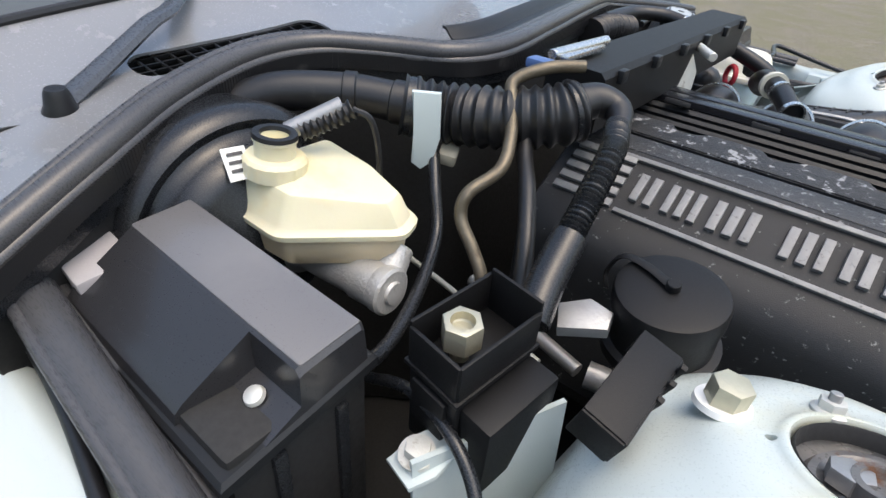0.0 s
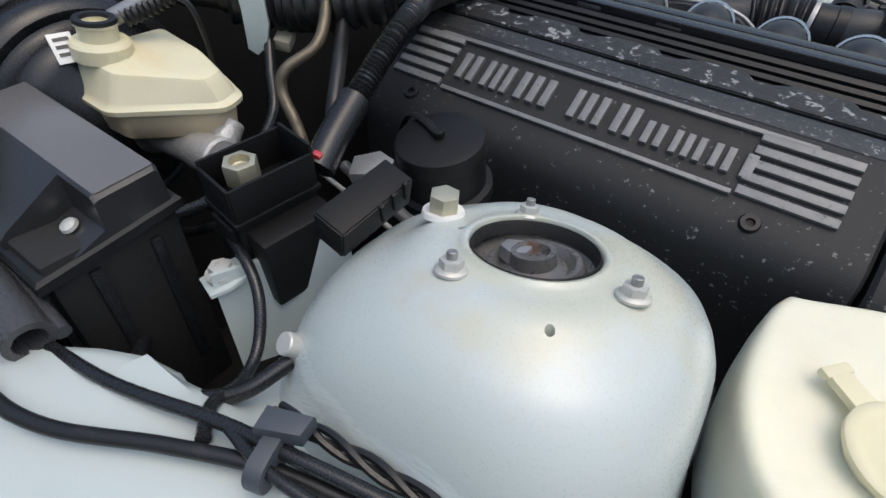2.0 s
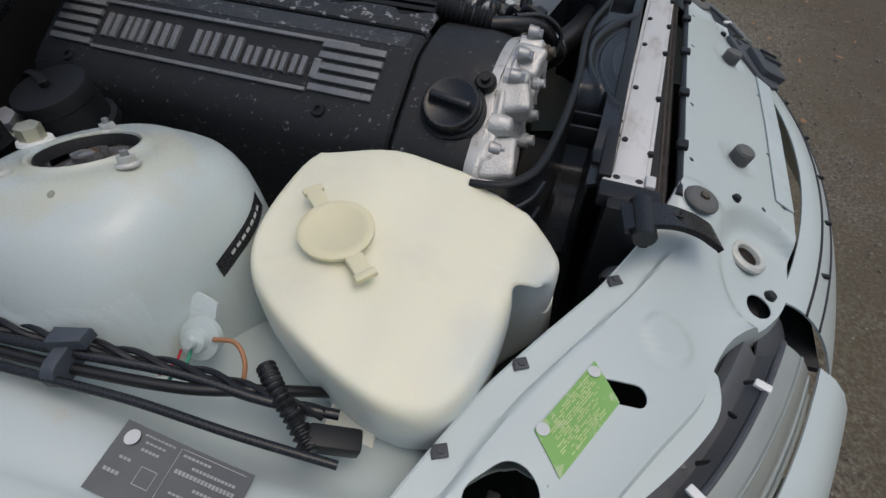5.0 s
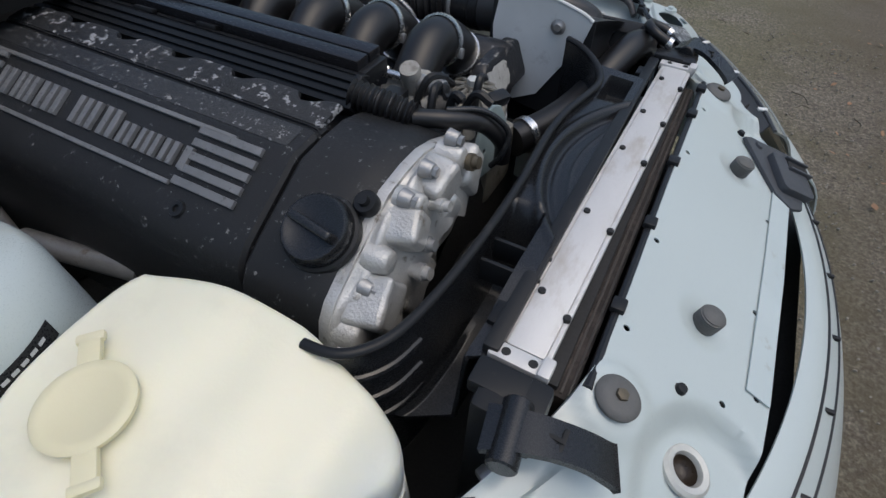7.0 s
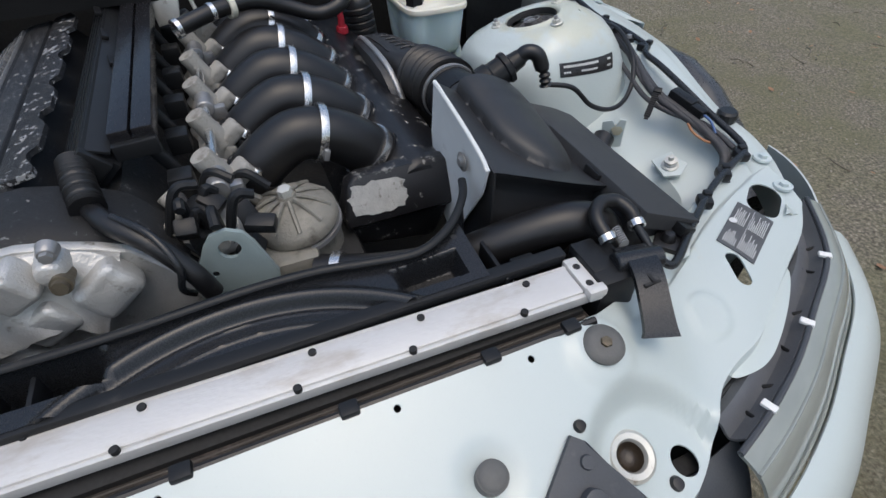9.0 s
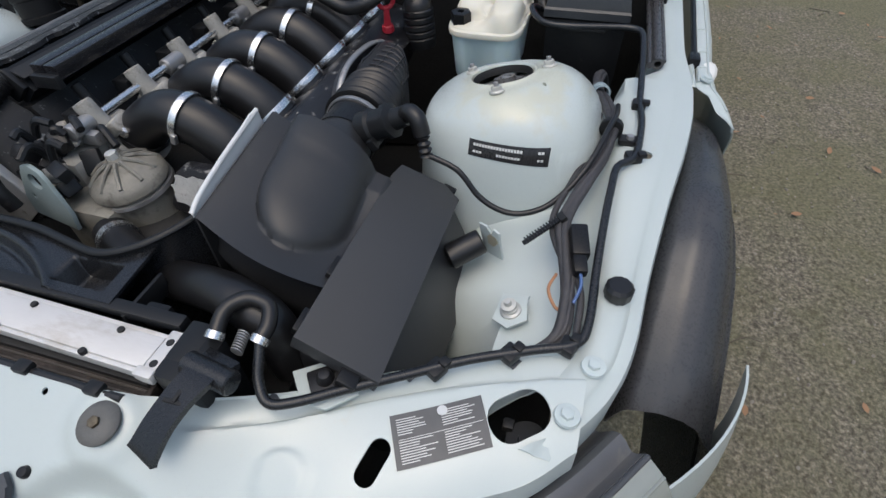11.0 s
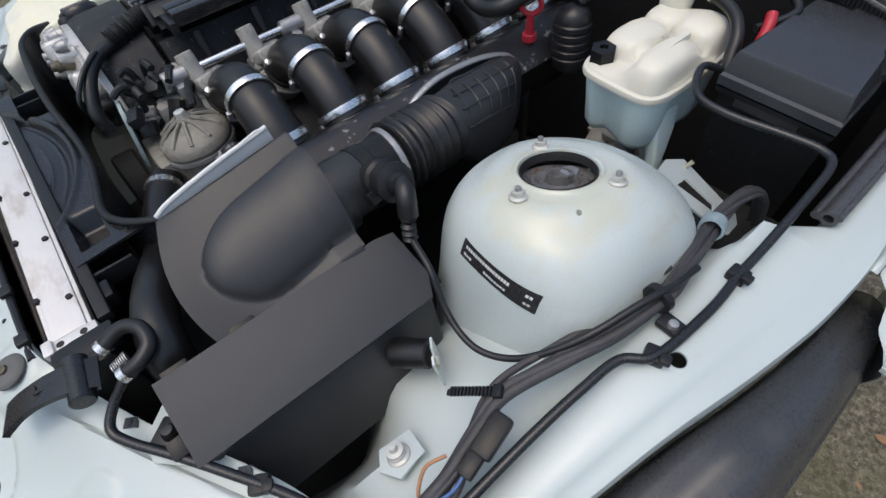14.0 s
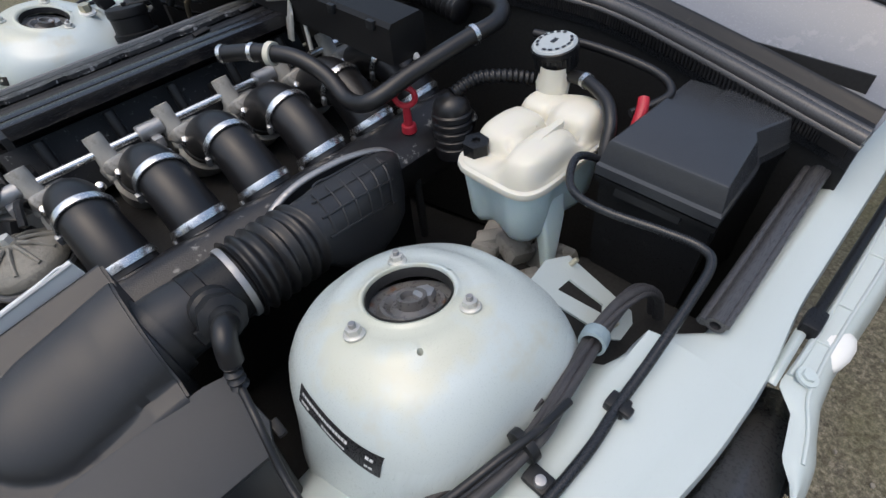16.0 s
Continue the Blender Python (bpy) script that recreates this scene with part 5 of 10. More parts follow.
    box(bm, (0.33, -0.02, 0.50), (0.70, 0.34, 0.42), bev=0.03)
    part("engine_block", bm, DARK, engine, "dark engine block")
    # lifting hook
    bm = bmesh.new()
    poly = [(-0.045, -0.05), (0.045, -0.05), (0.047, -0.02), (0.028, 0.025), (0.018, 0.04), (0.0, 0.046), (-0.018, 0.04), (-0.028, 0.025), (-0.047, -0.02)]
    slab(bm, poly, 0.006, frame_axes((0.680, -0.012, 0.775), (0.15, 1, -0.05), (-0.1, 0.0, 1)), bev=0.0015)
    hook = solid("lifting_hook", bm, PAINT_DIRTY_HOOK, "grey-green steel lifting hook with a round eye", "bracket")
    mh = frame_axes((0.680, -0.012, 0.775), (0.15, 1, -0.05), (-0.1, 0.0, 1))
    pierce(hook, rod(bmesh.new(), mh @ Vector((0, 0.02, -0.02)), mh @ Vector((0, 0.02, 0.03)), 0.0125, seg=28), rod(bmesh.new(), mh @ Vector((-0.022, -0.012, -0.02)), mh @ Vector((-0.022, -0.012, 0.03)), 0.004))


PAINT_DIRTY_HOOK = material("grey_green_steel", (0.27, 0.33, 0.33), 0.5, 0.2, 0.15, 20, 0.1, 300)
engine_front()


def oil_filter():
    f = thing("oil_filter_housing", "weathered cast oil filter housing with a ribbed round lid", "filter housing", (0.612, 0.068, 0.6))
    m = pose(0.612, 0.068, 0.772, 6, 4, 0)
    bm = bmesh.new()
    lathe(bm, [(0.0, 0.0), (0.052, 0.0), (0.052, -0.02), (0.050, -0.12), (0.045, -0.2), (0, -0.2)], m @ pose(0, 0, -0.016), 40)
    part("housing", bm, CAST_DARK, f)
    bm = bmesh.new()
    lathe(bm, [(0, 0.030), (0.010, 0.029), (0.014, 0.022), (0.030, 0.016), (0.046, 0.008), (0.053, 0.0), (0.056, -0.004), (0.0565, -0.014), (0.052, -0.018)], m, 48)
    lid = part("lid", bm, CAST_DARK, f, "domed lid with dusty radial ribs")
    for k in range(10):
        bm = bmesh.new()
        a = math.pi * 2 * k / 10
        c, s = math.cos(a), math.sin(a)
        q = [m @ Vector((r * c, r * s, h)) for r, h in ((0.012, 0.0255), (0.03, 0.019), (0.05, 0.005))]
        tube(bm, q, 0.003, 4, 6)
        part("rib", bm, CAST_DARK, lid)
    bm = bmesh.new()
    lathe(bm, [(0.053, -0.02), (0.058, -0.02), (0.0585, -0.026), (0.053, -0.028)], m, 48)
    part("clamp_ring", bm, STEEL, f, "steel ring under the lid")
    bm = bmesh.new()
    hexnut(bm, m @ Vector((0, 0, 0.028)), m.to_3x3() @ Vector((0, 0, 1)), 0.009, 0.011)
    part("lid_bolt", bm, ZINC, f)
    bm = bmesh.new()
    box(bm, (0.655, 0.035, 0.70), (0.06, 0.10, 0.10), bev=0.012)
    box(bm, (0.60, 0.0, 0.71), (0.09, 0.06, 0.08), bev=0.012)
    part("filter_mount", bm, CAST_DARK, f, "oxidised cast mount")


oil_filter()

# ---- intake side ----
PITCH = 0.1085
XI = [0.520 - PITCH * i for i in range(6)]


def trumpets():
    first = thing("intake_trumpet", "black rubber intake trumpet held by two steel clamps", "intake pipe", (XI[0], 0.1, 0.8), "intake trumpets")
    x = XI[0]
    line = [(x + 0.006, 0.028, 0.775), (x + 0.004, 0.052, 0.800), (x, 0.098, 0.824), (x, 0.142, 0.817), (x - 0.001, 0.180, 0.792), (x - 0.002, 0.207, 0.762)]
    bm = bmesh.new()
    tube(bm, line, lambda t: 0.0345 + 0.0065 * t - 0.002 * math.sin(t * 3.1), 8, 32)
    part("pipe", bm, RUBBER_PIPE, first, sharp=60)
    c = spline(line, 8)

    def band(i, r, w, name, mat, lab=""):
        d = (c[min(i + 1, len(c) - 1)] - c[i - 1]).normalized()
        b = bmesh.new()
        lathe(b, [(r - 0.003, -w / 2), (r, -w / 2), (r + 0.0007, 0), (r, w / 2), (r - 0.003, w / 2)], along(c[i], c[i] + d), 40)
        return part(name, b, mat, first, lab), d
    upper, d = band(22, 0.0405, 0.0105, "clamp", CLAMP, "bright steel hose clamp")
    lower, d2 = band(37, 0.0432, 0.0115, "clamp", CLAMP, "bright steel hose clamp")
    band(3, 0.0385, 0.006, "flange_lip", RUBBER, "rubber lip at the throttle flange")
    for ob, i, dd in ((upper, 22, d), (lower, 37, d2)):
        b = bmesh.new()
        q = c[i] + Vector((0.0405, -0.0, -0.012))
        box(b, (0, 0, 0), (0.008, 0.016, 0.008), along(q, q + dd), bev=0.002)
        part("clamp_screw", b, STEEL, ob)
    for i in range(1, 6):
        copy_thing(first, Matrix.Translation((XI[i], 0.1, 0.8)))


RUBBER_PIPE = material("smooth_black_pipe_rubber", (0.010, 0.0098, 0.0104), 0.38, 0.0, 0.2, 14, 0.05, 900, spots=(0.05, 0.049, 0.047), spot_scale=40, spot_cut=0.62, spread=0.2)
trumpets()


def throttle_valves():
    x = XI[0]
    tb = thing("throttle_valve", "dull oxidised cast throttle housing with a stubby neck", "throttle", (x, 0.0, 0.78), "throttle housings")
    bm = bmesh.new()
    lathe(bm, [(0.030, -0.06), (0.040, -0.055), (0.040, 0.0), (0.0445, 0.002), (0.0445, 0.010), (0.036, 0.012)], along((x + 0.006, 0.020, 0.767), (x + 0.004, 0.052, 0.800)), 36)
    part("barrel", bm, CAST_OLD, tb)
    bm = bmesh.new()
    box(bm, (0, 0, 0), (0.070, 0.045, 0.040), pose(x + 0.018, -0.006, 0.790, 38, 0, 0), bev=0.010, seg=3, taper=0.8)
    box(bm, (0, 0, 0), (0.030, 0.06, 0.022), pose(x + 0.034, 0.008, 0.800, 34, 0, 14), bev=0.007, seg=3)
    part("bridge", bm, CAST_OLD, tb)
    bm = bmesh.new()
    lathe(bm, [(0.019, -0.004), (0.0165, 0.010), (0.0145, 0.034), (0.0150, 0.044), (0.0138, 0.050), (0, 0.051)], along((x + 0.034, 0.000, 0.800), (x + 0.036, -0.020, 0.848)), 24)
    part("neck", bm, CAST_OLD, tb, "oxidised neck of the injector seat")
    for dx, dy, dz in ((0.036, 0.035, 0.800), (-0.040, 0.035, 0.795)):
        bm = bmesh.new()
        lathe(bm, [(0, 0.012), (0.005, 0.011), (0.0075, 0.006), (0.008, 0.0), (0, 0)], along((x + dx, dy, dz), (x + dx, dy + 0.5, dz + 0.6)), 18)
        part("dome_nut", bm, CLAMP, tb, "bright domed nut")
    for i in range(1, 6):
        copy_thing(tb, Matrix.Translation((XI[i], 0.0, 0.78)))
    # shaft and fuel rail running past the necks
    bm = bmesh.new()
    rod(bm, (0.60, -0.008, 0.822), (-0.03, -0.008, 0.822), 0.0065, seg=16)
    solid("throttle_shaft", bm, CLAMP, "bright steel throttle shaft along the throttle bodies", "shaft")
    bm = bmesh.new()
    for xx in (0.585, 0.37, 0.155):
        rod(bm, (xx - 0.02, -0.008, 0.822), (xx + 0.02, -0.008, 0.822), 0.013, seg=18)
        box(bm, (xx, 0.0, 0.807), (0.016, 0.04, 0.02), bev=0.004)
    solid("shaft_couplings", bm, STEEL, "grey steel couplings and levers on the throttle shaft", "levers", kind="stuff")


throttle_valves()


def plenum():
    p = thing("intake_plenum", "long black intake plenum with worn flaking edges", "intake plenum", (0.28, 0.25, 0.6))
    sec = [(0.125, 0.688), (0.134, 0.701), (0.212, 0.770), (0.236, 0.786), (0.250, 0.790), (0.263, 0.787), (0.311, 0.765), (0.318, 0.755), (0.274, 0.652), (0.262, 0.645), (0.160, 0.664), (0.132, 0.674)]
    rings = []
    for x, k in ((0.600, 0.88), (0.596, 0.96), (0.586, 1.0)) + tuple((xx, 1.0) for xx in steps(0.55, -0.03, 14)) + ((-0.06, 0.97), (-0.066, 0.9)):
        rings.append([Vector((x, 0.225 + (y - 0.225) * k, 0.725 + (z - 0.725) * k)) for y, z in sec])
    bm = bmesh.new()
    loft(bm, rings)
    part("chamber", bm, PLENUM, p, sharp=40)
    # sloping end cap ahead of the first trumpet
    bm = bmesh.new()
    loft(bm, [[(0.5 * (xa + xb) + u, 0.5 * (ya + yb) + v, z) for u, v in rrect(xb - xa, yb - ya, 0.006, 3)] for z, xa, xb, ya, yb in ((0.712, 0.57, 0.611, 0.142, 0.29), (0.722, 0.57, 0.6185, 0.133, 0.31), (0.732, 0.57, 0.6175, 0.132, 0.312), (0.776, 0.57, 0.5995, 0.145, 0.305), (0.786, 0.575, 0.594, 0.158, 0.28))])
    part("end_cap", bm, PLENUM, p, sharp=40)
    bm = bmesh.new()
    edge = []
    for i in range(40):
        a = 2 * math.pi * i / 40
        r = 1 + 0.22 * noise.noise((4 * math.cos(a), 4 * math.sin(a), 2)) + 0.12 * noise.noise((11 * math.cos(a), 11 * math.sin(a), 7))
        edge.append((0.041 * r * math.cos(a) / max(abs(math.cos(a)), abs(math.sin(a))) ** 0.6, 0.023 * r * math.sin(a) / max(abs(math.cos(a)), abs(math.sin(a))) ** 0.6))
    slab(bm, edge, 0.0012, frame_axes((0.6090, 0.184, 0.756), (0, 1, -0.05), (-0.38, 0.05, 0.925)))
    part("bare_patch", bm, BARE, p, "bare worn metal where the paint has come off")
    for x in XI:
        bm = bmesh.new()
        lathe(bm, [(0.044, -0.03), (0.0455, -0.004), (0.044, 0.0), (0.040, 0.0)], along((x - 0.002, 0.207, 0.762), (x - 0.003, 0.184, 0.79)), 36)
        part("spigot", bm, PLENUM, p, "black spigot under the trumpet")


BARE = material("bare_rough_casting", (0.40, 0.40, 0.38), 0.7, 0.15, 0.3, 60, 0.6, 260, spots=(0.16, 0.15, 0.13), spot_scale=90, spot_cut=0.58, spread=0.1)
PLENUM = material("worn_black_paint", (0.012, 0.012, 0.0135), 0.36, 0.0, 0.25, 12, 0.3, 500, spots=(0.24, 0.235, 0.22), spot_scale=48, spot_cut=0.60, spread=0.05, spot_rough=0.8)
plenum()


def ignition_rails():
    """The finned plug cover beside the valve cover and the flat cable duct next to it."""
    r = thing("plug_cover", "long finned black plug cover between cover and intake", "plug cover", (0.27, -0.16, 0.83))
    m = Matrix.Translation((0.262, -0.1495, 0.872)) @ Matrix.Rotation(radians(41), 4, "X")
    bm = bmesh.new()
    sec = [(-0.0205, -0.045), (-0.0205, -0.004)]
    for k in range(4):
        y = -0.0205 + 0.041 * k / 4
        sec += [(y + 0.0004, 0.0), (y + 0.0062, 0.0), (y + 0.0072, -0.0065), (y + 0.0096, -0.0065)]
    sec += [(0.0205, -0.002), (0.0205, -0.045)]
    loft(bm, [[m @ Vector((x, y, z)) for y, z in sec] for x in (-0.292, -0.10, 0.10, 0.292)])
    part("finned_bar", bm, BLACK_MATT, r, sharp=25)
    bm = bmesh.new()
    box(bm, (0.296, 0, -0.018), (0.011, 0.043, 0.037), m, bev=0.003)
    part("end_block", bm, BLACK_MATT, r)
    mb = Matrix.Translation((0.262, -0.121, 0.8775)) @ Matrix.Rotation(radians(-22), 4, "X")
    bm = bmesh.new()
    box(bm, (0, 0, -0.002), (0.584, 0.029, 0.004), mb, bev=0.001)
    part("back_plate", bm, BLACK_MATT, r, "flat rear slope of the cover")
    for k in range(5):
        bm = bmesh.new()
        box(bm, (0.24 - 0.104 * k, 0.002, 0.003), (0.032, 0.010, 0.007), mb @ pose(0, 0, 0, 0, 0, 8), bev=0.002)
        part("clip", bm, DEEP, r, "small black clip")
    d = thing("cable_duct", "flat black cable duct with a long centre groove", "cable duct", (0.27, -0.09, 0.83))
    m = Matrix.Translation((0.257, -0.083, 0.876)) @ Matrix.Rotation(radians(2), 4, "X")
    bm = bmesh.new()
    box(bm, (0, 0, -0.006), (0.555, 0.02, 0.012), m, bev=0.001)
    part("duct", bm, DUCT, d)
    for y in (-0.0132, 0.0132):
        bm = bmesh.new()
        box(bm, (0, y, 0), (0.56, 0.0235, 0.022), m, bev=0.0025)
        part("duct_rail", bm, DUCT, d)
    bm = bmesh.new()
    box(bm, (0.284, 0, -0.012), (0.012, 0.05, 0.02), m, bev=0.002)
    part("end_cap", bm, BLACK_MATT, d)
    # injectors and loom in the gap below
    bm = bmesh.new()
    for x in XI:
        rod(bm, (x - 0.01, -0.055, 0.80), (x - 0.01, -0.075, 0.845), 0.009, seg=12)
        box(bm, (x + 0.03, -0.05, 0.81), (0.03, 0.03, 0.03), bev=0.004)
    solid("injector_row", bm, BLACK_MATT, "row of black injector bodies and plugs under the duct", "injectors", kind="stuff")


DUCT = material("black_satin_duct", (0.013, 0.013, 0.015), 0.22, 0.0, 0.15, 20, 0.04, 500, stretch=(0.2, 2, 2))
ignition_rails()


# ---- front: radiator, shroud ----
def radiator():
    r = thing("radiator", "radiator with a bright worn alloy top bar", "radiator", (0.87, 0, 0.45))
    m = frame_axes((0.8625, 0.003, 0.776), (0.012, 0.652, 0), (-1, 0, 0))
    bm = bmesh.new()
    box(bm, (0, 0, 0), (0.645, 0.038, 0.014), m, bev=0.003)
    bar = part("top_bar", bm, ALLOY, r, "bright alloy bar with brown stains")
    for y in (-0.0215, 0.0215):
        bm = bmesh.new()
        box(bm, (0, y, -0.002), (0.655, 0.005, 0.013), m, bev=0.001)
        part("bar_lip", bm, ALLOY, r, "thin lip along the bar")
    for x in (-0.27, -0.13, 0.02, 0.13, 0.25):
        for y in (-0.0205, 0.013):
            bm = bmesh.new()
            rod(bm, m @ Vector((x + (0.02 if y > 0 else 0), y, 0.004)), m @ Vector((x + (0.02 if y > 0 else 0), y, 0.010)), 0.004, seg=12)
            part("rivet", bm, DARK, bar, "dark rivet")
    for s in (1, -1):
        bm = bmesh.new()
        box(bm, (s * 0.333, 0.0, 0.003), (0.018, 0.058, 0.012), m, bev=0.003)
        box(bm, (s * 0.333, -0.024, 0.008), (0.022, 0.012, 0.012), m, bev=0.003)
        b = part("end_bracket", bm, ALLOY, r, "dull alloy end bracket with two holes")
        bm = bmesh.new()
        for y in (-0.012, 0.014):
            rod(bm, m @ Vector((s * 0.333, y, 0.006)), m @ Vector((s * 0.333, y, 0.0096)), 0.0045, seg=12)
        part("bracket_hole", bm, DARK, b)
        bm = bmesh.new()
        box(bm, (0.865, s * 0.368, 0.68), (0.06, 0.05, 0.22), bev=0.008)
        box(bm, (0.850, s * 0.36, 0.782), (0.05, 0.03, 0.018), bev=0.004)
        part("side_tank", bm, BLACK_MATT, r, "black plastic side tank")
    bm = bmesh.new()
    box(bm, (0.880, 0, 0.62), (0.028, 0.65, 0.28), bev=0.002)
    part("core", bm, DARK, r, "dark radiator core")
    # condenser and dirty strip between bar and slam panel
    bm = bmesh.new()
    box(bm, (0.898, 0.0, 0.728), (0.022, 0.66, 0.05), bev=0.003)
    part("condenser_top", bm, RUST, r, "grimy dark edge of the condenser")
    for k in range(3):
        bm = bmesh.new()
        tube(bm, [(0.891 + 0.007 * k, y, 0.7535 - 0.0005 * k + 0.0015 * noise.noise((y * 9, k, 3))) for y in steps(-0.325, 0.325, 10)], 0.0016, 3, 6)
        part("condenser_tube", bm, STEEL_GRIMY, r, "thin grimy condenser tube")
    bm = bmesh.new()
    tube(bm, [(0.917, y, 0.771) for y in steps(-0.32, 0.32, 6)], 0.0045, 3, 8)
    part("edge_rubber", bm, RUBBER, r, "black rubber edging")
    for y in (-0.22, -0.08, 0.06, 0.20, 0.29):
        bm = bmesh.new()
        box(bm, (0.917, y, 0.776), (0.015, 0.018, 0.009), bev=0.003)
        part("edge_clip", bm, BLACK_MATT, r, "black edge clip")
    # sprung plastic retainers at both top corners
    for s in (1, -1):
        t = thing("radiator_retainer", "black plastic radiator retainer clipped over the corner", "clip", (0.91, s * 0.39, 0.74), "radiator retainers")
        bm = bmesh.new()
        sp = spline([(0.856, 0.404, 0.788), (0.880, 0.399, 0.796), (0.905, 0.391, 0.794), (0.932, 0.381, 0.782), (0.952, 0.375, 0.769), (0.958, 0.373, 0.764)], 5)
        rings = []
        for i, p in enumerate(sp):
            d = (sp[min(i + 1, len(sp) - 1)] - sp[max(i - 1, 0)]).normalized()
            w_ = Vector((-d.y, d.x, 0)).normalized() * (0.020 - 0.004 * math.sin(i / len(sp) * 3.1))
            u_ = d.cross(w_).normalized() * 0.0035
            rings.append([((p + a_ * w_ + b_ * u_).x, s * (p + a_ * w_ + b_ * u_).y, (p + a_ * w_ + b_ * u_).z) for a_, b_ in ((-1, -1), (1, -1), (1, 1), (-1, 1))])
        loft(bm, rings)
        part("arm", bm, SATIN, t, sharp=30)
        bm = bmesh.new()
        rod(bm, (0.872, s * 0.372, 0.790), (0.880, s * 0.428, 0.788), 0.013, seg=18)
        part("pivot", bm, SATIN, t)
        bm = bmesh.new()
        box(bm, (0.908, s * 0.390, 0.795), (0.014, 0.004, 0.006), bev=0.001)
        box(bm, (0.914, s * 0.388, 0.793), (0.004, 0.020, 0.006), bev=0.001)
        part("slot", bm, DARK, t)


radiator()


def fan_shroud():
    s = thing("fan_shroud", "black plastic fan shroud with a curved raised rim", "fan shroud", (0.79, 0, 0.5))
    rim = spline([(0.690, -0.418, 0.800), (0.725, -0.412, 0.802), (0.752, -0.375, 0.800), (0.762, -0.30, 0.796), (0.766, -0.20, 0.796), (0.764, -0.10, 0.797), (0.757, 0.0, 0.797), (0.760, 0.08, 0.797), (0.775, 0.165, 0.797),
                  (0.768, 0.205, 0.800), (0.745, 0.238, 0.805), (0.715, 0.262, 0.810), (0.690, 0.272, 0.812)], 6)
    n = len(rim)
    bm = bmesh.new()
    sheet(bm, lambda i, v: (rim[i].x + 0.006 * v, rim[i].y + (0.004 if rim[i].y > 0 else -0.004) * v, rim[i].z - 0.22 * v), range(n), steps(0, 1, 8), 0.004)
    part("wall", bm, SATIN, s, sharp=50)
    bm = bmesh.new()
    tube(bm, [tuple(p) for p in rim[::3]], 0.0048, 5, 10, flat=(1.1, 0.9))
    part("rim", bm, BLACK_MATT, s, "rounded rim")
    for dz in (0.035, 0.075, 0.115):
        bm = bmesh.new()
        k = [p for p in rim if p.y < -0.2 or p.y > 0.15]
        tube(bm, [(p.x + 0.004, p.y - 0.002, p.z - dz) for p in rim[:18:3]], 0.004, 4, 8)
        part("wall_rib", bm, SATIN, s)
    # deck to the radiator: level behind the fan ring, stepped down inside its arch, with a sunk pocket at one end
    bm = bmesh.new()
    fine = [rim[i].lerp(rim[i + 1], k / 3) for i in range(10, n - 12) for k in range(3)]

    def deck(i, v):
        p = fine[i]
        y = max(-0.335, min(0.335, p.y))
        q = Vector((p.x + (0.832 - p.x) * v, p.y + (y - p.y) * v, 0))
        off = math.hypot(q.x - 1.027, q.y + 0.014) - 0.252
        inside = max(0.0, min(1.0, (0.002 - off) / 0.010))
        inside = inside * inside * (3 - 2 * inside)
        z = p.z - 0.008 + (0.790 - p.z + 0.008) * v
        z += 0.004 * math.exp(-((off - 0.006) / 0.005) ** 2) - 0.013 * inside + 0.006 * inside * min(1.0, max(0.0, -off) / 0.03)
        rib = abs(((off + 0.4) % 0.018) - 0.009)
        z += 0.002 * inside * max(0.0, 1 - rib / 0.003)
        pit = max(0.0, min(1.0, min((q.x - 0.782) / 0.004, (0.820 - q.x) / 0.004, (q.y - 0.148) / 0.006, (0.222 - q.y) / 0.006)))
        z -= 0.030 * pit
        end = ease([(-0.30, 1.0), (-0.22, 0.0)], q.y)
        gap = ease([(-0.19, 1.0), (-0.13, 0.0)], q.y) * max(0.0, min(1.0, min(v * 12, (0.810 - q.x) / 0.005)))
        return (q.x, q.y, z - 0.012 * end * min(1.0, v * 5) - 0.11 * gap)
    sheet(bm, deck, range(len(fine)), steps(0, 1, 44), 0.004)
    part("deck", bm, SATIN, s, "moulded deck with an arch over the fan", sharp=55)
    bm = bmesh.new()
    box(bm, (0.829, 0.0, 0.782), (0.016, 0.67, 0.014), bev=0.003)
    part("front_rail", bm, BLACK_MATT, s)
    for y in (-0.235, -0.20, 0.26):
        bm = bmesh.new()
        box(bm, (0.806, y, 0.768), (0.066, 0.005, 0.030), bev=0.0015)
        part("deck_rib", bm, BLACK_MATT, s)
    for y in (-0.29, 0.29):
        bm = bmesh.new()
        box(bm, (0.822, y, 0.772), (0.022, 0.030, 0.022), bev=0.004)
        part("clip_block", bm, BLACK, s)


fan_shroud()


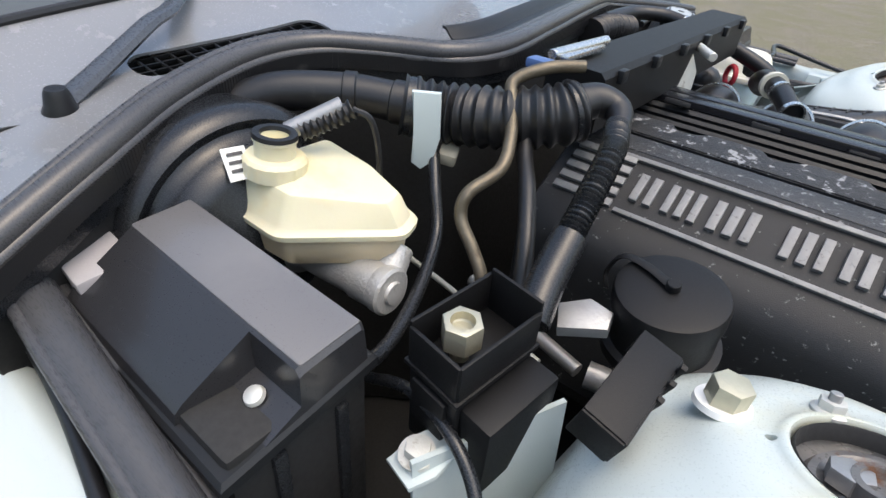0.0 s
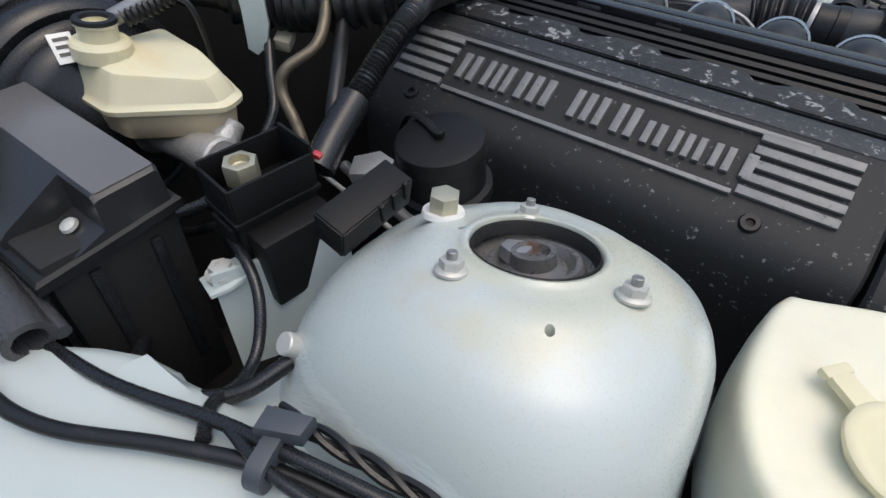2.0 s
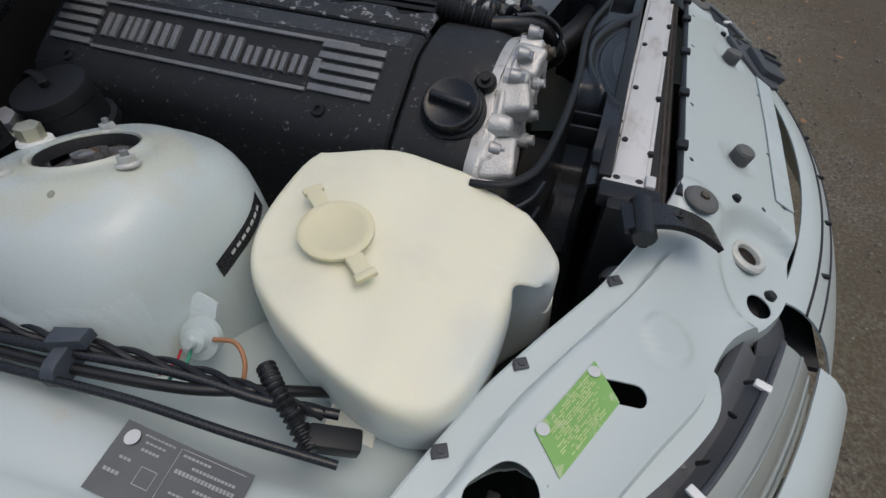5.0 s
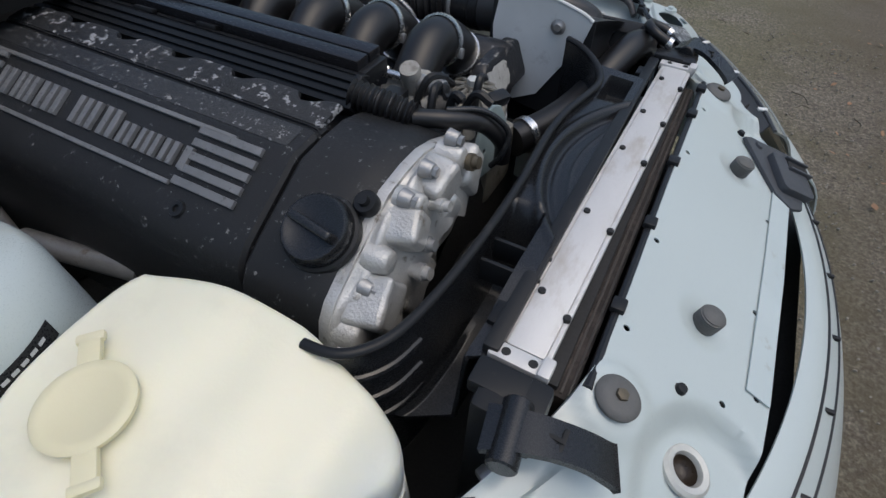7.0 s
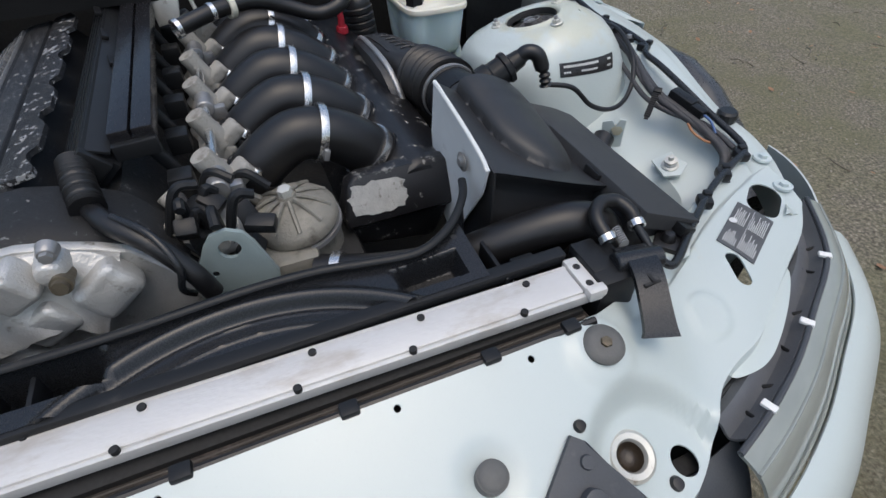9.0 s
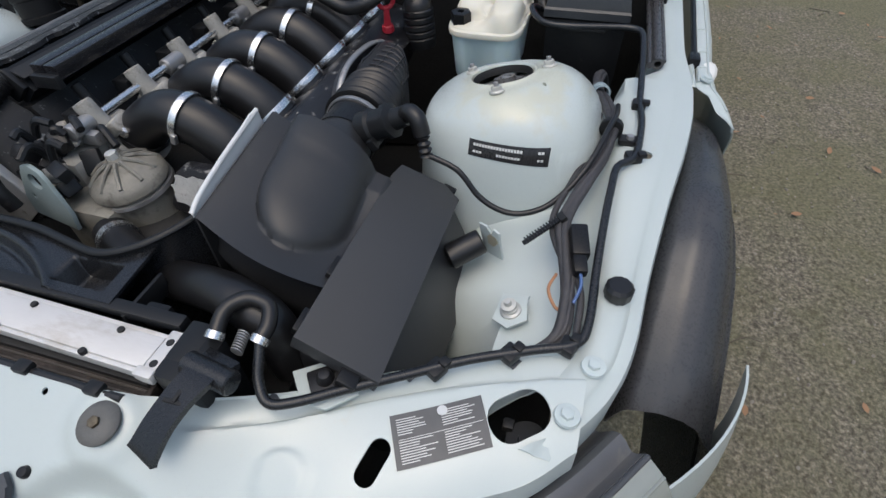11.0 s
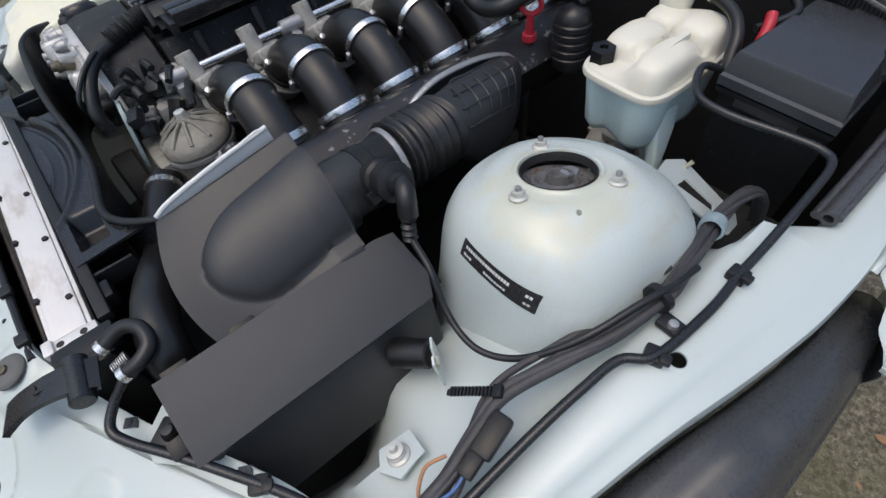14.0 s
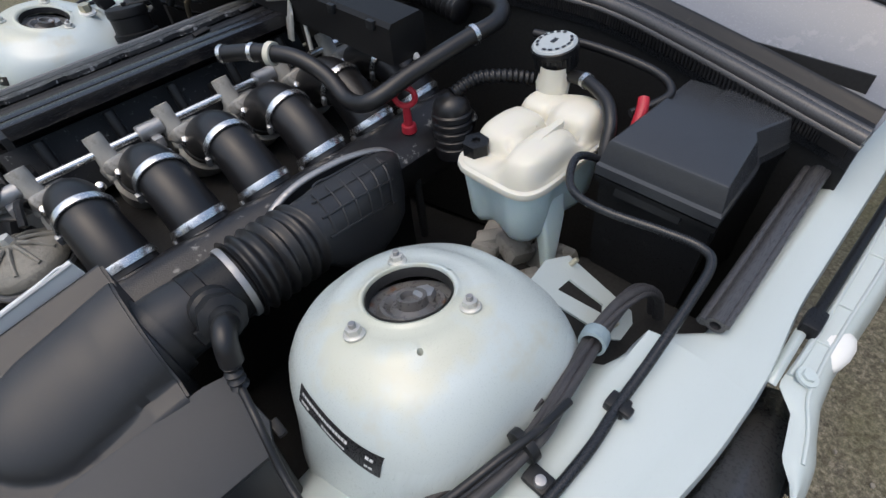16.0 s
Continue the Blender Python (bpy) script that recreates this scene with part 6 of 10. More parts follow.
def slam_fittings():
    for s in (1, -1):
        z = slam_z(0.943, s * 0.313)
        st = thing("rubber_mount", "round grey rubber mount with a bolt in its centre", "rubber mount", (0.943, s * 0.313, z), "slam panel mounts")
        bm = bmesh.new()
        lathe(bm, [(0, 0.008), (0.013, 0.008), (0.019, 0.006), (0.0215, 0.003), (0.0215, 0.0), (0, 0)], pose(0.943, s * 0.313, z + 0.001, 0, 15, 0), 32)
        part("pad", bm, MOUNT_RUBBER, st)
        bm = bmesh.new()
        hexnut(bm, (0.945, s * 0.313, z + 0.008), (0.25, 0, 1), 0.006, 0.004)
        part("bolt", bm, BRONZE, st)
        z = slam_z(1.005, s * 0.157)
        st = thing("bonnet_stop", "ribbed black rubber bonnet stop", "rubber stop", (1.005, s * 0.157, z), "bonnet stops")
        bm = bmesh.new()
        pr = []
        for k in range(6):
            pr += [(0.0145, 0.003 * k), (0.0145, 0.003 * k + 0.002), (0.013, 0.003 * k + 0.0025)]
        lathe(bm, pr + [(0.013, 0.019), (0.010, 0.021), (0, 0.021)], pose(1.005, s * 0.157, z, 0, 14, 0), 24)
        part("body", bm, MOUNT_RUBBER, st)
        bm = bmesh.new()
        z = slam_z(1.026, s * 0.304)
        cup = thing("latch_cup", "round greasy steel latch cup in the slam panel", "latch cup", (1.026, s * 0.304, z), "latch cups")
        mm = pose(1.026, s * 0.304, z + 0.001, 0, 20, 0)
        lathe(bm, [(0.0135, -0.016), (0.0145, 0.0), (0.0165, 0.004), (0.022, 0.005), (0.0255, 0.002), (0.026, -0.002)], mm, 40)
        part("ring", bm, ZINC, cup, "pale steel ring")
        bm = bmesh.new()
        lathe(bm, [(0.0, -0.013), (0.006, -0.012), (0.010, -0.010), (0.0132, -0.004), (0.0142, -0.001), (0.0145, -0.016)], mm, 32)
        part("greasy_hole", bm, GREASE, cup, "brown greasy hole")
        bm = bmesh.new()
        z = slam_z(0.998, s * 0.262)
        lathe(bm, [(0, 0.006), (0.005, 0.005), (0.0065, 0.0), (0.006, -0.004)], pose(0.996, s * 0.255, slam_z(0.996, 0.255), 0, 18, 0), 16)
        solid("panel_plug", bm, BLACK_MATT, "small black plug in the slam panel", "plug", "panel plugs")
        bm = bmesh.new()
        lathe(bm, [(0, 0.006), (0.006, 0.005), (0.008, 0.0), (0.007, -0.004)], pose(1.06, s * 0.340, slam_z(1.06, 0.340), 0, 20, 0), 16)
        solid("panel_plug", bm, RUBBER, "small black rubber plug in the slam panel", "plug", "panel plugs")
    # latch mechanism on one side
    lt = thing("bonnet_latch", "dark plastic bonnet latch cover on the slam panel", "latch", (1.05, 0.22, 0.70))
    bm = bmesh.new()
    m = pose(1.050, 0.222, slam_z(1.050, 0.222) + 0.0015, 0, 27, 0)
    slab(bm, [(-0.056, 0.018), (-0.046, 0.030), (0.004, 0.052), (0.026, 0.068), (0.060, 0.066), (0.066, -0.046), (0.046, -0.066), (0.014, -0.060)], 0.006, m, bev=0.0025)
    part("cover", bm, LATCH, lt)
    bm = bmesh.new()
    slab(bm, rrect(0.066, 0.074, 0.010, 4), 0.013, m @ pose(0.032, 0.000, 0.004, 0, 0, 28), bev=0.004)
    block = part("raised_block", bm, LATCH, lt, "raised slate-grey block with a slot")
    bm = bmesh.new()
    box(bm, (0.044, 0.004, 0.0172), (0.044, 0.016, 0.0012), m @ pose(0, 0, 0, 0, 0, 28), bev=0.0005)
    part("slot", bm, DARK, block, "dark slot")
    for e in (-0.0105, 0.0105):
        bm = bmesh.new()
        box(bm, (0.044, 0.004 + e, 0.018), (0.048, 0.004, 0.008), m @ pose(0, 0, 0, 0, 0, 28), bev=0.0015)
        part("slot_wall", bm, LATCH, block)
    for x, y, r in ((-0.030, 0.022, 0.006), (0.036, 0.056, 0.0085)):
        bm = bmesh.new()
        lathe(bm, [(0, 0.003), (r, 0.003), (r + 0.001, 0), (0, 0)], m @ pose(x, y, 0.006), 16)
        part("cover_boss", bm, LATCH, lt)


GREASE = material("brown_grease", (0.035, 0.025, 0.016), 0.35, 0.0, 0.5, 60, 0.3, 300)
MOUNT_RUBBER = material("grey_perished_rubber", (0.11, 0.11, 0.105), 0.6, 0.0, 0.25, 40, 0.2, 300)
slam_fittings()


# ---- washer tank ----
def washer_tank():
    w = thing("washer_tank", "aged white plastic washer tank beside the strut tower", "washer tank", (0.65, -0.55, 0.55))
    # outline seen from above: a main body, and a lobe behind an upright groove in the side wall
    base = [(0.514, -0.430), (0.552, -0.418), (0.62, -0.405), (0.68, -0.402), (0.735, -0.412), (0.783, -0.424), (0.802, -0.440), (0.807, -0.458), (0.802, -0.476), (0.780, -0.483), (0.758, -0.485), (0.747, -0.490), (0.750, -0.501), (0.764, -0.512),
            (0.771, -0.535), (0.768, -0.590), (0.756, -0.640), (0.732, -0.672), (0.690, -0.680), (0.63, -0.664), (0.575, -0.638), (0.528, -0.600), (0.506, -0.550), (0.502, -0.49)]
    bridge = {(0.780, -0.483): (0.795, -0.492), (0.758, -0.485): (0.785, -0.501), (0.747, -0.490): (0.777, -0.508), (0.750, -0.501): (0.772, -0.515), (0.764, -0.512): (0.771, -0.523)}
    c = Vector((0.64, -0.545, 0))
    loop = spline([(x, y, 0) for x, y in base + base[:2]], 4)[:len(base) * 4]
    whole = spline([(*bridge.get(p, p), 0) for p in base + base[:2]], 4)[:len(base) * 4]

    def roof(x, y):
        """Height of the top: level over the cap, falling away to the front."""
        crease = 0.0025 * math.exp(-((y + 0.545 + 0.10 * (x - 0.64)) / 0.016) ** 2) * ease([(0.63, 0.0), (0.67, 1.0), (0.74, 0.4)], x)
        return ease([(0.52, 0.808), (0.60, 0.815), (0.67, 0.803), (0.75, 0.782), (0.80, 0.754)], x) + 0.085 * (y + 0.43) + crease

    def ring(k, drop, dx=0.0, floor=None):
        out = []
        # the groove is in the side wall only; the top runs straight over it
        t = max(0.0, min(1.0, 1.2 - drop / 0.012))
        for p, g in zip(loop, whole):
            p = p.lerp(g, t)
            lobe = ease([(0.752, 0.0), (0.775, 1.0)], p.x) * ease([(-0.515, 0.0), (-0.495, 1.0)], p.y) if floor and floor > 0.6 else 0.0
            q = c + (p - c) * (k + (0.995 - k) * lobe)
            z = roof(q.x, q.y) - drop if floor is None else floor
            out.append((q.x + dx, q.y, z + 0.003 * noise.noise((q.x * 14, q.y * 14, z * 8))))
        return out
    bm = bmesh.new()
    loft(bm, [ring(0.62, 0.2, 0, 0.50), ring(0.72, 0.2, 0.006, 0.58), ring(0.86, 0.12, 0.006, 0.645), ring(0.95, 0.1, 0.002, 0.69), ring(0.992, 0.062), ring(1.0, 0.040), ring(1.0, 0.024), ring(0.997, 0.014), ring(0.990, 0.008), ring(0.975, 0.003), ring(0.95, 0.0007), ring(0.92, 0.0)]
         + [ring(k, 0.0) for k in (0.86, 0.8, 0.7, 0.6, 0.5, 0.4, 0.3, 0.2, 0.1, 0.03)])
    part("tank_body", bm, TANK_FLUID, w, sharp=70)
    m = frame_axes((0.595, -0.545, roof(0.595, -0.545) + 0.002), (1, 0.12, -0.02), (0, 1, 0.085))
    bm = bmesh.new()
    lathe(bm, [(0.031, -0.006), (0.033, 0.002), (0.0365, 0.003), (0.037, 0.0075), (0.035, 0.009), (0.028, 0.0092), (0.027, 0.0085), (0, 0.0085)], m, 48)
    cap = part("cap", bm, TANK_CAP, w, "flat yellowed cap")
    for s in (1, -1):
        bm = bmesh.new()
        a = radians(132 if s > 0 else -45)
        d = Vector((math.cos(a), math.sin(a), 0))
        mm = m @ frame_axes(d * 0.048 + Vector((0, 0, 0.003)), d, (-d.y, d.x, 0))
        box(bm, (-0.002, 0, 0.001), (0.028, 0.017, 0.007), mm, bev=0.0022)
        box(bm, (0.013, 0, 0.0015), (0.009, 0.022, 0.007), mm, bev=0.0028)
        part("cap_tab", bm, TANK_CAP, cap, "yellowed locking tab")
    bm = bmesh.new()
    slab(bm, [(-0.028, -0.02), (0.028, -0.016), (0.020, 0.045), (-0.022, 0.045)], 0.006, pose(0.662, -0.690, 0.690, 24, 0, 6), bev=0.002)
    part("foot", bm, TANK, w, "pale fixing foot at the tank's base")


washer_tank()


# ---- right-hand corner: brakes, fuse box, relay box ----
def brake_parts():
    b = thing("brake_booster", "round black brake servo mounted on the firewall", "brake servo", (-0.19, -0.62, 0.78))
    bm = bmesh.new()
    lathe(bm, [(0, 0.085), (0.035, 0.085), (0.045, 0.076), (0.078, 0.068), (0.089, 0.061), (0.094, 0.048), (0.097, 0.038), (0.1025, 0.035), (0.107, 0.039), (0.112, 0.0405), (0.118, 0.036), (0.1215, 0.026), (0.122, 0.014), (0.118, 0.008), (0.116, -0.06), (0, -0.06)], frame_axes((-0.185, -0.615, 0.800), (0, 1, 0), (0, 0, 1)), 56)
    part("shell", bm, SATIN, b, sharp=50)
    bm = bmesh.new()
    box(bm, (0, 0, 0), (0.0015, 0.020, 0.028), pose(-0.118, -0.636, 0.890, 0, -38, -14), bev=0.0005)
    lab = part("label", bm, WHITE, b, "white paper label with print")
    for k in range(3):
        bm = bmesh.new()
        box(bm, (0.0012, 0, 0.008 - 0.007 * k), (0.0008, 0.013, 0.003), pose(-0.118, -0.636, 0.890, 0, -38, -14), bev=0)
        part("print_bar", bm, STICKER, lab)
    mc = thing("master_cylinder", "dull cast brake master cylinder below the reservoir", "brake cylinder", (-0.05, -0.586, 0.79))
    bm = bmesh.new()
    ax0, ax1 = Vector((-0.12, -0.590, 0.790)), Vector((0.002, -0.586, 0.797))
    lathe(bm, [(0, 0), (0.026, 0), (0.026, 0.02), (0.019, 0.03), (0.019, 0.09), (0.021, 0.095), (0.021, 0.118), (0, 0.118)], along(ax0, ax1), 32)
    part("bore", bm, CAST, mc)
    bm = bmesh.new()
    lathe(bm, [(0.021, -0.004), (0.0225, 0.0), (0.0225, 0.008), (0.020, 0.010), (0.011, 0.010), (0.010, 0.013), (0, 0.013)], along(ax1, ax1 + (ax1 - ax0)), 32)
    part("end_plug", bm, CAST, mc)
    bm = bmesh.new()
    rod(bm, (-0.005, -0.575, 0.80), (-0.012, -0.552, 0.818), 0.015, 0.014)
    part("inlet_boss", bm, CAST, mc)
    bm = bmesh.new()
    rod(bm, (-0.07, -0.590, 0.80), (-0.07, -0.590, 0.825), 0.013)
    part("inlet_boss", bm, CAST, mc)
    r = thing("brake_fluid_reservoir", "yellowed brake fluid reservoir with a ribbed neck and no lid", "fluid reservoir", (-0.065, -0.595, 0.82))
    foot = [(-0.136, -0.640), (-0.066, -0.640), (0.004, -0.566), (-0.006, -0.538), (-0.060, -0.522), (-0.136, -0.528)]
    c = Vector((-0.070, -0.583, 0))
    loop = []
    for i, (x, y) in enumerate(foot):
        v, a0, b0 = Vector((x, y, 0)), Vector((*foot[i - 1], 0)), Vector((*foot[(i + 1) % len(foot)], 0))
        e0, e1 = v + (a0 - v).normalized() * 0.008, v + (b0 - v).normalized() * 0.008
        loop += [e0, e0 * 0.25 + v * 0.5 + e1 * 0.25, e1]

    def ring(k, z, lift=0.0):
        """An outline drawn in by k metres; its rear end lifted."""
        out = []
        for p in loop:
            q = p + (c - p).normalized() * k
            out.append((q.x, q.y, z + lift * max(0.0, min(1.0, (-0.02 - p.x) / 0.09))))
        return out
    bm = bmesh.new()
    loft(bm, [ring(0.016, 0.808), ring(0.008, 0.812), ring(0.004, 0.839)])
    part("lower_half", bm, FLUID, r, "lower half stained red-brown by fluid", sharp=50)
    bm = bmesh.new()
    loft(bm, [ring(0.004, 0.8395), ring(-0.003, 0.840), ring(-0.0035, 0.845), ring(0.0, 0.847), ring(0.0035, 0.849, 0.002), ring(0.012, 0.867, 0.009), ring(0.015, 0.870, 0.012), ring(0.022, 0.8715, 0.013), ring(0.04, 0.872, 0.013)])
    part("upper_half", bm, RES, r, sharp=28)
    m = pose(-0.105, -0.610, 0.878, -4, 4, 0)
    bm = bmesh.new()
    lathe(bm, [(0.024, 0.0), (0.0265, 0.001), (0.0265, 0.014), (0.024, 0.017), (0.017, 0.018)], m, 48, lambda a, i: 1 + (0.02 * math.cos(20 * a) if 1 <= i <= 2 else 0))
    part("neck_collar", bm, RES, r, "ribbed collar")
    bm = bmesh.new()
    lathe(bm, [(0.017, 0.012), (0.017, 0.030), (0.0185, 0.031), (0.0185, 0.034), (0.012, 0.034), (0.011, 0.026), (0.0, 0.024)], m, 40)
    part("neck", bm, RES, r)
    bm = bmesh.new()
    lathe(bm, [(0.0115, 0.0335), (0.0125, 0.037), (0.0180, 0.037), (0.0188, 0.0335)], m, 40)
    part("rim_gasket", bm, RUBBER, r, "black rubber gasket on the open neck")
    s = thing("level_sensor", "grey level sensor plug on a black lead behind the reservoir", "sensor", (-0.10, -0.56, 0.92))
    bm = bmesh.new()
    rod(bm, (-0.117, -0.586, 0.905), (-0.090, -0.545, 0.927), 0.008, seg=12)
    part("plug", bm, STEEL, s)
    bm = bmesh.new()
    tube(bm, [(-0.108, -0.578, 0.906), (-0.094, -0.557, 0.915), (-0.083, -0.540, 0.924)], 0.0075, 6, 10, rib=(0.006, 0.002))
    tube(bm, [(-0.083, -0.540, 0.924), (-0.07, -0.53, 0.915), (-0.065, -0.525, 0.88), (-0.07, -0.52, 0.83)], 0.003, 6, 8)
    part("lead", bm, RUBBER, s)


brake_parts()


def fuse_box():
    f = thing("fuse_box", "black plastic fuse box with a sloping lid and a screw", "fuse box", (-0.02, -0.735, 0.6))
    # flat top beside a slope, above a rim; the front of the slope is cut away round the screw
    sec = [(-0.670, 0.828), (-0.672, 0.850), (-0.6735, 0.862), (-0.676, 0.864), (-0.722, 0.861), (-0.725, 0.8595), (-0.772, 0.830), (-0.777, 0.825), (-0.780, 0.812)]
    bm = bmesh.new()
    loft(bm, [[(x, y0 + (y0 + 0.72) * k, z + dz) for y0, z in sec] for x, k, dz in ((-0.131, -0.03, -0.001), (-0.127, 0, 0.003), (0.066, 0, -0.003), (0.070, -0.03, -0.007))])
    lid = part("lid", bm, FUSE_LID, f, "sloping sun-faded satin lid", sharp=30)
    # paler grey stands in for the sky's reflection on the flat top
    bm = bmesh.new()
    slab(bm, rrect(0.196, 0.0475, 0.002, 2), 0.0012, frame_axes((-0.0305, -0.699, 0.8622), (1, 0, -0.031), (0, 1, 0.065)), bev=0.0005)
    part("lid_top", bm, SHEEN_TOP, lid, "flat top in a paler grey for the sky's sheen on it")
    cut = bmesh.new()
    loft(cut, [[(0.024, -0.7265, 0.8285), (0.09, -0.7265, 0.8285), (0.09, -0.80, 0.800), (0.016, -0.80, 0.800)], [(0.020, -0.7235, 0.90), (0.09, -0.7235, 0.90), (0.09, -0.82, 0.90), (-0.012, -0.82, 0.90)]])
    pierce(lid, cut)
    bm = bmesh.new()
    lathe(bm, [(0.0, 0.0045), (0.003, 0.0042), (0.0062, 0.003), (0.0072, 0.0), (0, 0)], along((0.041, -0.739, 0.8255), (0.041, -0.765, 0.89)), 20)
    part("lid_screw", bm, ZINC, lid, "pale cross-head screw")
    bm = bmesh.new()
    box(bm, (-0.031, -0.723, 0.705), (0.196, 0.106, 0.235), bev=0.006)
    part("base", bm, DARK, f)
    bm = bmesh.new()
    loft(bm, [[(-0.031 + sx * (0.1005 + e), -0.7245 + sy * (0.0565 + e), (0.812 if sy < 0 else 0.825) + h) for sx, sy in ((1, 1), (-1, 1), (-1, -1), (1, -1))] for e, h in ((0.0, -0.010), (0.003, -0.008), (0.003, 0.0), (0.0, 0.003))])
    part("rim", bm, BLACK_MATT, f, "projecting rim below the lid", sharp=30)
    for x in (-0.08, 0.0, 0.05):
        bm = bmesh.new()
        box(bm, (x, -0.778, 0.72), (0.012, 0.008, 0.17), bev=0.002)
        part("rib", bm, SATIN, f)
    for y in (-0.695, -0.745):
        bm = bmesh.new()
        box(bm, (0.068, y, 0.72), (0.006, 0.010, 0.16), bev=0.002)
        part("rib", bm, SATIN, f)
    g = thing("relay_cover", "small faded grey relay cover behind the fuse box", "relay", (-0.16, -0.75, 0.8))
    bm = bmesh.new()
    box(bm, (0, 0, -0.028), (0.066, 0.042, 0.056), frame_axes((-0.146, -0.750, 0.846), (0.058, -0.003, -0.002), (0.004, 0.040, 0.004)), bev=0.003)
    part("cover", bm, FADED, g)


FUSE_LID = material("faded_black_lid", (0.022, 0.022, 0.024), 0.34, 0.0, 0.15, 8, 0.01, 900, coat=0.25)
# lighter copy of the lid plastic, with the sky's sheen in its colour
SHEEN_TOP = material("sky_sheen_black_plastic", (0.13, 0.126, 0.127), 0.34, 0.0, 0.12, 9, 0.06, 900, coat=0.5, spots=(0.17, 0.165, 0.165), spot_scale=10, spot_cut=0.55, spread=0.25)
FADED = material("sun_faded_plastic", (0.34, 0.32, 0.32), 0.45, 0.0, 0.15, 30, 0.1, 500)
fuse_box()


def relay_box():
    r = thing("jump_terminal_box", "open black plastic terminal box holding a brass hex terminal", "terminal box", (0.12, -0.618, 0.76))
    m = frame_axes((0.1185, -0.6175, 0.81), (0.15, 1.0, 0.05), (-1, 0.1, 0.02))
    bm = bmesh.new()
    L, W, H, t = 0.076, 0.046, 0.10, 0.003
    box(bm, (0, 0, -0.022), (L, W, 0.086), m, bev=0.002)
    part("box", bm, DEEP, r, sharp=30)
    bm = bmesh.new()
    box(bm, (0.002, -0.036, -0.030), (0.072, 0.028, 0.074), m, bev=0.004)
    part("lower_body", bm, DEEP, r, "deep black lower body")
    for c, sz in (((0, -W / 2, 0.034), (L, t, 0.032)), ((0, W / 2, 0.036), (L, t, 0.036)), ((-L / 2, 0, 0.034), (t, W, 0.032)), ((L / 2, 0, 0.038), (t, W, 0.040))):
        bm = bmesh.new()
        box(bm, c, sz, m, bev=0.001)
        part("side_wall", bm, DEEP, r)
    bm = bmesh.new()
    box(bm, (0, 0, 0.016), (L + 0.006, W + 0.006, 0.004), m, bev=0.001)
    part("rim", bm, DEEP, r)
    bm = bmesh.new()
    box(bm, (0.01, -W / 2 - 0.003, -0.012), (0.03, 0.006, 0.035), m, bev=0.002)
    part("latch", bm, DEEP, r)
    bm = bmesh.new()
    box(bm, (-L / 2 - 0.002, 0, -0.012), (0.005, 0.032, 0.04), m, bev=0.002)
    part("latch", bm, DEEP, r)
    bm = bmesh.new()
    rod(bm, m @ Vector((-0.012, 0.002, 0.02)), m @ Vector((-0.012, 0.002, 0.045)), 0.007)
    hexnut(bm, m @ Vector((-0.012, 0.002, 0.034)), m.to_3x3() @ Vector((0, 0, 1)), 0.0145, 0.020)
    nut = part("terminal_nut", bm, BRASS, r, "pale brass hex terminal")
    pierce(nut, rod(bmesh.new(), m @ Vector((-0.012, 0.002, 0.046)), m @ Vector((-0.012, 0.002, 0.07)), 0.0085))
    lid = thing("terminal_box_lid", "black plastic box lid hanging open on its hinge", "lid", (0.2, -0.60, 0.80))
    bm = bmesh.new()
    m = frame_axes((0.216, -0.598, 0.846), (0.005, 0.082, 0.012), (0.022, -0.004, -0.006))
    L, W, H, t = 0.074, 0.028, 0.028, 0.003
    box(bm, (0, 0, -H / 2), (L, W, t), m, bev=0.001)
    part("top", bm, DEEP, lid)
    for x in (-L / 2, L / 2):
        bm = bmesh.new()
        box(bm, (x, 0, 0), (t, W, H), m, bev=0.001)
        part("end_wall", bm, DEEP, lid)
    bm = bmesh.new()
    box(bm, (0, W / 2, 0), (L, t, H), m, bev=0.001)
    part("shell", bm, DEEP, lid, sharp=30)
    bm = bmesh.new()
    for k in range(3):
        box(bm, (0.004 + 0.013 * k, W / 2 + 0.002, -0.004), (0.004, 0.004, 0.024), m @ pose(0, 0, 0, 0, 12, 0), bev=0.001)
    part("hinge_teeth", bm, DEEP, lid)
    br = thing("mounting_bracket", "pale silver folded steel bracket bolted beside the terminal box", "bracket", (0.15, -0.66, 0.70))
    bm = bmesh.new()
    a, b = Vector((0.128, -0.690, 0)), Vector((0.182, -0.585, 0))

    def face(u, v):
        p = a.lerp(b, u)
        top = 0.786 + 0.010 * u
        return (p.x + 0.012 * v, p.y - 0.004 * v, top + (0.675 - top) * v)
    sheet(bm, face, steps(0, 1, 8), steps(0, 1, 4), 0.004)
    part("plate", bm, PAINT, br)
    bm = bmesh.new()
    slab(bm, [(-0.016, -0.016), (0.012, -0.018), (0.018, 0.0), (0.015, 0.04), (-0.006, 0.04), (-0.016, 0.01)], 0.004, pose(0.124, -0.677, 0.770, 12, -6, -12), bev=0.002)
    part("foot", bm, PAINT, br)
    bm = bmesh.new()
    lathe(bm, [(0, 0.004), (0.013, 0.004), (0.013, 0.0), (0, 0)], pose(0.122, -0.677, 0.776, 12, -6, 0), 24)
    hexnut(bm, (0.122, -0.677, 0.779), (0, 0, 1), 0.0095, 0.007)
    part("bolt", bm, ZINC, br)
    c = thing("round_canister", "round black plastic canister with a flat lid and strap", "canister", (0.206, -0.484, 0.78))
    m = pose(0.206, -0.484, 0.848, 10, -4, 0)
    bm = bmesh.new()
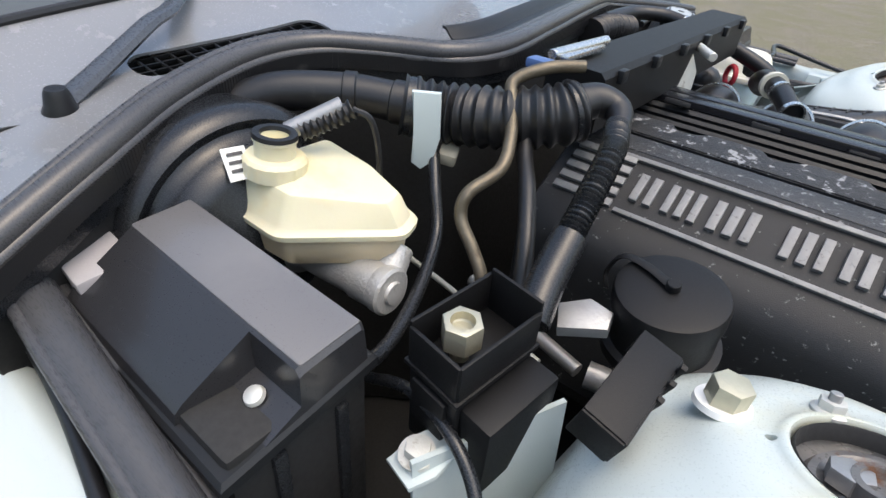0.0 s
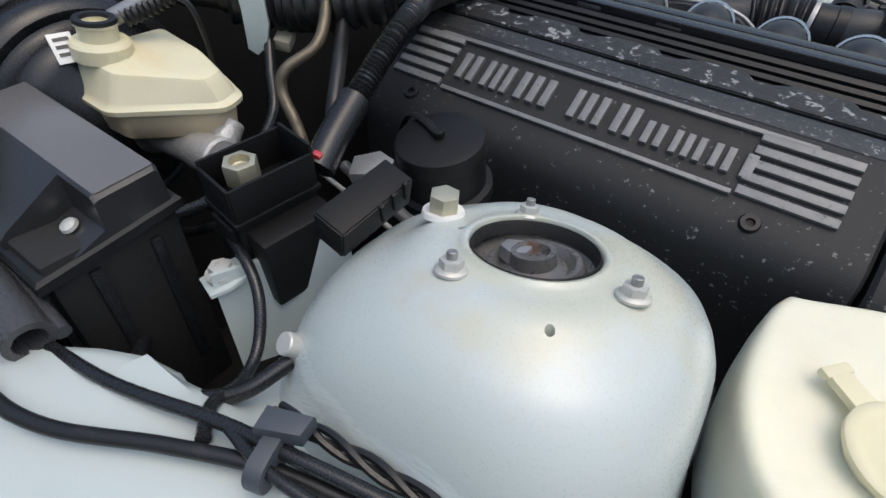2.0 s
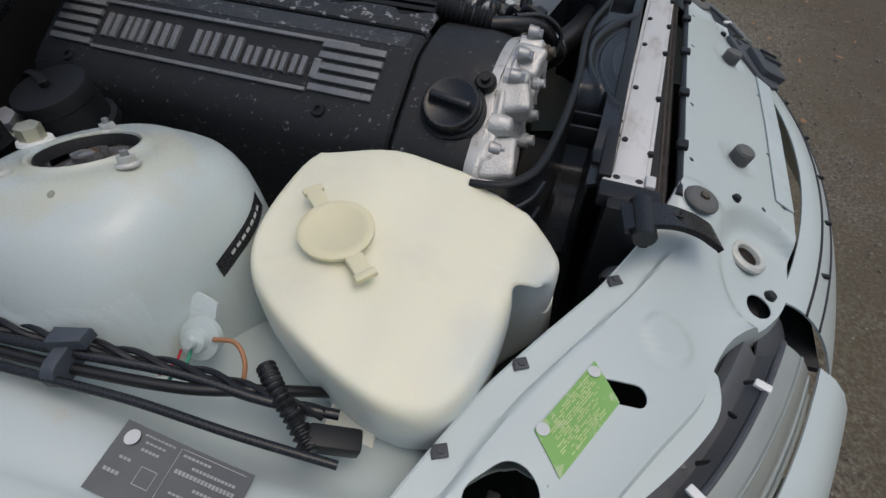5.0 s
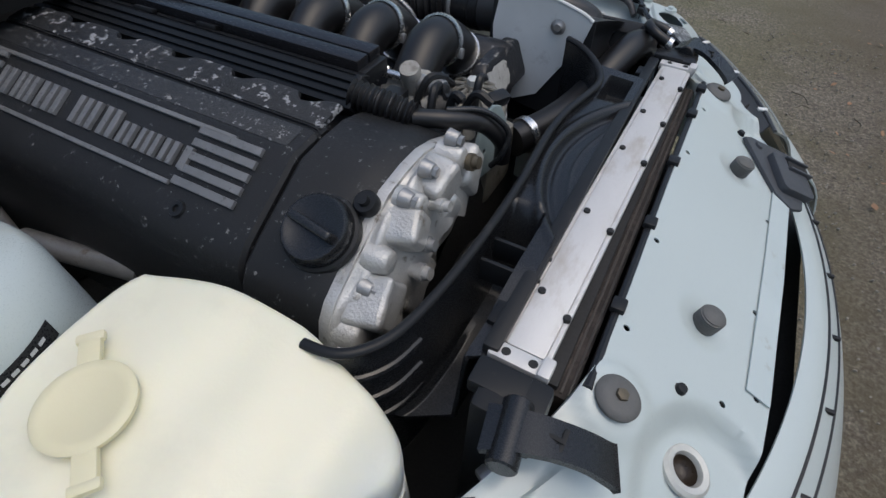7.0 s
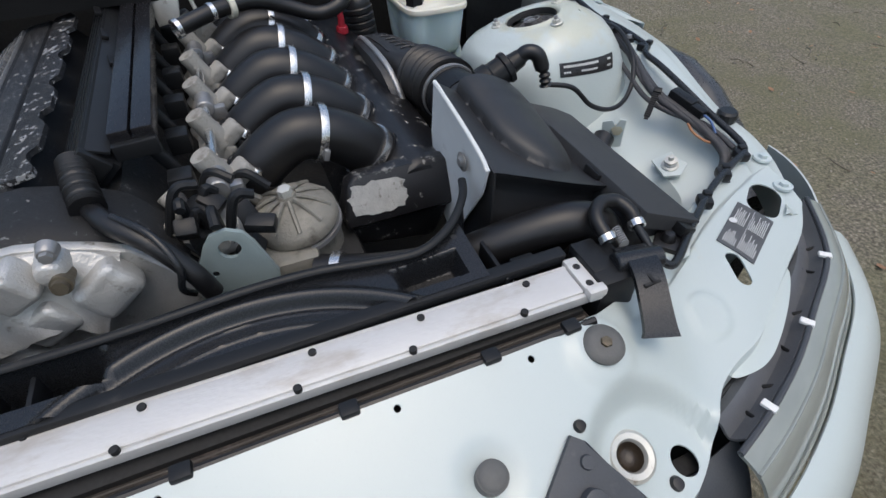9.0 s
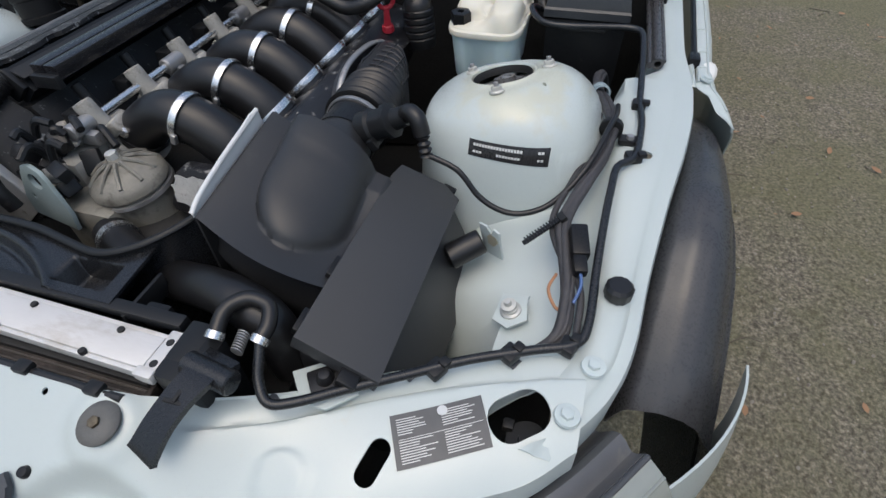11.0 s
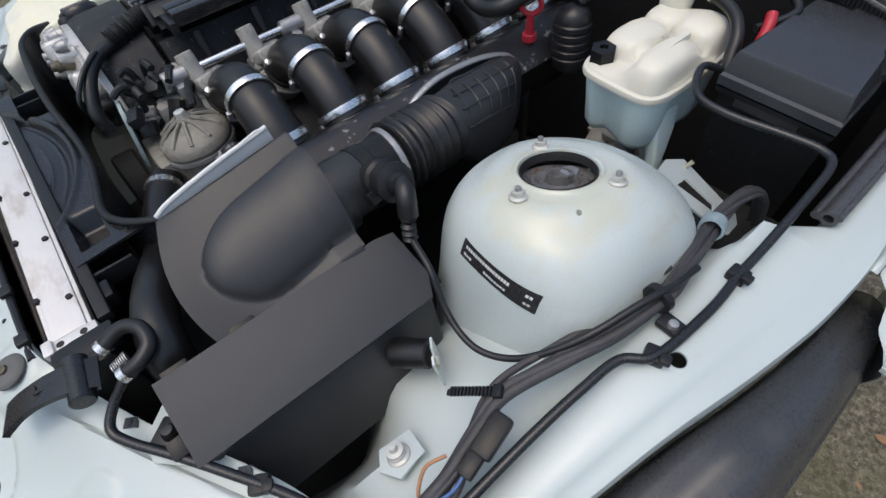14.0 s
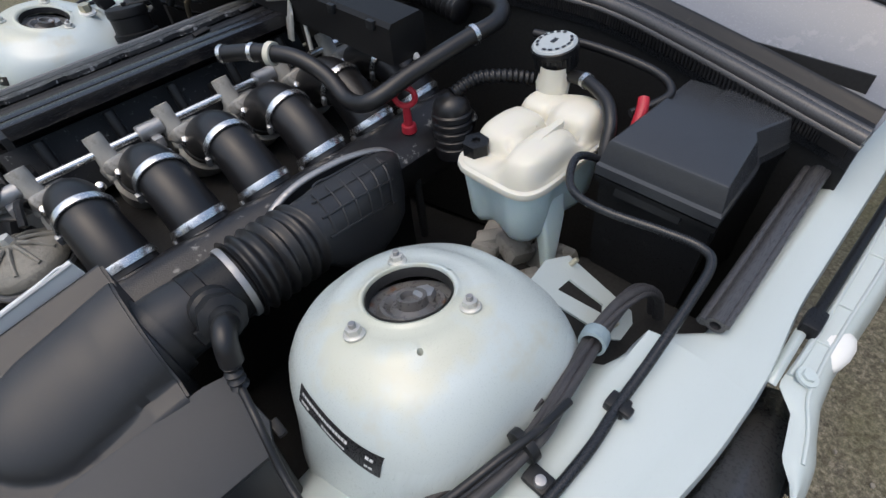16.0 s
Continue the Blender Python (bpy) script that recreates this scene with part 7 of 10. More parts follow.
    lathe(bm, [(0, 0.006), (0.036, 0.006), (0.0415, 0.004), (0.043, 0.0), (0.043, -0.012), (0.041, -0.014), (0.041, -0.045), (0.047, -0.047), (0.047, -0.058), (0.03, -0.06), (0.03, -0.12), (0, -0.12)], m, 48)
    part("drum", bm, DEEP, c)
    bm = bmesh.new()
    tube(bm, [m @ Vector(p) for p in ((0.0, 0.0, 0.0085), (-0.025, 0.012, 0.0088), (-0.046, 0.016, 0.006), (-0.055, 0.010, -0.01), (-0.05, 0.0, -0.02))], 0.005, 6, 8, flat=(1.0, 0.35))
    rod(bm, m @ Vector((0, 0, 0.006)), m @ Vector((0, 0, 0.013)), 0.0055, seg=12)
    part("strap", bm, DEEP, c, "rubber strap to the lid")
    h = thing("tower_bolt", "weathered brass hex fitting on a small bracket", "fitting", (0.264, -0.567, 0.84))
    bm = bmesh.new()
    up = Vector((0, 0.05, 1)).normalized()
    hexnut(bm, Vector((0.265, -0.561, 0.845)), up, 0.0125, 0.016)
    part("hex_head", bm, BRASS, h)
    bm = bmesh.new()
    lathe(bm, [(0, 0.004), (0.0165, 0.004), (0.0175, 0), (0, 0)], pose(0.265, -0.561, 0.841, -10, -8, 0), 28)
    part("washer", bm, WHITE, h, "pale paint-splashed washer")


relay_box()


def right_hoses():
    def hose(name, pts, r, mat, label, cat, rib=None, n=8, seg=12, bore=0.0):
        bm = bmesh.new()
        tube(bm, pts, r, n, seg, rib=rib, bore=bore)
        return solid(name, bm, mat, label, cat, sharp=60)
    duct = thing("air_duct_hose", "smooth thick black hose along the firewall", "hose", (-0.16, -0.51, 0.90))
    pts = [(-0.225, -0.565, 0.895), (-0.195, -0.53, 0.908), (-0.145, -0.485, 0.910), (-0.095, -0.455, 0.906)]
    bm = bmesh.new()
    tube(bm, pts, 0.020, 10, 20)
    part("hose", bm, RUBBER, duct, sharp=60)
    for p, q in (((-0.150, -0.4895, 0.9100), (-0.139, -0.4805, 0.9100)), ((-0.108, -0.4625, 0.907), (-0.094, -0.4545, 0.906))):
        bm = bmesh.new()
        rod(bm, p, q, 0.0222, seg=24, bev=0.0015)
        part("cuff", bm, RUBBER_PIPE, duct, "raised rubber cuff on the hose")
    bel = thing("bellows_hose", "corrugated black bellows hose between firewall and engine", "hose", (-0.02, -0.41, 0.90))
    bm = bmesh.new()
    tube(bm, [(-0.098, -0.458, 0.905), (-0.06, -0.428, 0.900), (-0.01, -0.412, 0.906), (0.035, -0.385, 0.915), (0.052, -0.365, 0.922)], 0.0265, 8, 28, rib=(0.0125, 0.005))
    part("bellows", bm, RUBBER, bel, sharp=60)
    for p, d in (((-0.0915, -0.4525, 0.904), (0.036, 0.029, -0.004)), ((0.047, -0.371, 0.920), (0.017, 0.020, 0.007))):
        bm = bmesh.new()
        o, d = Vector(p), Vector(d).normalized()
        rod(bm, o - d * 0.006, o + d * 0.006, 0.0295, seg=28, bev=0.0015)
        part("end_cuff", bm, SATIN, bel, "smooth end cuff of the bellows")
    hose("vacuum_hose", [(-0.190, -0.760, 0.835), (-0.186, -0.742, 0.850), (-0.178, -0.722, 0.852), (-0.170, -0.700, 0.846), (-0.165, -0.672, 0.836)], 0.0125, RUBBER, "ribbed black vacuum hose beside the brake servo", "hose", rib=(0.0062, 0.0035), seg=18)
    hose("hose_elbow", [(0.045, -0.372, 0.924), (0.062, -0.350, 0.930), (0.083, -0.348, 0.925), (0.098, -0.375, 0.917), (0.106, -0.400, 0.916), (0.112, -0.425, 0.911)], lambda t: 0.021 - 0.0105 * min(1.0, t * 1.8), RUBBER, "smooth black hose elbow", "hose", seg=16)
    hose("corrugated_conduit", [(0.094, -0.372, 0.918), (0.110, -0.415, 0.915), (0.119, -0.465, 0.895), (0.124, -0.510, 0.868)], 0.0090, SATIN, "black corrugated conduit beside the engine", "conduit", rib=(0.0046, 0.0032), n=14, seg=14)
    hose("conduit_end", [(0.124, -0.505, 0.872), (0.128, -0.540, 0.850), (0.135, -0.570, 0.832)], 0.0150, SATIN, "black taped end of the conduit", "conduit")
    bm = bmesh.new()
    box(bm, (0, 0, 0), (0.009, 0.007, 0.010), pose(0.137, -0.571, 0.846, 10, 20, 15), bev=0.003)
    solid("red_tag", bm, RED, "small red tag on the end of the conduit", "tag")
    bm = bmesh.new()
    slab(bm, [(-0.022, -0.012), (0.016, -0.014), (0.022, 0.002), (0.006, 0.016), (-0.020, 0.012)], 0.012, pose(0.160, -0.522, 0.815, 15, -12, 30), bev=0.003)
    solid("grey_connector", bm, STEEL, "dull silver cable connector beside the canister", "connector")
    hose("steel_rod", [(-0.18, -0.385, 0.66), (-0.05, -0.402, 0.655), (0.10, -0.430, 0.65)], 0.004, ZINC, "thin pale steel rod low beside the engine", "rod")
    hose("grey_tube", [(-0.04, -0.37, 0.66), (0.06, -0.392, 0.655), (0.14, -0.410, 0.65)], 0.009, STEEL, "dull grey tube low beside the engine", "pipe")
    hose("thick_grey_tube", [(0.15, -0.405, 0.648), (0.25, -0.388, 0.65), (0.35, -0.368, 0.652)], 0.016, STEEL, "thick grey tube low beside the engine", "pipe", seg=18)
    hose("brown_pipe", [(0.040, -0.350, 0.958), (0.015, -0.376, 0.955), (-0.006, -0.402, 0.942), (0.006, -0.418, 0.925), (0.022, -0.440, 0.900), (0.030, -0.465, 0.882), (0.020, -0.498, 0.866), (0.022, -0.508, 0.845), (0.045, -0.515, 0.822), (0.062, -0.523, 0.802), (0.066, -0.53, 0.76)], 0.0062, BRONZE, "bent brown metal pipe", "pipe", n=8)
    hose("taped_cable", [(0.020, -0.408, 0.900), (0.035, -0.430, 0.885), (0.060, -0.462, 0.870), (0.085, -0.498, 0.845), (0.100, -0.520, 0.815)], 0.008, RUBBER, "black taped cable beside the engine", "cable")
    hose("earth_cable", [(-0.055, -0.455, 0.865), (-0.035, -0.475, 0.840), (-0.010, -0.500, 0.808), (0.020, -0.56, 0.79), (0.045, -0.625, 0.788), (0.055, -0.675, 0.80)], 0.0062, SATIN, "thin glossy black cable", "cable")
    # clip at the cable's end and the pale hook above
    bm = bmesh.new()
    box(bm, (0, 0, 0), (0.020, 0.024, 0.016), pose(-0.050, -0.437, 0.862, 20, 10, 30), bev=0.004)
    solid("cable_clip", bm, TANK_CAP_OLD, "dirty cream plastic cable clip", "clip")
    bm = bmesh.new()
    poly = [(-0.016, 0.035), (0.012, 0.035), (0.014, -0.01), (0.008, -0.035), (-0.004, -0.045), (-0.014, -0.038), (-0.013, 0.0)]
    slab(bm, poly, 0.006, frame_axes((-0.061, -0.462, 0.895), (0.75, 0.55, 0), (0.0, 0.0, 1)), bev=0.002)
    solid("steel_hook", bm, PAINT_DIRTY, "pale grey steel bracket hanging beside the bellows", "bracket")
    # black loop of cable from the fuse box round to the wing
    hose("looped_cable", [(-0.02, -0.64, 0.72), (0.020, -0.638, 0.742), (0.085, -0.648, 0.788), (0.135, -0.662, 0.796), (0.168, -0.676, 0.780), (0.190, -0.700, 0.756), (0.205, -0.728, 0.755), (0.225, -0.760, 0.785), (0.250, -0.780, 0.800)], 0.0048, SATIN, "black cable looping beside the bracket", "cable", n=10)
    hose("lower_hose", [(0.060, -0.735, 0.70), (0.12, -0.765, 0.735), (0.19, -0.765, 0.768), (0.225, -0.742, 0.775), (0.240, -0.705, 0.785)], 0.0062, SATIN, "thick black hose to the tower stud", "hose")
    # stud with sealer on the apron
    st = thing("earth_stud", "pale earth stud on a sealed steel pad", "stud", (0.243, -0.693, 0.78), "earth studs")
    bm = bmesh.new()
    rod(bm, (0.243, -0.690, 0.785), (0.236, -0.706, 0.803), 0.0085, seg=14)
    hexnut(bm, (0.242, -0.693, 0.789), (-0.3, -0.6, 0.7), 0.012, 0.008)
    part("stud", bm, ZINC, st)
    bm = bmesh.new()
    slab(bm, [(-0.02, -0.026), (0.012, -0.03), (0.024, 0.0), (0.02, 0.03), (-0.008, 0.034), (-0.022, 0.01)], 0.004, frame_axes((0.256, -0.680, 0.784), (0.85, -0.35, 0.1), (0.45, 0.5, 0.62)) @ Matrix.Diagonal((0.8, 0.8, 1, 1)), bev=0.0015)
    part("pad", bm, SEALER, st)
    # four strands along the wing, with ties
    main = [(-0.20, -0.802, 0.80), (-0.072, -0.812, 0.795), (0.038, -0.829, 0.795), (0.111, -0.840, 0.797), (0.168, -0.830, 0.797), (0.235, -0.795, 0.798), (0.294, -0.768, 0.797), (0.36, -0.751, 0.795), (0.45, -0.737, 0.785), (0.54, -0.716, 0.770), (0.60, -0.688, 0.755), (0.645, -0.655, 0.72)]
    hose("wing_cable", main, 0.0050, RUBBER, "thick black cable along the wing", "cable")
    hose("wing_cable", [(0.086, -0.800, 0.782), (0.164, -0.790, 0.790), (0.247, -0.768, 0.800), (0.30, -0.758, 0.806), (0.37, -0.742, 0.802), (0.45, -0.727, 0.792), (0.53, -0.708, 0.775), (0.60, -0.70, 0.76), (0.66, -0.685, 0.745)], 0.0046, SATIN, "glossy black cable along the wing", "cable")
    hose("wing_cable", [(0.250, -0.766, 0.800), (0.30, -0.772, 0.808), (0.36, -0.764, 0.803), (0.45, -0.752, 0.793), (0.52, -0.742, 0.782), (0.60, -0.735, 0.768), (0.68, -0.725, 0.752)], 0.0038, SATIN, "thin black cable along the wing", "cable")
    tw = thing("twisted_wires", "black taped wires twisted together along the wing", "wires", (0.45, -0.72, 0.79))
    for k in range(3):
        bm = bmesh.new()
        pts = []
        for i in range(30):
            t = i / 29
            x = 0.27 + 0.38 * t
            y = curve1([(0.27, -0.742), (0.36, -0.730), (0.45, -0.718), (0.55, -0.70), (0.65, -0.69)], x)
            a = 2 * math.pi * (i / 7 + k / 3)
            pts.append((x, y + 0.004 * math.cos(a), curve1([(0.27, 0.802), (0.45, 0.794), (0.65, 0.748)], x) + 0.004 * math.sin(a)))
        tube(bm, pts, 0.0026, 2, 6)
        part("strand", bm, RUBBER, tw)
    for p, rz in (((0.291, -0.764, 0.803), 18), ((0.449, -0.735, 0.790), 14)):
        t = thing("cable_tie", "dark grey cable tie with a wedge-shaped head", "cable tie", p, "wing cable ties")
        bm = bmesh.new()
        slab(bm, rrect(0.040, 0.026, 0.011, 4), 0.011, pose(*p, 0, 0, rz) @ frame_axes((-0.0055, 0, 0), (0, 1, 0), (0, 0, 1)), bev=0.002)
        part("band", bm, TIE, t)
        bm = bmesh.new()
        slab(bm, [(-0.014, -0.006), (0.014, -0.002), (0.016, 0.012), (-0.014, 0.010)], 0.012, pose(p[0], p[1] + 0.010, p[2] + 0.008, 0, 0, rz), bev=0.003)
        part("head", bm, TIE, t)
    # connectors and coloured wires by the tank's foot
    bm = bmesh.new()
    box(bm, (0, 0, 0), (0.045, 0.020, 0.018), pose(0.665, -0.705, 0.742, 0, 20, 20), bev=0.004)
    solid("wire_connector", bm, BLACK_MATT, "black multi-pin connector under the tank", "connector")
    hose("split_conduit", [(0.585, -0.672, 0.758), (0.605, -0.688, 0.760), (0.632, -0.705, 0.755), (0.655, -0.722, 0.748)], 0.006, RUBBER, "short corrugated black conduit", "conduit", rib=(0.006, 0.003))
    hose("orange_wire", [(0.527, -0.665, 0.762), (0.548, -0.662, 0.763), (0.562, -0.672, 0.754), (0.568, -0.690, 0.742)], 0.0022, COPPER, "thin orange wire from the earth lug", "wire")
    hose("green_wire", [(0.515, -0.712, 0.760), (0.520, -0.695, 0.762), (0.512, -0.680, 0.756)], 0.0016, GREENWIRE, "thin green wire below the cables", "wire")
    hose("red_wire", [(0.505, -0.71, 0.760), (0.507, -0.693, 0.757), (0.500, -0.68, 0.752)], 0.0014, RED, "thin red wire below the cables", "wire")
    lug = thing("earth_lug", "earth lug on a chipped painted pad", "stud", (0.512, -0.664, 0.755), "earth studs")
    bm = bmesh.new()
    lathe(bm, [(0, 0.022), (0.005, 0.022), (0.006, 0.016), (0.011, 0.014), (0.012, 0.008), (0.020, 0.006), (0.021, 0), (0, 0)], frame_axes((0.510, -0.662, 0.752), (1, 0, -0.1), (0, 0.65, 0.75)), 28)
    part("stud", bm, PAINT, lug)
    bm = bmesh.new()
    slab(bm, [(-0.022, -0.03), (0.014, -0.034), (0.022, -0.012), (0.017, 0.03), (-0.008, 0.036), (-0.023, 0.02)], 0.004, frame_axes((0.500, -0.652, 0.755), (1, 0.05, -0.08), (0, 0.66, 0.74)) @ Matrix.Diagonal((0.85, 0.85, 1, 1)), bev=0.0012)
    part("pad", bm, SEALER, lug)


TIE = material("dark_blue_grey_plastic", (0.055, 0.065, 0.08), 0.5, 0.0, 0.2, 25, 0.1, 500)
TANK_CAP_OLD = material("dirty_cream_plastic", (0.42, 0.38, 0.29), 0.5, 0.0, 0.25, 30, 0.1, 500)
right_hoses()


def side_seals():
    for s in (1, -1):
        seal = thing("side_seal", "thick black rubber side seal with a hollow cut end", "rubber seal", (0.1, s * 0.806, 0.797), "bonnet side seals")
        bm = bmesh.new()
        line = [(0.098, -0.806, 0.797), (0.03, -0.802, 0.805), (-0.08, -0.797, 0.822), (-0.2, -0.790, 0.842), (-0.33, -0.785, 0.86)] if s < 0 else [(0.126, 0.812, 0.797), (0.03, 0.810, 0.801), (-0.10, 0.806, 0.806), (-0.25, 0.803, 0.812), (-0.42, 0.800, 0.818)]
        if s < 0:
            tube(bm, line, 0.0165, 10, 20, bore=0.011)
            part("tube", bm, SEAL, seal, sharp=60)
            bm = bmesh.new()
            tube(bm, [(x, y + 0.018, z - 0.008) for x, y, z in line], 0.006, 10, 8)
            part("bead", bm, SEAL, seal, sharp=60)
            bm = bmesh.new()
            tube(bm, [(x, y - 0.012, z + 0.009) for x, y, z in line], 0.005, 10, 8)
        else:
            tube(bm, line, 0.0105, 10, 16, bore=0.006)
            part("tube", bm, SEAL, seal, sharp=60)
            bm = bmesh.new()
            tube(bm, [(x, y - 0.013, z - 0.004) for x, y, z in line], 0.006, 10, 8)
            part("bead", bm, SEAL, seal, sharp=60)
            bm = bmesh.new()
            tube(bm, [(x, y + 0.009, z + 0.006) for x, y, z in line], 0.004, 10, 8)
        part("bead", bm, SEAL, seal, sharp=60)


side_seals()


def right_labels():
    g = thing("green_label", "faded green service label on the front panel", "label", (0.857, -0.592, slam_z(0.857, -0.592)))
    bm = bmesh.new()

    def surf(u, v, lift):
        p = Vector((0.819, -0.635, 0)) + Vector((0.029, -0.030, 0)) * u + Vector((0.040, 0.086, 0)) * v
        return (p.x, p.y, slam_z(p.x, p.y) + lift)
    sheet(bm, lambda u, v: surf(u, v, 0.0016), steps(0, 1, 8), steps(0, 1, 10), 0.0008)
    part("film", bm, GREEN, g)
    bm = bmesh.new()
    rng = random.Random(6)
    for k in range(16):
        u, v = 0.10 + 0.052 * k, 0.10 + 0.25 * abs(noise.noise((k * 0.4, 0, 1)))
        while v < 0.80:
            w = rng.uniform(0.03, 0.12)
            if rng.random() < 0.72:
                sheet(bm, lambda a, b: surf(u + 0.024 * b, v + w * a, 0.0026), [0, 0.5, 1], [0, 1])
            v += w + rng.uniform(0.008, 0.03)
    part("print", bm, PRINT_GREEN, g, "worn lines of print")
    for u, v in ((0.12, 0.08), (0.15, 0.92)):
        bm = bmesh.new()
        lathe(bm, [(0, 0.0008), (0.006, 0.0006), (0.006, 0)], pose(*surf(u, v, 0.0024)), 20)
        part("emblem_dot", bm, PRINT, g, "pale round emblem")
    t = thing("type_plate", "dark grey plate with pale print on the wing", "label", (0.57, -0.775, wing_z(0.57)))
    bm = bmesh.new()
    f = lambda u, v, lift: (0.516 + 0.108 * u + 0.004 * v, -0.752 - 0.052 * v, wing_z(0.516 + 0.108 * u) + lift - 0.0005)
    sheet(bm, lambda u, v: f(u, v, 0.003), steps(0, 1, 6), steps(0, 1, 3), 0.001)
    part("plate", bm, PLATE, t)
    bm = bmesh.new()
    for u, v, w, h in ((0.17, 0.08, 0.24, 0.03), (0.20, 0.17, 0.16, 0.03), (0.20, 0.27, 0.14, 0.04), (0.10, 0.46, 0.09, 0.04), (0.05, 0.66, 0.12, 0.05),
                       (0.445, 0.06, 0.005, 0.86), (0.455, 0.06, 0.50, 0.012), (0.48, 0.12, 0.22, 0.035), (0.58, 0.23, 0.34, 0.04), (0.48, 0.33, 0.46, 0.06), (0.66, 0.48, 0.26, 0.04), (0.52, 0.62, 0.30, 0.03), (0.52, 0.74, 0.36, 0.03),
                       (0.27, 0.48, 0.12, 0.012), (0.27, 0.72, 0.12, 0.012), (0.27, 0.48, 0.005, 0.25), (0.385, 0.48, 0.005, 0.25)):
        n = max(1, int(w / 0.028)) if h > 0.02 and w > 0.02 else 1
        for k in range(n):
            sheet(bm, lambda a, b: f(u + w * (k + (0.78 if n > 1 else 1.0) * a) / n, v + h * b, 0.0042), [0, 1], [0, 1])
    part("print", bm, PRINT_FAINT, t, "fine worn print and ruled lines")
    bm = bmesh.new()
    p = f(0.1, 0.2, 0.0042)
    lathe(bm, [(0, 0.0006), (0.006, 0.0006), (0.006, 0)], pose(*p), 20)
    part("emblem_dot", bm, PRINT, t, "pale round emblem")


right_labels()


def corner_pipe():
    p = thing("pipe_fitting", "grey pipe with a ribbed black cap beside the washer tank", "pipe", (0.87, -0.40, 0.68))
    bm = bmesh.new()
    tube(bm, [(0.874, -0.395, 0.690), (0.850, -0.440, 0.675), (0.826, -0.490, 0.655), (0.80, -0.53, 0.62)], 0.0085, 6, 12)
    part("pipe", bm, BLACK, p, "dull black pipe")
    d = Vector((0.024, 0.045, 0.015)).normalized()
    o = Vector((0.872, -0.398, 0.690))
    bm = bmesh.new()
    lathe(bm, [(0.012, -0.012), (0.0155, -0.010), (0.0155, 0.010), (0.012, 0.012)], along(o, o + d), 24)
    part("collar", bm, STEEL, p, "pale steel collar")
    bm = bmesh.new()
    lathe(bm, [(0.012, 0.010), (0.021, 0.014), (0.022, 0.030), (0.019, 0.036), (0.0, 0.037)], along(o, o + d), 36, lambda a, i: 1 + (0.05 * math.cos(14 * a) if 1 <= i <= 3 else 0))
    part("cap", bm, BLACK_MATT, p, "ribbed black cap")
    bm = bmesh.new()
    tube(bm, [(0.885, -0.41, 0.70), (0.85, -0.47, 0.70), (0.80, -0.535, 0.69), (0.755, -0.60, 0.68)], 0.005, 6, 10)
    solid("corner_cable", bm, BLACK, "thin black cable beside the washer tank", "cable")


corner_pipe()


# ---- left-hand side: air box, intake elbow, tanks ----
def hose(name, pts, r, mat, label, cat, rib=None, n=8, seg=12, bore=0.0, group=""):
    bm = bmesh.new()
    tube(bm, pts, r, n, seg, rib=rib, bore=bore)
    return solid(name, bm, mat, label, cat, group, sharp=60)


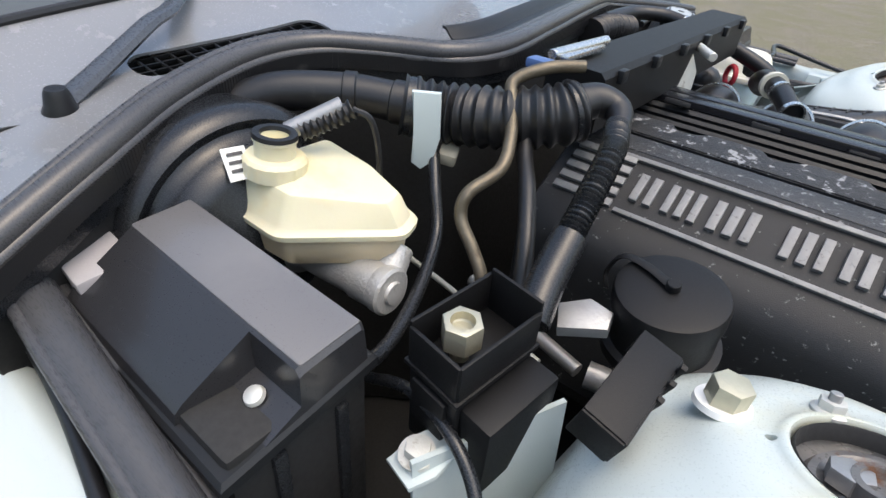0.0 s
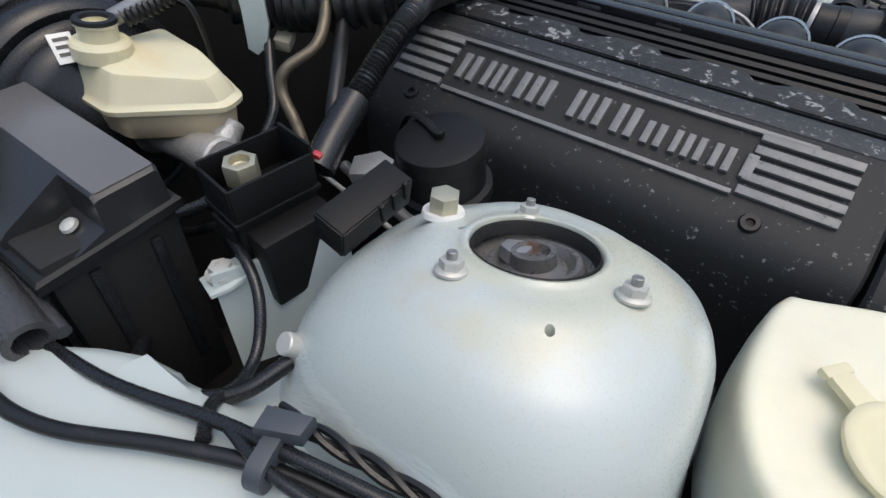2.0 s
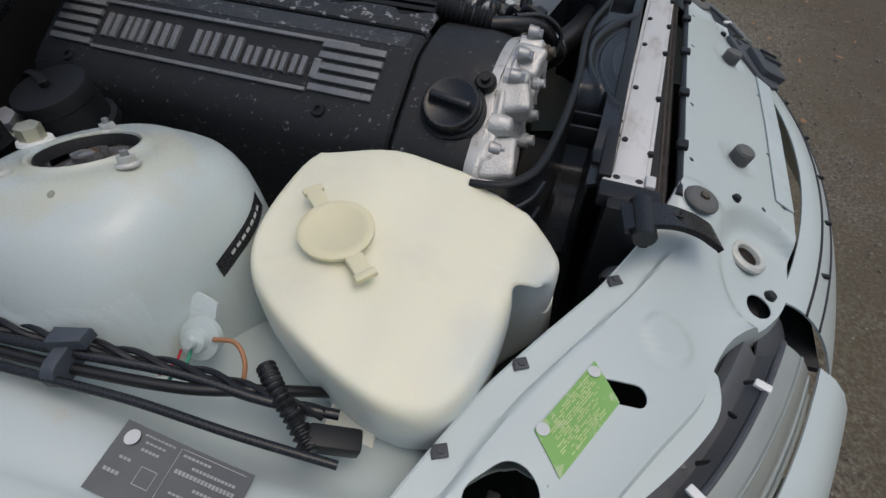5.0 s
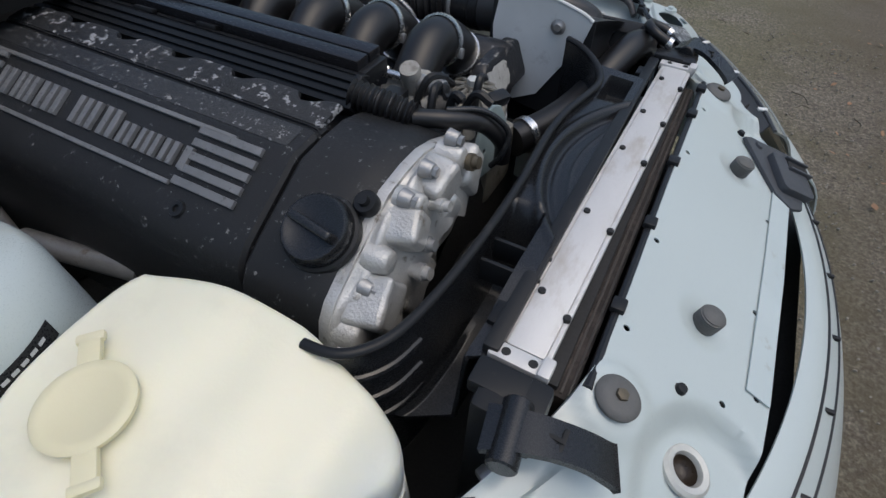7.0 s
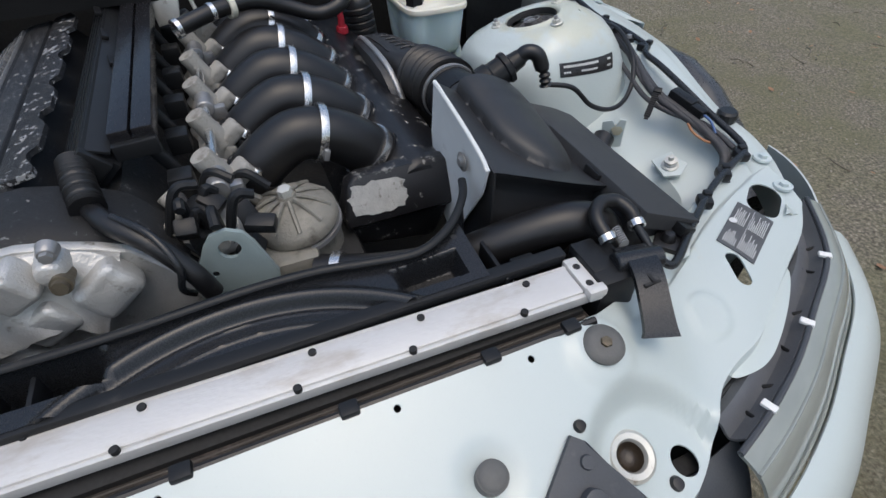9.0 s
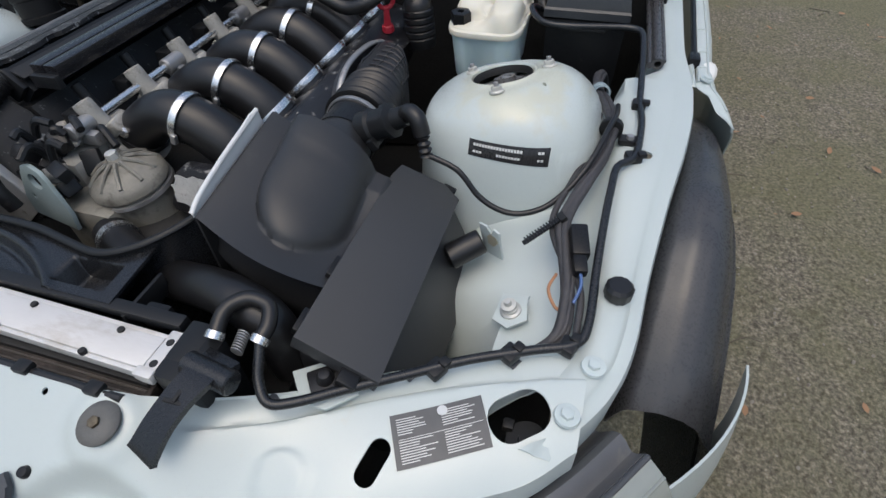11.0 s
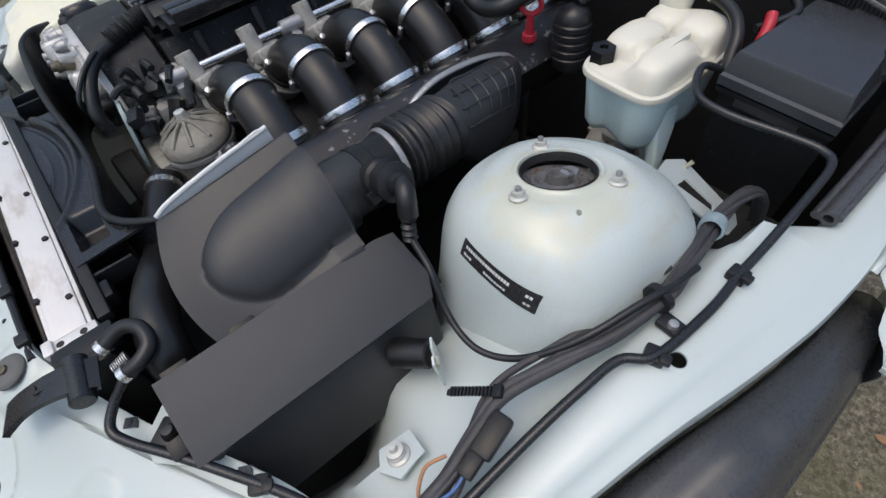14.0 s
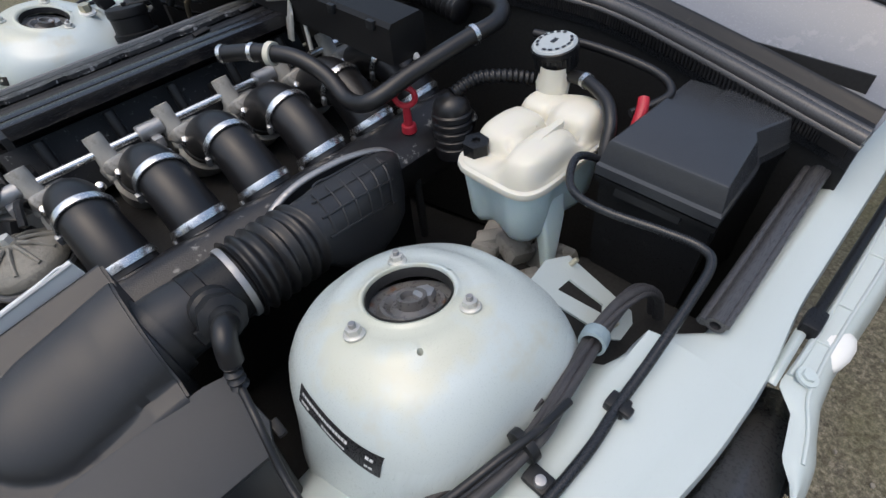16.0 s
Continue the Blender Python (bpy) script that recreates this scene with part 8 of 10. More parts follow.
def air_box():
    a = thing("air_filter_box", "matt black air filter housing with a scooped bulge", "air box", (0.66, 0.46, 0.6))
    # hood between the heat plate and the filter lid: one skin, with a long scoop that runs into the neck
    bm = bmesh.new()

    def hood(u, v):
        # u from the front lip to the back, v from the plate outwards; below 0 and past 1 it turns down into the walls
        uu, vv = max(0.0, min(1.0, u)), max(0.0, min(1.0, v))
        front = Vector((0.726 + 0.026 * math.sin(vv * math.pi * 0.8), 0.300 + 0.165 * vv, 0.838 - 0.028 * vv - 0.030 * vv * vv))
        back = Vector((0.540 + 0.01 * vv, 0.304 + 0.160 * vv, 0.868 - 0.072 * vv))
        p = front.lerp(back, uu)
        p.z -= 0.014 * math.sin(math.pi * min(1.0, uu * 1.2)) * vv
        d = (p.y - 0.390 - 0.06 * (p.x - 0.6)) / 0.056
        e = max(0.0, p.x - 0.635) / 0.080
        rise = ease([(0.545, 0.044), (0.60, 0.038), (0.66, 0.034)], p.x)
        p.z += rise * max(0.0, 1 - d * d - e * e) ** 0.5 - 0.010 * math.sin(math.pi * vv) * uu
        if u < 0:
            k = -u
            p += Vector((0.006 * math.sin(min(1.0, k * 14) * 1.57) - 0.035 * k - 0.02 * math.sin(min(1.0, k * 3) * 3.14), 0, -0.18 * k))
        if v > 1:
            k = (v - 1) / 0.3
            p += Vector((0, 0.004 * math.sin(min(1.0, k * 3) * 1.57) + 0.030 * k, -0.06 * k))
        return p
    sheet(bm, hood, [-1, -0.7, -0.5, -0.35, -0.22, -0.12, -0.06, -0.03, -0.012] + steps(0, 1, 60), steps(0, 1, 60) + [1.02, 1.06, 1.12, 1.2, 1.3], 0.003)
    part("hood", bm, BOX, a, "hood with a long scoop running into the neck", sharp=60)
    bm = bmesh.new()
    sheet(bm, lambda u, w: (hood(u, 0).x, hood(u, 0).y, hood(u, 0).z - 0.20 * w), steps(0, 1, 10), steps(0, 1, 4), 0.003)
    part("inner_wall", bm, BOX, a, sharp=60)
    # flat filter lid, tilted outwards
    m = frame_axes((0.6635, 0.510, 0.772), (0.305, -0.003, 0.001), (0.010, 0.088, -0.038))
    bm = bmesh.new()
    slab(bm, [(-0.155, -0.047), (-0.130, -0.052), (0.155, -0.052), (0.160, 0.049), (-0.145, 0.049), (-0.160, 0.02)], 0.022, m @ pose(0, 0, -0.022), bev=0.003)
    lid = part("filter_lid", bm, BOX_LID, a, "flat matt lid")
    for x in (-0.08, 0.05, 0.13):
        bm = bmesh.new()
        box(bm, (x, -0.053, -0.010), (0.030, 0.010, 0.012), m, bev=0.002)
        part("lid_tab", bm, BLACK, lid)
    bm = bmesh.new()
    box(bm, (0.166, 0.018, -0.012), (0.018, 0.022, 0.014), m, bev=0.002)
    part("lid_clip", bm, BLACK, lid)
    bm = bmesh.new()
    box(bm, (-0.162, 0.03, -0.012), (0.010, 0.02, 0.016), m, bev=0.002)
    part("lid_clip", bm, BLACK, lid)
    # lower box
    bm = bmesh.new()
    loft(bm, [[m @ Vector((x * kx, y * ky + dy, z)) for x, y in rrect(0.305, 0.10, 0.012)] for kx, ky, dy, z in ((0.99, 0.99, 0, -0.022), (0.97, 1.25, 0.018, -0.05), (0.95, 1.7, 0.042, -0.11), (0.90, 1.7, 0.045, -0.24))])
    part("lower_box", bm, BOX, a, sharp=35)
    # neck to the air sensor
    bm = bmesh.new()
    tube(bm, [(0.600, 0.383, 0.782), (0.565, 0.377, 0.794), (0.530, 0.372, 0.797)], lambda t: 0.044 + 0.007 * min(1.0, t * 2), 6, 40)
    part("throat", bm, BOX, a, sharp=60)
    bm = bmesh.new()
    lathe(bm, [(0.050, -0.020), (0.0575, -0.018), (0.0600, -0.010), (0.0600, 0.006), (0.0580, 0.012), (0.050, 0.014)], along((0.556, 0.3755, 0.7955), (0.500, 0.370, 0.797)), 48)
    part("collar", bm, BOX, a, "rounded collar behind the scoop", sharp=45)
    bm = bmesh.new()
    box(bm, (0, 0, 0), (0.028, 0.016, 0.014), pose(0.560, 0.436, 0.796, 40, 0, -8), bev=0.004)
    part("collar_clip", bm, BLACK, a, "black clip on the collar")
    bm = bmesh.new()
    sheet(bm, lambda v, w: (hood(1, v).x - 0.004 * w, hood(1, v).y, hood(1, v).z - 0.002 - 0.16 * w), steps(0, 1, 24), steps(0, 1, 3), 0.003)
    part("back_wall", bm, BOX, a, sharp=60)
    bm = bmesh.new()
    tube(bm, [(0.535, 0.372, 0.797), (0.512, 0.370, 0.797), (0.490, 0.369, 0.795)], lambda t: 0.046 - 0.002 * t, 4, 32)
    part("neck", bm, BOX, a, sharp=60)
    # snorkel stub and its lug on the apron
    bm = bmesh.new()
    rod(bm, (0.590, 0.560, 0.705), (0.562, 0.600, 0.722), 0.019, 0.018, 24)
    part("drain_stub", bm, RUBBER, a, "black rubber stub at the side")
    lug = thing("painted_lug", "pale silver steel lug with a brass-coloured bolt", "bracket", (0.563, 0.625, 0.69))
    bm = bmesh.new()
    slab(bm, [(-0.018, -0.035), (0.018, -0.03), (0.020, 0.026), (0.010, 0.028), (0.004, 0.012), (-0.002, 0.026), (-0.018, 0.024)], 0.003, frame_axes((0.562, 0.614, 0.728), (0.35, 0.55, 0.05), (0.1, -0.15, 1)), bev=0.001)
    part("plate", bm, PAINT, lug)
    bm = bmesh.new()
    hexnut(bm, (0.566, 0.619, 0.734), (0.8, -0.5, 0.2), 0.010, 0.006)
    part("bolt", bm, BRASS, lug)


BOX = material("matt_black_box_plastic", (0.024, 0.025, 0.027), 0.42, 0.0, 0.15, 8, 0.12, 1500, spots=(0.06, 0.06, 0.06), spot_scale=20, spot_cut=0.6, spread=0.25)
BOX_LID = material("matt_black_lid_plastic", (0.034, 0.036, 0.039), 0.52, 0.0, 0.12, 6, 0.2, 1800)
air_box()


def air_intake():
    s = thing("air_flow_sensor", "black air flow sensor with a cable plug on top", "sensor", (0.47, 0.38, 0.75))
    bm = bmesh.new()
    lathe(bm, [(0.040, 0.0), (0.046, 0.002), (0.046, 0.020), (0.044, 0.022), (0.044, 0.050), (0.046, 0.052), (0.046, 0.062), (0.04, 0.064)], along((0.492, 0.369, 0.795), (0.43, 0.366, 0.794)), 40)
    part("body", bm, BLACK, s)
    bm = bmesh.new()
    o, d = Vector((0.478, 0.402, 0.818)), Vector((0.02, 0.80, 0.40)).normalized()
    lathe(bm, [(0, 0), (0.026, 0), (0.026, 0.018), (0.022, 0.022), (0.022, 0.042), (0.025, 0.044), (0.025, 0.052), (0.016, 0.056), (0.014, 0.075), (0, 0.076)], along(o, o + d), 28, lambda a, i: 1 + (0.035 * math.cos(8 * a) if 3 <= i <= 6 else 0))
    part("plug_housing", bm, BLACK_MATT, s, "round ribbed plug housing")
    bm = bmesh.new()
    box(bm, (0, 0, 0), (0.05, 0.012, 0.018), pose(0.485, 0.42, 0.812, 30, 0, 12), bev=0.003)
    part("plug_flange", bm, BLACK_MATT, s)
    bm = bmesh.new()
    e = o + d * 0.070
    tube(bm, [e, e + Vector((0.006, 0.012, 0.012)), e + Vector((0.014, 0.026, 0.008)), e + Vector((0.020, 0.034, -0.012))], 0.012, 6, 14)
    part("boot", bm, RUBBER, s)
    bm = bmesh.new()
    tube(bm, [e + Vector((0.019, 0.033, -0.006)), e + Vector((0.024, 0.037, -0.022)), e + Vector((0.026, 0.040, -0.040))], 0.006, 6, 12, rib=(0.009, 0.004))
    part("boot_rings", bm, RUBBER, s)
    bm = bmesh.new()
    q = e + Vector((0.026, 0.040, -0.038))
    tube(bm, [q, (0.515, 0.552, 0.800), (0.524, 0.585, 0.768), (0.528, 0.617, 0.753), (0.525, 0.647, 0.751), (0.510, 0.677, 0.758), (0.486, 0.703, 0.777), (0.445, 0.726, 0.800), (0.390, 0.741, 0.815), (0.345, 0.750, 0.815), (0.30, 0.752, 0.805)], 0.0042, 8, 10)
    part("lead", bm, RUBBER, s, "thin black lead round the tower")
    b = thing("intake_bellows", "ribbed black rubber intake bellows", "hose", (0.39, 0.365, 0.74))
    bm = bmesh.new()
    tube(bm, [(0.430, 0.366, 0.794), (0.408, 0.365, 0.793), (0.380, 0.362, 0.790), (0.352, 0.358, 0.786), (0.335, 0.354, 0.783)], 0.046, 8, 40, rib=(0.0155, 0.008))
    part("ribs", bm, RUBBER_PIPE, b, sharp=60)
    for p in ((0.436, 0.366, 0.794),):
        bm = bmesh.new()
        lathe(bm, [(0.045, -0.004), (0.0480, -0.004), (0.0485, 0), (0.0480, 0.004), (0.045, 0.004)], along(p, (p[0] - 0.05, p[1], p[2])), 44)
        part("clamp", bm, STEEL, b, "dull steel clamp")
    # elbow with the square-ribbed flank
    e = thing("intake_elbow", "black intake elbow with a grid of raised ribs", "intake elbow", (0.25, 0.33, 0.70))
    def section(x, y1, z0, z1, pw, y0=0.290):
        out = []
        for k in range(48):
            t = 2 * math.pi * k / 48
            f = lambda w: math.copysign(abs(w) ** pw, w)
            out.append((x, (y0 + y1) / 2 + (y1 - y0) / 2 * f(math.cos(t)), (z0 + z1) / 2 + (z1 - z0) / 2 * f(math.sin(t))))
        return out
    bm = bmesh.new()
    loft(bm, [section(0.121, 0.304, 0.705, 0.765, 0.8), section(0.126, 0.318, 0.690, 0.782, 0.7), section(0.145, 0.338, 0.672, 0.797, 0.6), section(0.18, 0.358, 0.665, 0.806, 0.55), section(0.22, 0.374, 0.666, 0.811, 0.55),
              section(0.265, 0.388, 0.680, 0.816, 0.6), section(0.300, 0.396, 0.706, 0.822, 0.75, 0.300), section(0.325, 0.401, 0.733, 0.830, 1.0, 0.307), section(0.345, 0.401, 0.736, 0.830, 1.0, 0.307)])
    shell = part("shell", bm, BOX, e, sharp=60)
    bpy.context.view_layer.update()
    bm = bmesh.new()
    arc = [(0.374, 0.304, 0.765), (0.362, 0.300, 0.785), (0.330, 0.296, 0.806), (0.286, 0.292, 0.815), (0.23, 0.291, 0.813), (0.182, 0.293, 0.806), (0.142, 0.297, 0.792), (0.120, 0.302, 0.770)]
    tube(bm, arc, 0.0055, 6, 10, flat=(1.0, 0.7))
    part("mouth_rim", bm, STEEL, e, "pale metal rim round the mouth", sharp=60)
    bm = bmesh.new()
    loft(bm, [[(x, y, z) for x, y, z in arc] + [(x, y - 0.01, 0.70) for x, y, z in arc[::-1]], [(x, y - 0.015, z - 0.004) for x, y, z in arc] + [(x, y - 0.03, 0.70) for x, y, z in arc[::-1]]])
    part("mouth_flange", bm, BOX, e, "black moulded flange behind the rim")

    # grid of ribs on the flank that slopes outwards, laid on the shell
    def on_shell(x, h):
        hit = shell.ray_cast(Vector((x, 0.33 + 0.3 * 0.6 + 0.045 * h, 0.815 + 0.3 * 0.8 - 0.045 * h)), Vector((0, -0.6, -0.8)))
        return (hit[1] + hit[2] * 0.001) if hit[0] else Vector((x, 0.34, 0.80))
    for k in range(6):
        x = 0.172 + 0.024 * k
        bm = bmesh.new()
        tube(bm, [on_shell(x + 0.012 * h, h) for h in (-0.35, 0, 0.35, 0.7, 1.05)], 0.0018, 4, 6)
        part("rib", bm, BOX, e)
    for h in (-0.2, 0.2, 0.6, 1.0):
        bm = bmesh.new()
        tube(bm, [on_shell(x + 0.012 * h, h) for x in (0.162, 0.18, 0.20, 0.22, 0.25, 0.28, 0.302)], 0.0018, 4, 6)
        part("rib", bm, BOX, e)
    # heat plate
    hp = thing("heat_plate", "dull aluminium heat plate standing between plenum and air box", "metal plate", (0.63, 0.29, 0.70))
    bm = bmesh.new()
    poly = [(0.722, 0.838), (0.715, 0.846), (0.572, 0.882), (0.558, 0.880), (0.545, 0.80), (0.556, 0.690), (0.60, 0.668), (0.645, 0.69), (0.672, 0.735), (0.712, 0.800)]
    slab(bm, poly, 0.003, Matrix(((1, 0, 0, 0), (0, 0, -1, 0.2925), (0, 1, 0, 0), (0, 0, 0, 1))))
    h = part("sheet", bm, PLATE_ALU, hp)
    bm = bmesh.new()
    tube(bm, [(0.558, 0.291, 0.880), (0.64, 0.291, 0.865), (0.700, 0.291, 0.850), (0.722, 0.291, 0.839)], 0.0032, 5, 8)
    part("folded_edge", bm, PLATE_ALU, hp)
    bm = bmesh.new()
    lathe(bm, [(0, 0.005), (0.006, 0.005), (0.009, 0.002), (0.013, 0.001), (0.013, 0), (0, 0)], along((0.667, 0.283, 0.822), (0.667, 0.20, 0.822)), 24)
    solid("plate_bolt", bm, STEEL, "steel bolt with washer in the heat plate", "bolt")


PLATE_ALU = material("dull_sheet_aluminium", (0.66, 0.68, 0.68), 0.45, 0.0, 0.15, 14, 0.08, 300, spots=(0.36, 0.36, 0.34), spot_scale=18, spot_cut=0.58, spread=0.2)
air_intake()


def expansion_tank():
    t = thing("expansion_tank", "white and bluish plastic coolant expansion tank", "coolant tank", (0.01, 0.48, 0.62))
    # tub: wider at the seam, lobed by vertical grooves
    c = Vector((0.006, 0.487, 0))

    def ring(k, z, groove=0.0):
        out = []
        for i in range(96):
            a = 2 * math.pi * i / 96
            f = lambda w: math.copysign(abs(w) ** 0.42, w)
            r = k * (1 - groove * max(0, math.cos(a * 4 + 0.25)) ** 10)
            out.append((c.x + f(math.cos(a)) * 0.106 * r, c.y + f(math.sin(a)) * 0.072 * r, z))
        return out
    bm = bmesh.new()
    loft(bm, [ring(0.66, 0.698, 0.16), ring(0.82, 0.703, 0.17), ring(0.88, 0.716, 0.17), ring(0.92, 0.755, 0.13), ring(0.955, 0.785, 0.08), ring(0.97, 0.802, 0.02)])
    part("lower_half", bm, COOLANT, t, "bluish lower half with coolant showing through", sharp=60)
    bm = bmesh.new()
    loft(bm, [ring(0.97, 0.802), ring(1.03, 0.803), ring(1.042, 0.808), ring(1.03, 0.813), ring(0.985, 0.815)])
    part("seam", bm, TANK_W, t)
    # upper half: a low deck with soft cushions that run into one another
    cushions = ((0.022, 0.456, 0.050, 0.036, 0.031), (0.046, 0.522, 0.064, 0.031, 0.033), (-0.062, 0.514, 0.044, 0.040, 0.036), (-0.074, 0.450, 0.044, 0.032, 0.026))

    def top(i, k):
        a = 2 * math.pi * i / 160
        f = lambda w: math.copysign(abs(w) ** 0.42, w)
        x, y = c.x + f(math.cos(a)) * 0.104 * k, c.y + f(math.sin(a)) * 0.0705 * k
        rise = 0.0
        for px, py, ax, ay, h in cushions:
            d = (abs(x - px) / ax) ** 3.4 + (abs(y - py) / ay) ** 3.4
            rise = max(rise, h * max(0.0, 1 - d) ** 0.42)
        e = max(0.0, 1 - k ** 10) ** 0.5
        return (x, y, 0.814 + 0.008 * e + rise * min(1.0, e * 1.2))
    bm = bmesh.new()
    sheet(bm, top, range(161), [0.01] + steps(0.03, 0.93, 40) + [0.945, 0.96, 0.975, 0.988, 1.0])
    bmesh.ops.remove_doubles(bm, verts=bm.verts, dist=0.0004)
    for _ in range(1):
        bmesh.ops.smooth_vert(bm, verts=bm.verts, factor=0.5, use_axis_z=True)
    part("upper_half", bm, TANK_W, t, "creamy upper half moulded in cushions", sharp=80)
    bm = bmesh.new()
    loft(bm, [[(x, 0.516 + s * w, 0.854 - 0.012 * max(0, (x - 0.03) / 0.07) ** 2 + h) for s, h in ((-1, -0.006), (-0.8, 0.0025), (0.8, 0.0025), (1, -0.006))] for x, w in ((-0.012, 0.004), (-0.008, 0.006), (0.03, 0.006), (0.07, 0.006), (0.084, 0.004))])
    part("mould_rib", bm, TANK_W, t)
    bm = bmesh.new()
    lathe(bm, [(0.024, 0), (0.026, 0.02), (0.022, 0.034), (0.022, 0.05)], pose(-0.088, 0.445, 0.835), 32)
    part("filler_neck", bm, TANK_W, t)
    m = pose(-0.103, 0.440, 0.868, 6, 8, 0)
    bm = bmesh.new()
    lathe(bm, [(0.026, 0.0), (0.030, 0.004), (0.032, 0.010), (0.032, 0.030), (0.035, 0.032), (0.035, 0.040), (0.032, 0.042)], m, 56, lambda a, i: 1 + (0.02 * math.cos(28 * a) if 2 <= i <= 3 else 0))
    cap = part("cap", bm, BLACK, t, "black ribbed screw cap")
    bm = bmesh.new()
    lathe(bm, [(0, 0.046), (0.030, 0.045), (0.033, 0.042), (0.033, 0.040)], m, 48)
    part("cap_top", bm, CAP_TOP, cap, "pale grey printed top")
    bm = bmesh.new()
    for k in range(16):
        a = 2 * math.pi * k / 16
        if k % 8 == 7:
            continue
        box(bm, (0.025, 0, 0.0462), (0.004, 0.006, 0.0006), m @ pose(0, 0, 0, 0, 0, math.degrees(a)), bev=0)
    box(bm, (0, 0, 0.0466), (0.012, 0.007, 0.0006), m, bev=0)
    part("cap_print", bm, STICKER, cap, "ring of small print")
    n = thing("bleed_plug", "black plastic bleed plug on the tank", "plug", (0.080, 0.440, 0.818))
    bm = bmesh.new()
    hexnut(bm, (0.080, 0.440, 0.818), (0.05, 0, 1), 0.020, 0.022)
    ob = part("hex_body", bm, BLACK, n)
    pierce(ob, rod(bmesh.new(), (0.0813, 0.440, 0.834), (0.082, 0.440, 0.856), 0.007, seg=6))
    bm = bmesh.new()
    lathe(bm, [(0.017, 0), (0.017, 0.010), (0, 0.010)], pose(0.080, 0.440, 0.811), 28)
    part("collar", bm, COOLANT, n)
    # tapered foot of the tank on the chassis leg
    bm = bmesh.new()
    loft(bm, [[(x + u, y + v, z) for u, v in rrect(w, h, 0.006, 3)] for x, y, z, w, h in ((0.055, 0.560, 0.640, 0.020, 0.016), (0.045, 0.552, 0.680, 0.032, 0.022), (0.036, 0.543, 0.720, 0.050, 0.024), (0.030, 0.535, 0.76, 0.055, 0.02))])
    part("tank_foot", bm, COOLANT, t)
    bm = bmesh.new()
    rng = random.Random(5)
    for _ in range(14):
        box(bm, (0, 0, 0), (rng.uniform(0.03, 0.06), rng.uniform(0.03, 0.05), rng.uniform(0.02, 0.05)), pose(0.07 + rng.uniform(-0.1, 0.08), 0.47 + rng.uniform(-0.07, 0.08), 0.60 + rng.uniform(-0.02, 0.02), rng.uniform(-20, 20), rng.uniform(-20, 20), rng.uniform(0, 90)), bev=0.006)
    solid("leg_castings", bm, CAST_OLD, "dirty oxidised castings below the expansion tank", "castings", kind="stuff")
    # hoses on the tank
    hose("tank_hose", [(-0.100, 0.462, 0.866), (-0.090, 0.500, 0.874), (-0.070, 0.545, 0.870), (-0.045, 0.570, 0.857), (-0.026, 0.580, 0.838), (-0.012, 0.588, 0.820)], 0.0095, RUBBER_PIPE, "black coolant hose on the tank neck", "hose")
    bm = bmesh.new()
    lathe(bm, [(0.009, -0.004), (0.0115, -0.004), (0.0115, 0.004), (0.009, 0.004)], along((-0.090, 0.500, 0.874), (-0.082, 0.520, 0.874)), 24)
    solid("hose_clip", bm, CLAMP, "bright hose clip on the tank hose", "clip")
    hose("tank_pipe", [(-0.014, 0.588, 0.820), (0.02, 0.568, 0.838), (0.058, 0.580, 0.836), (0.080, 0.604, 0.832), (0.084, 0.650, 0.832), (0.072, 0.715, 0.832), (0.068, 0.758, 0.832), (0.082, 0.777, 0.830), (0.13, 0.782, 0.820), (0.21, 0.785, 0.804), (0.267, 0.786, 0.797), (0.33, 0.790, 0.797), (0.412, 0.784, 0.795), (0.442, 0.762, 0.793), (0.488, 0.757, 0.790), (0.55, 0.754, 0.780), (0.62, 0.753, 0.765), (0.690, 0.753, 0.752), (0.717, 0.742, 0.747), (0.735, 0.700, 0.745), (0.765, 0.635, 0.744), (0.80, 0.578, 0.745), (0.835, 0.525, 0.750), (0.868, 0.478, 0.755), (0.877, 0.455, 0.760), (0.862, 0.440, 0.772), (0.845, 0.435, 0.785), (0.826, 0.430, 0.800)], 0.0055, SATIN, "long black overflow pipe along the wing", "pipe", n=6, seg=10)
    for p, a in (((0.267, 0.785, 0.797), 0), ((0.412, 0.782, 0.795), 20), ((0.720, 0.735, 0.747), 70), ((0.785, 0.602, 0.745), 60), ((0.745, 0.675, 0.745), 60)):
        bm = bmesh.new()
        box(bm, (0, 0, -0.004), (0.020, 0.022, 0.014), pose(*p, 0, 0, a), bev=0.004)
        box(bm, (0.004, 0.010, 0.003), (0.012, 0.012, 0.008), pose(*p, 0, 0, a), bev=0.003)
        solid("pipe_clip", bm, BLACK_MATT, "black clip holding the overflow pipe", "clip", "pipe clips")


TANK_W = material("creamy_tank_plastic", (0.66, 0.64, 0.55), 0.36, 0.0, 0.06, 8, 0.04, 350, sss=0.25)
CAP_TOP = material("pale_grey_cap", (0.40, 0.44, 0.45), 0.45, 0.0, 0.1, 30, 0.05, 400)
expansion_tank()


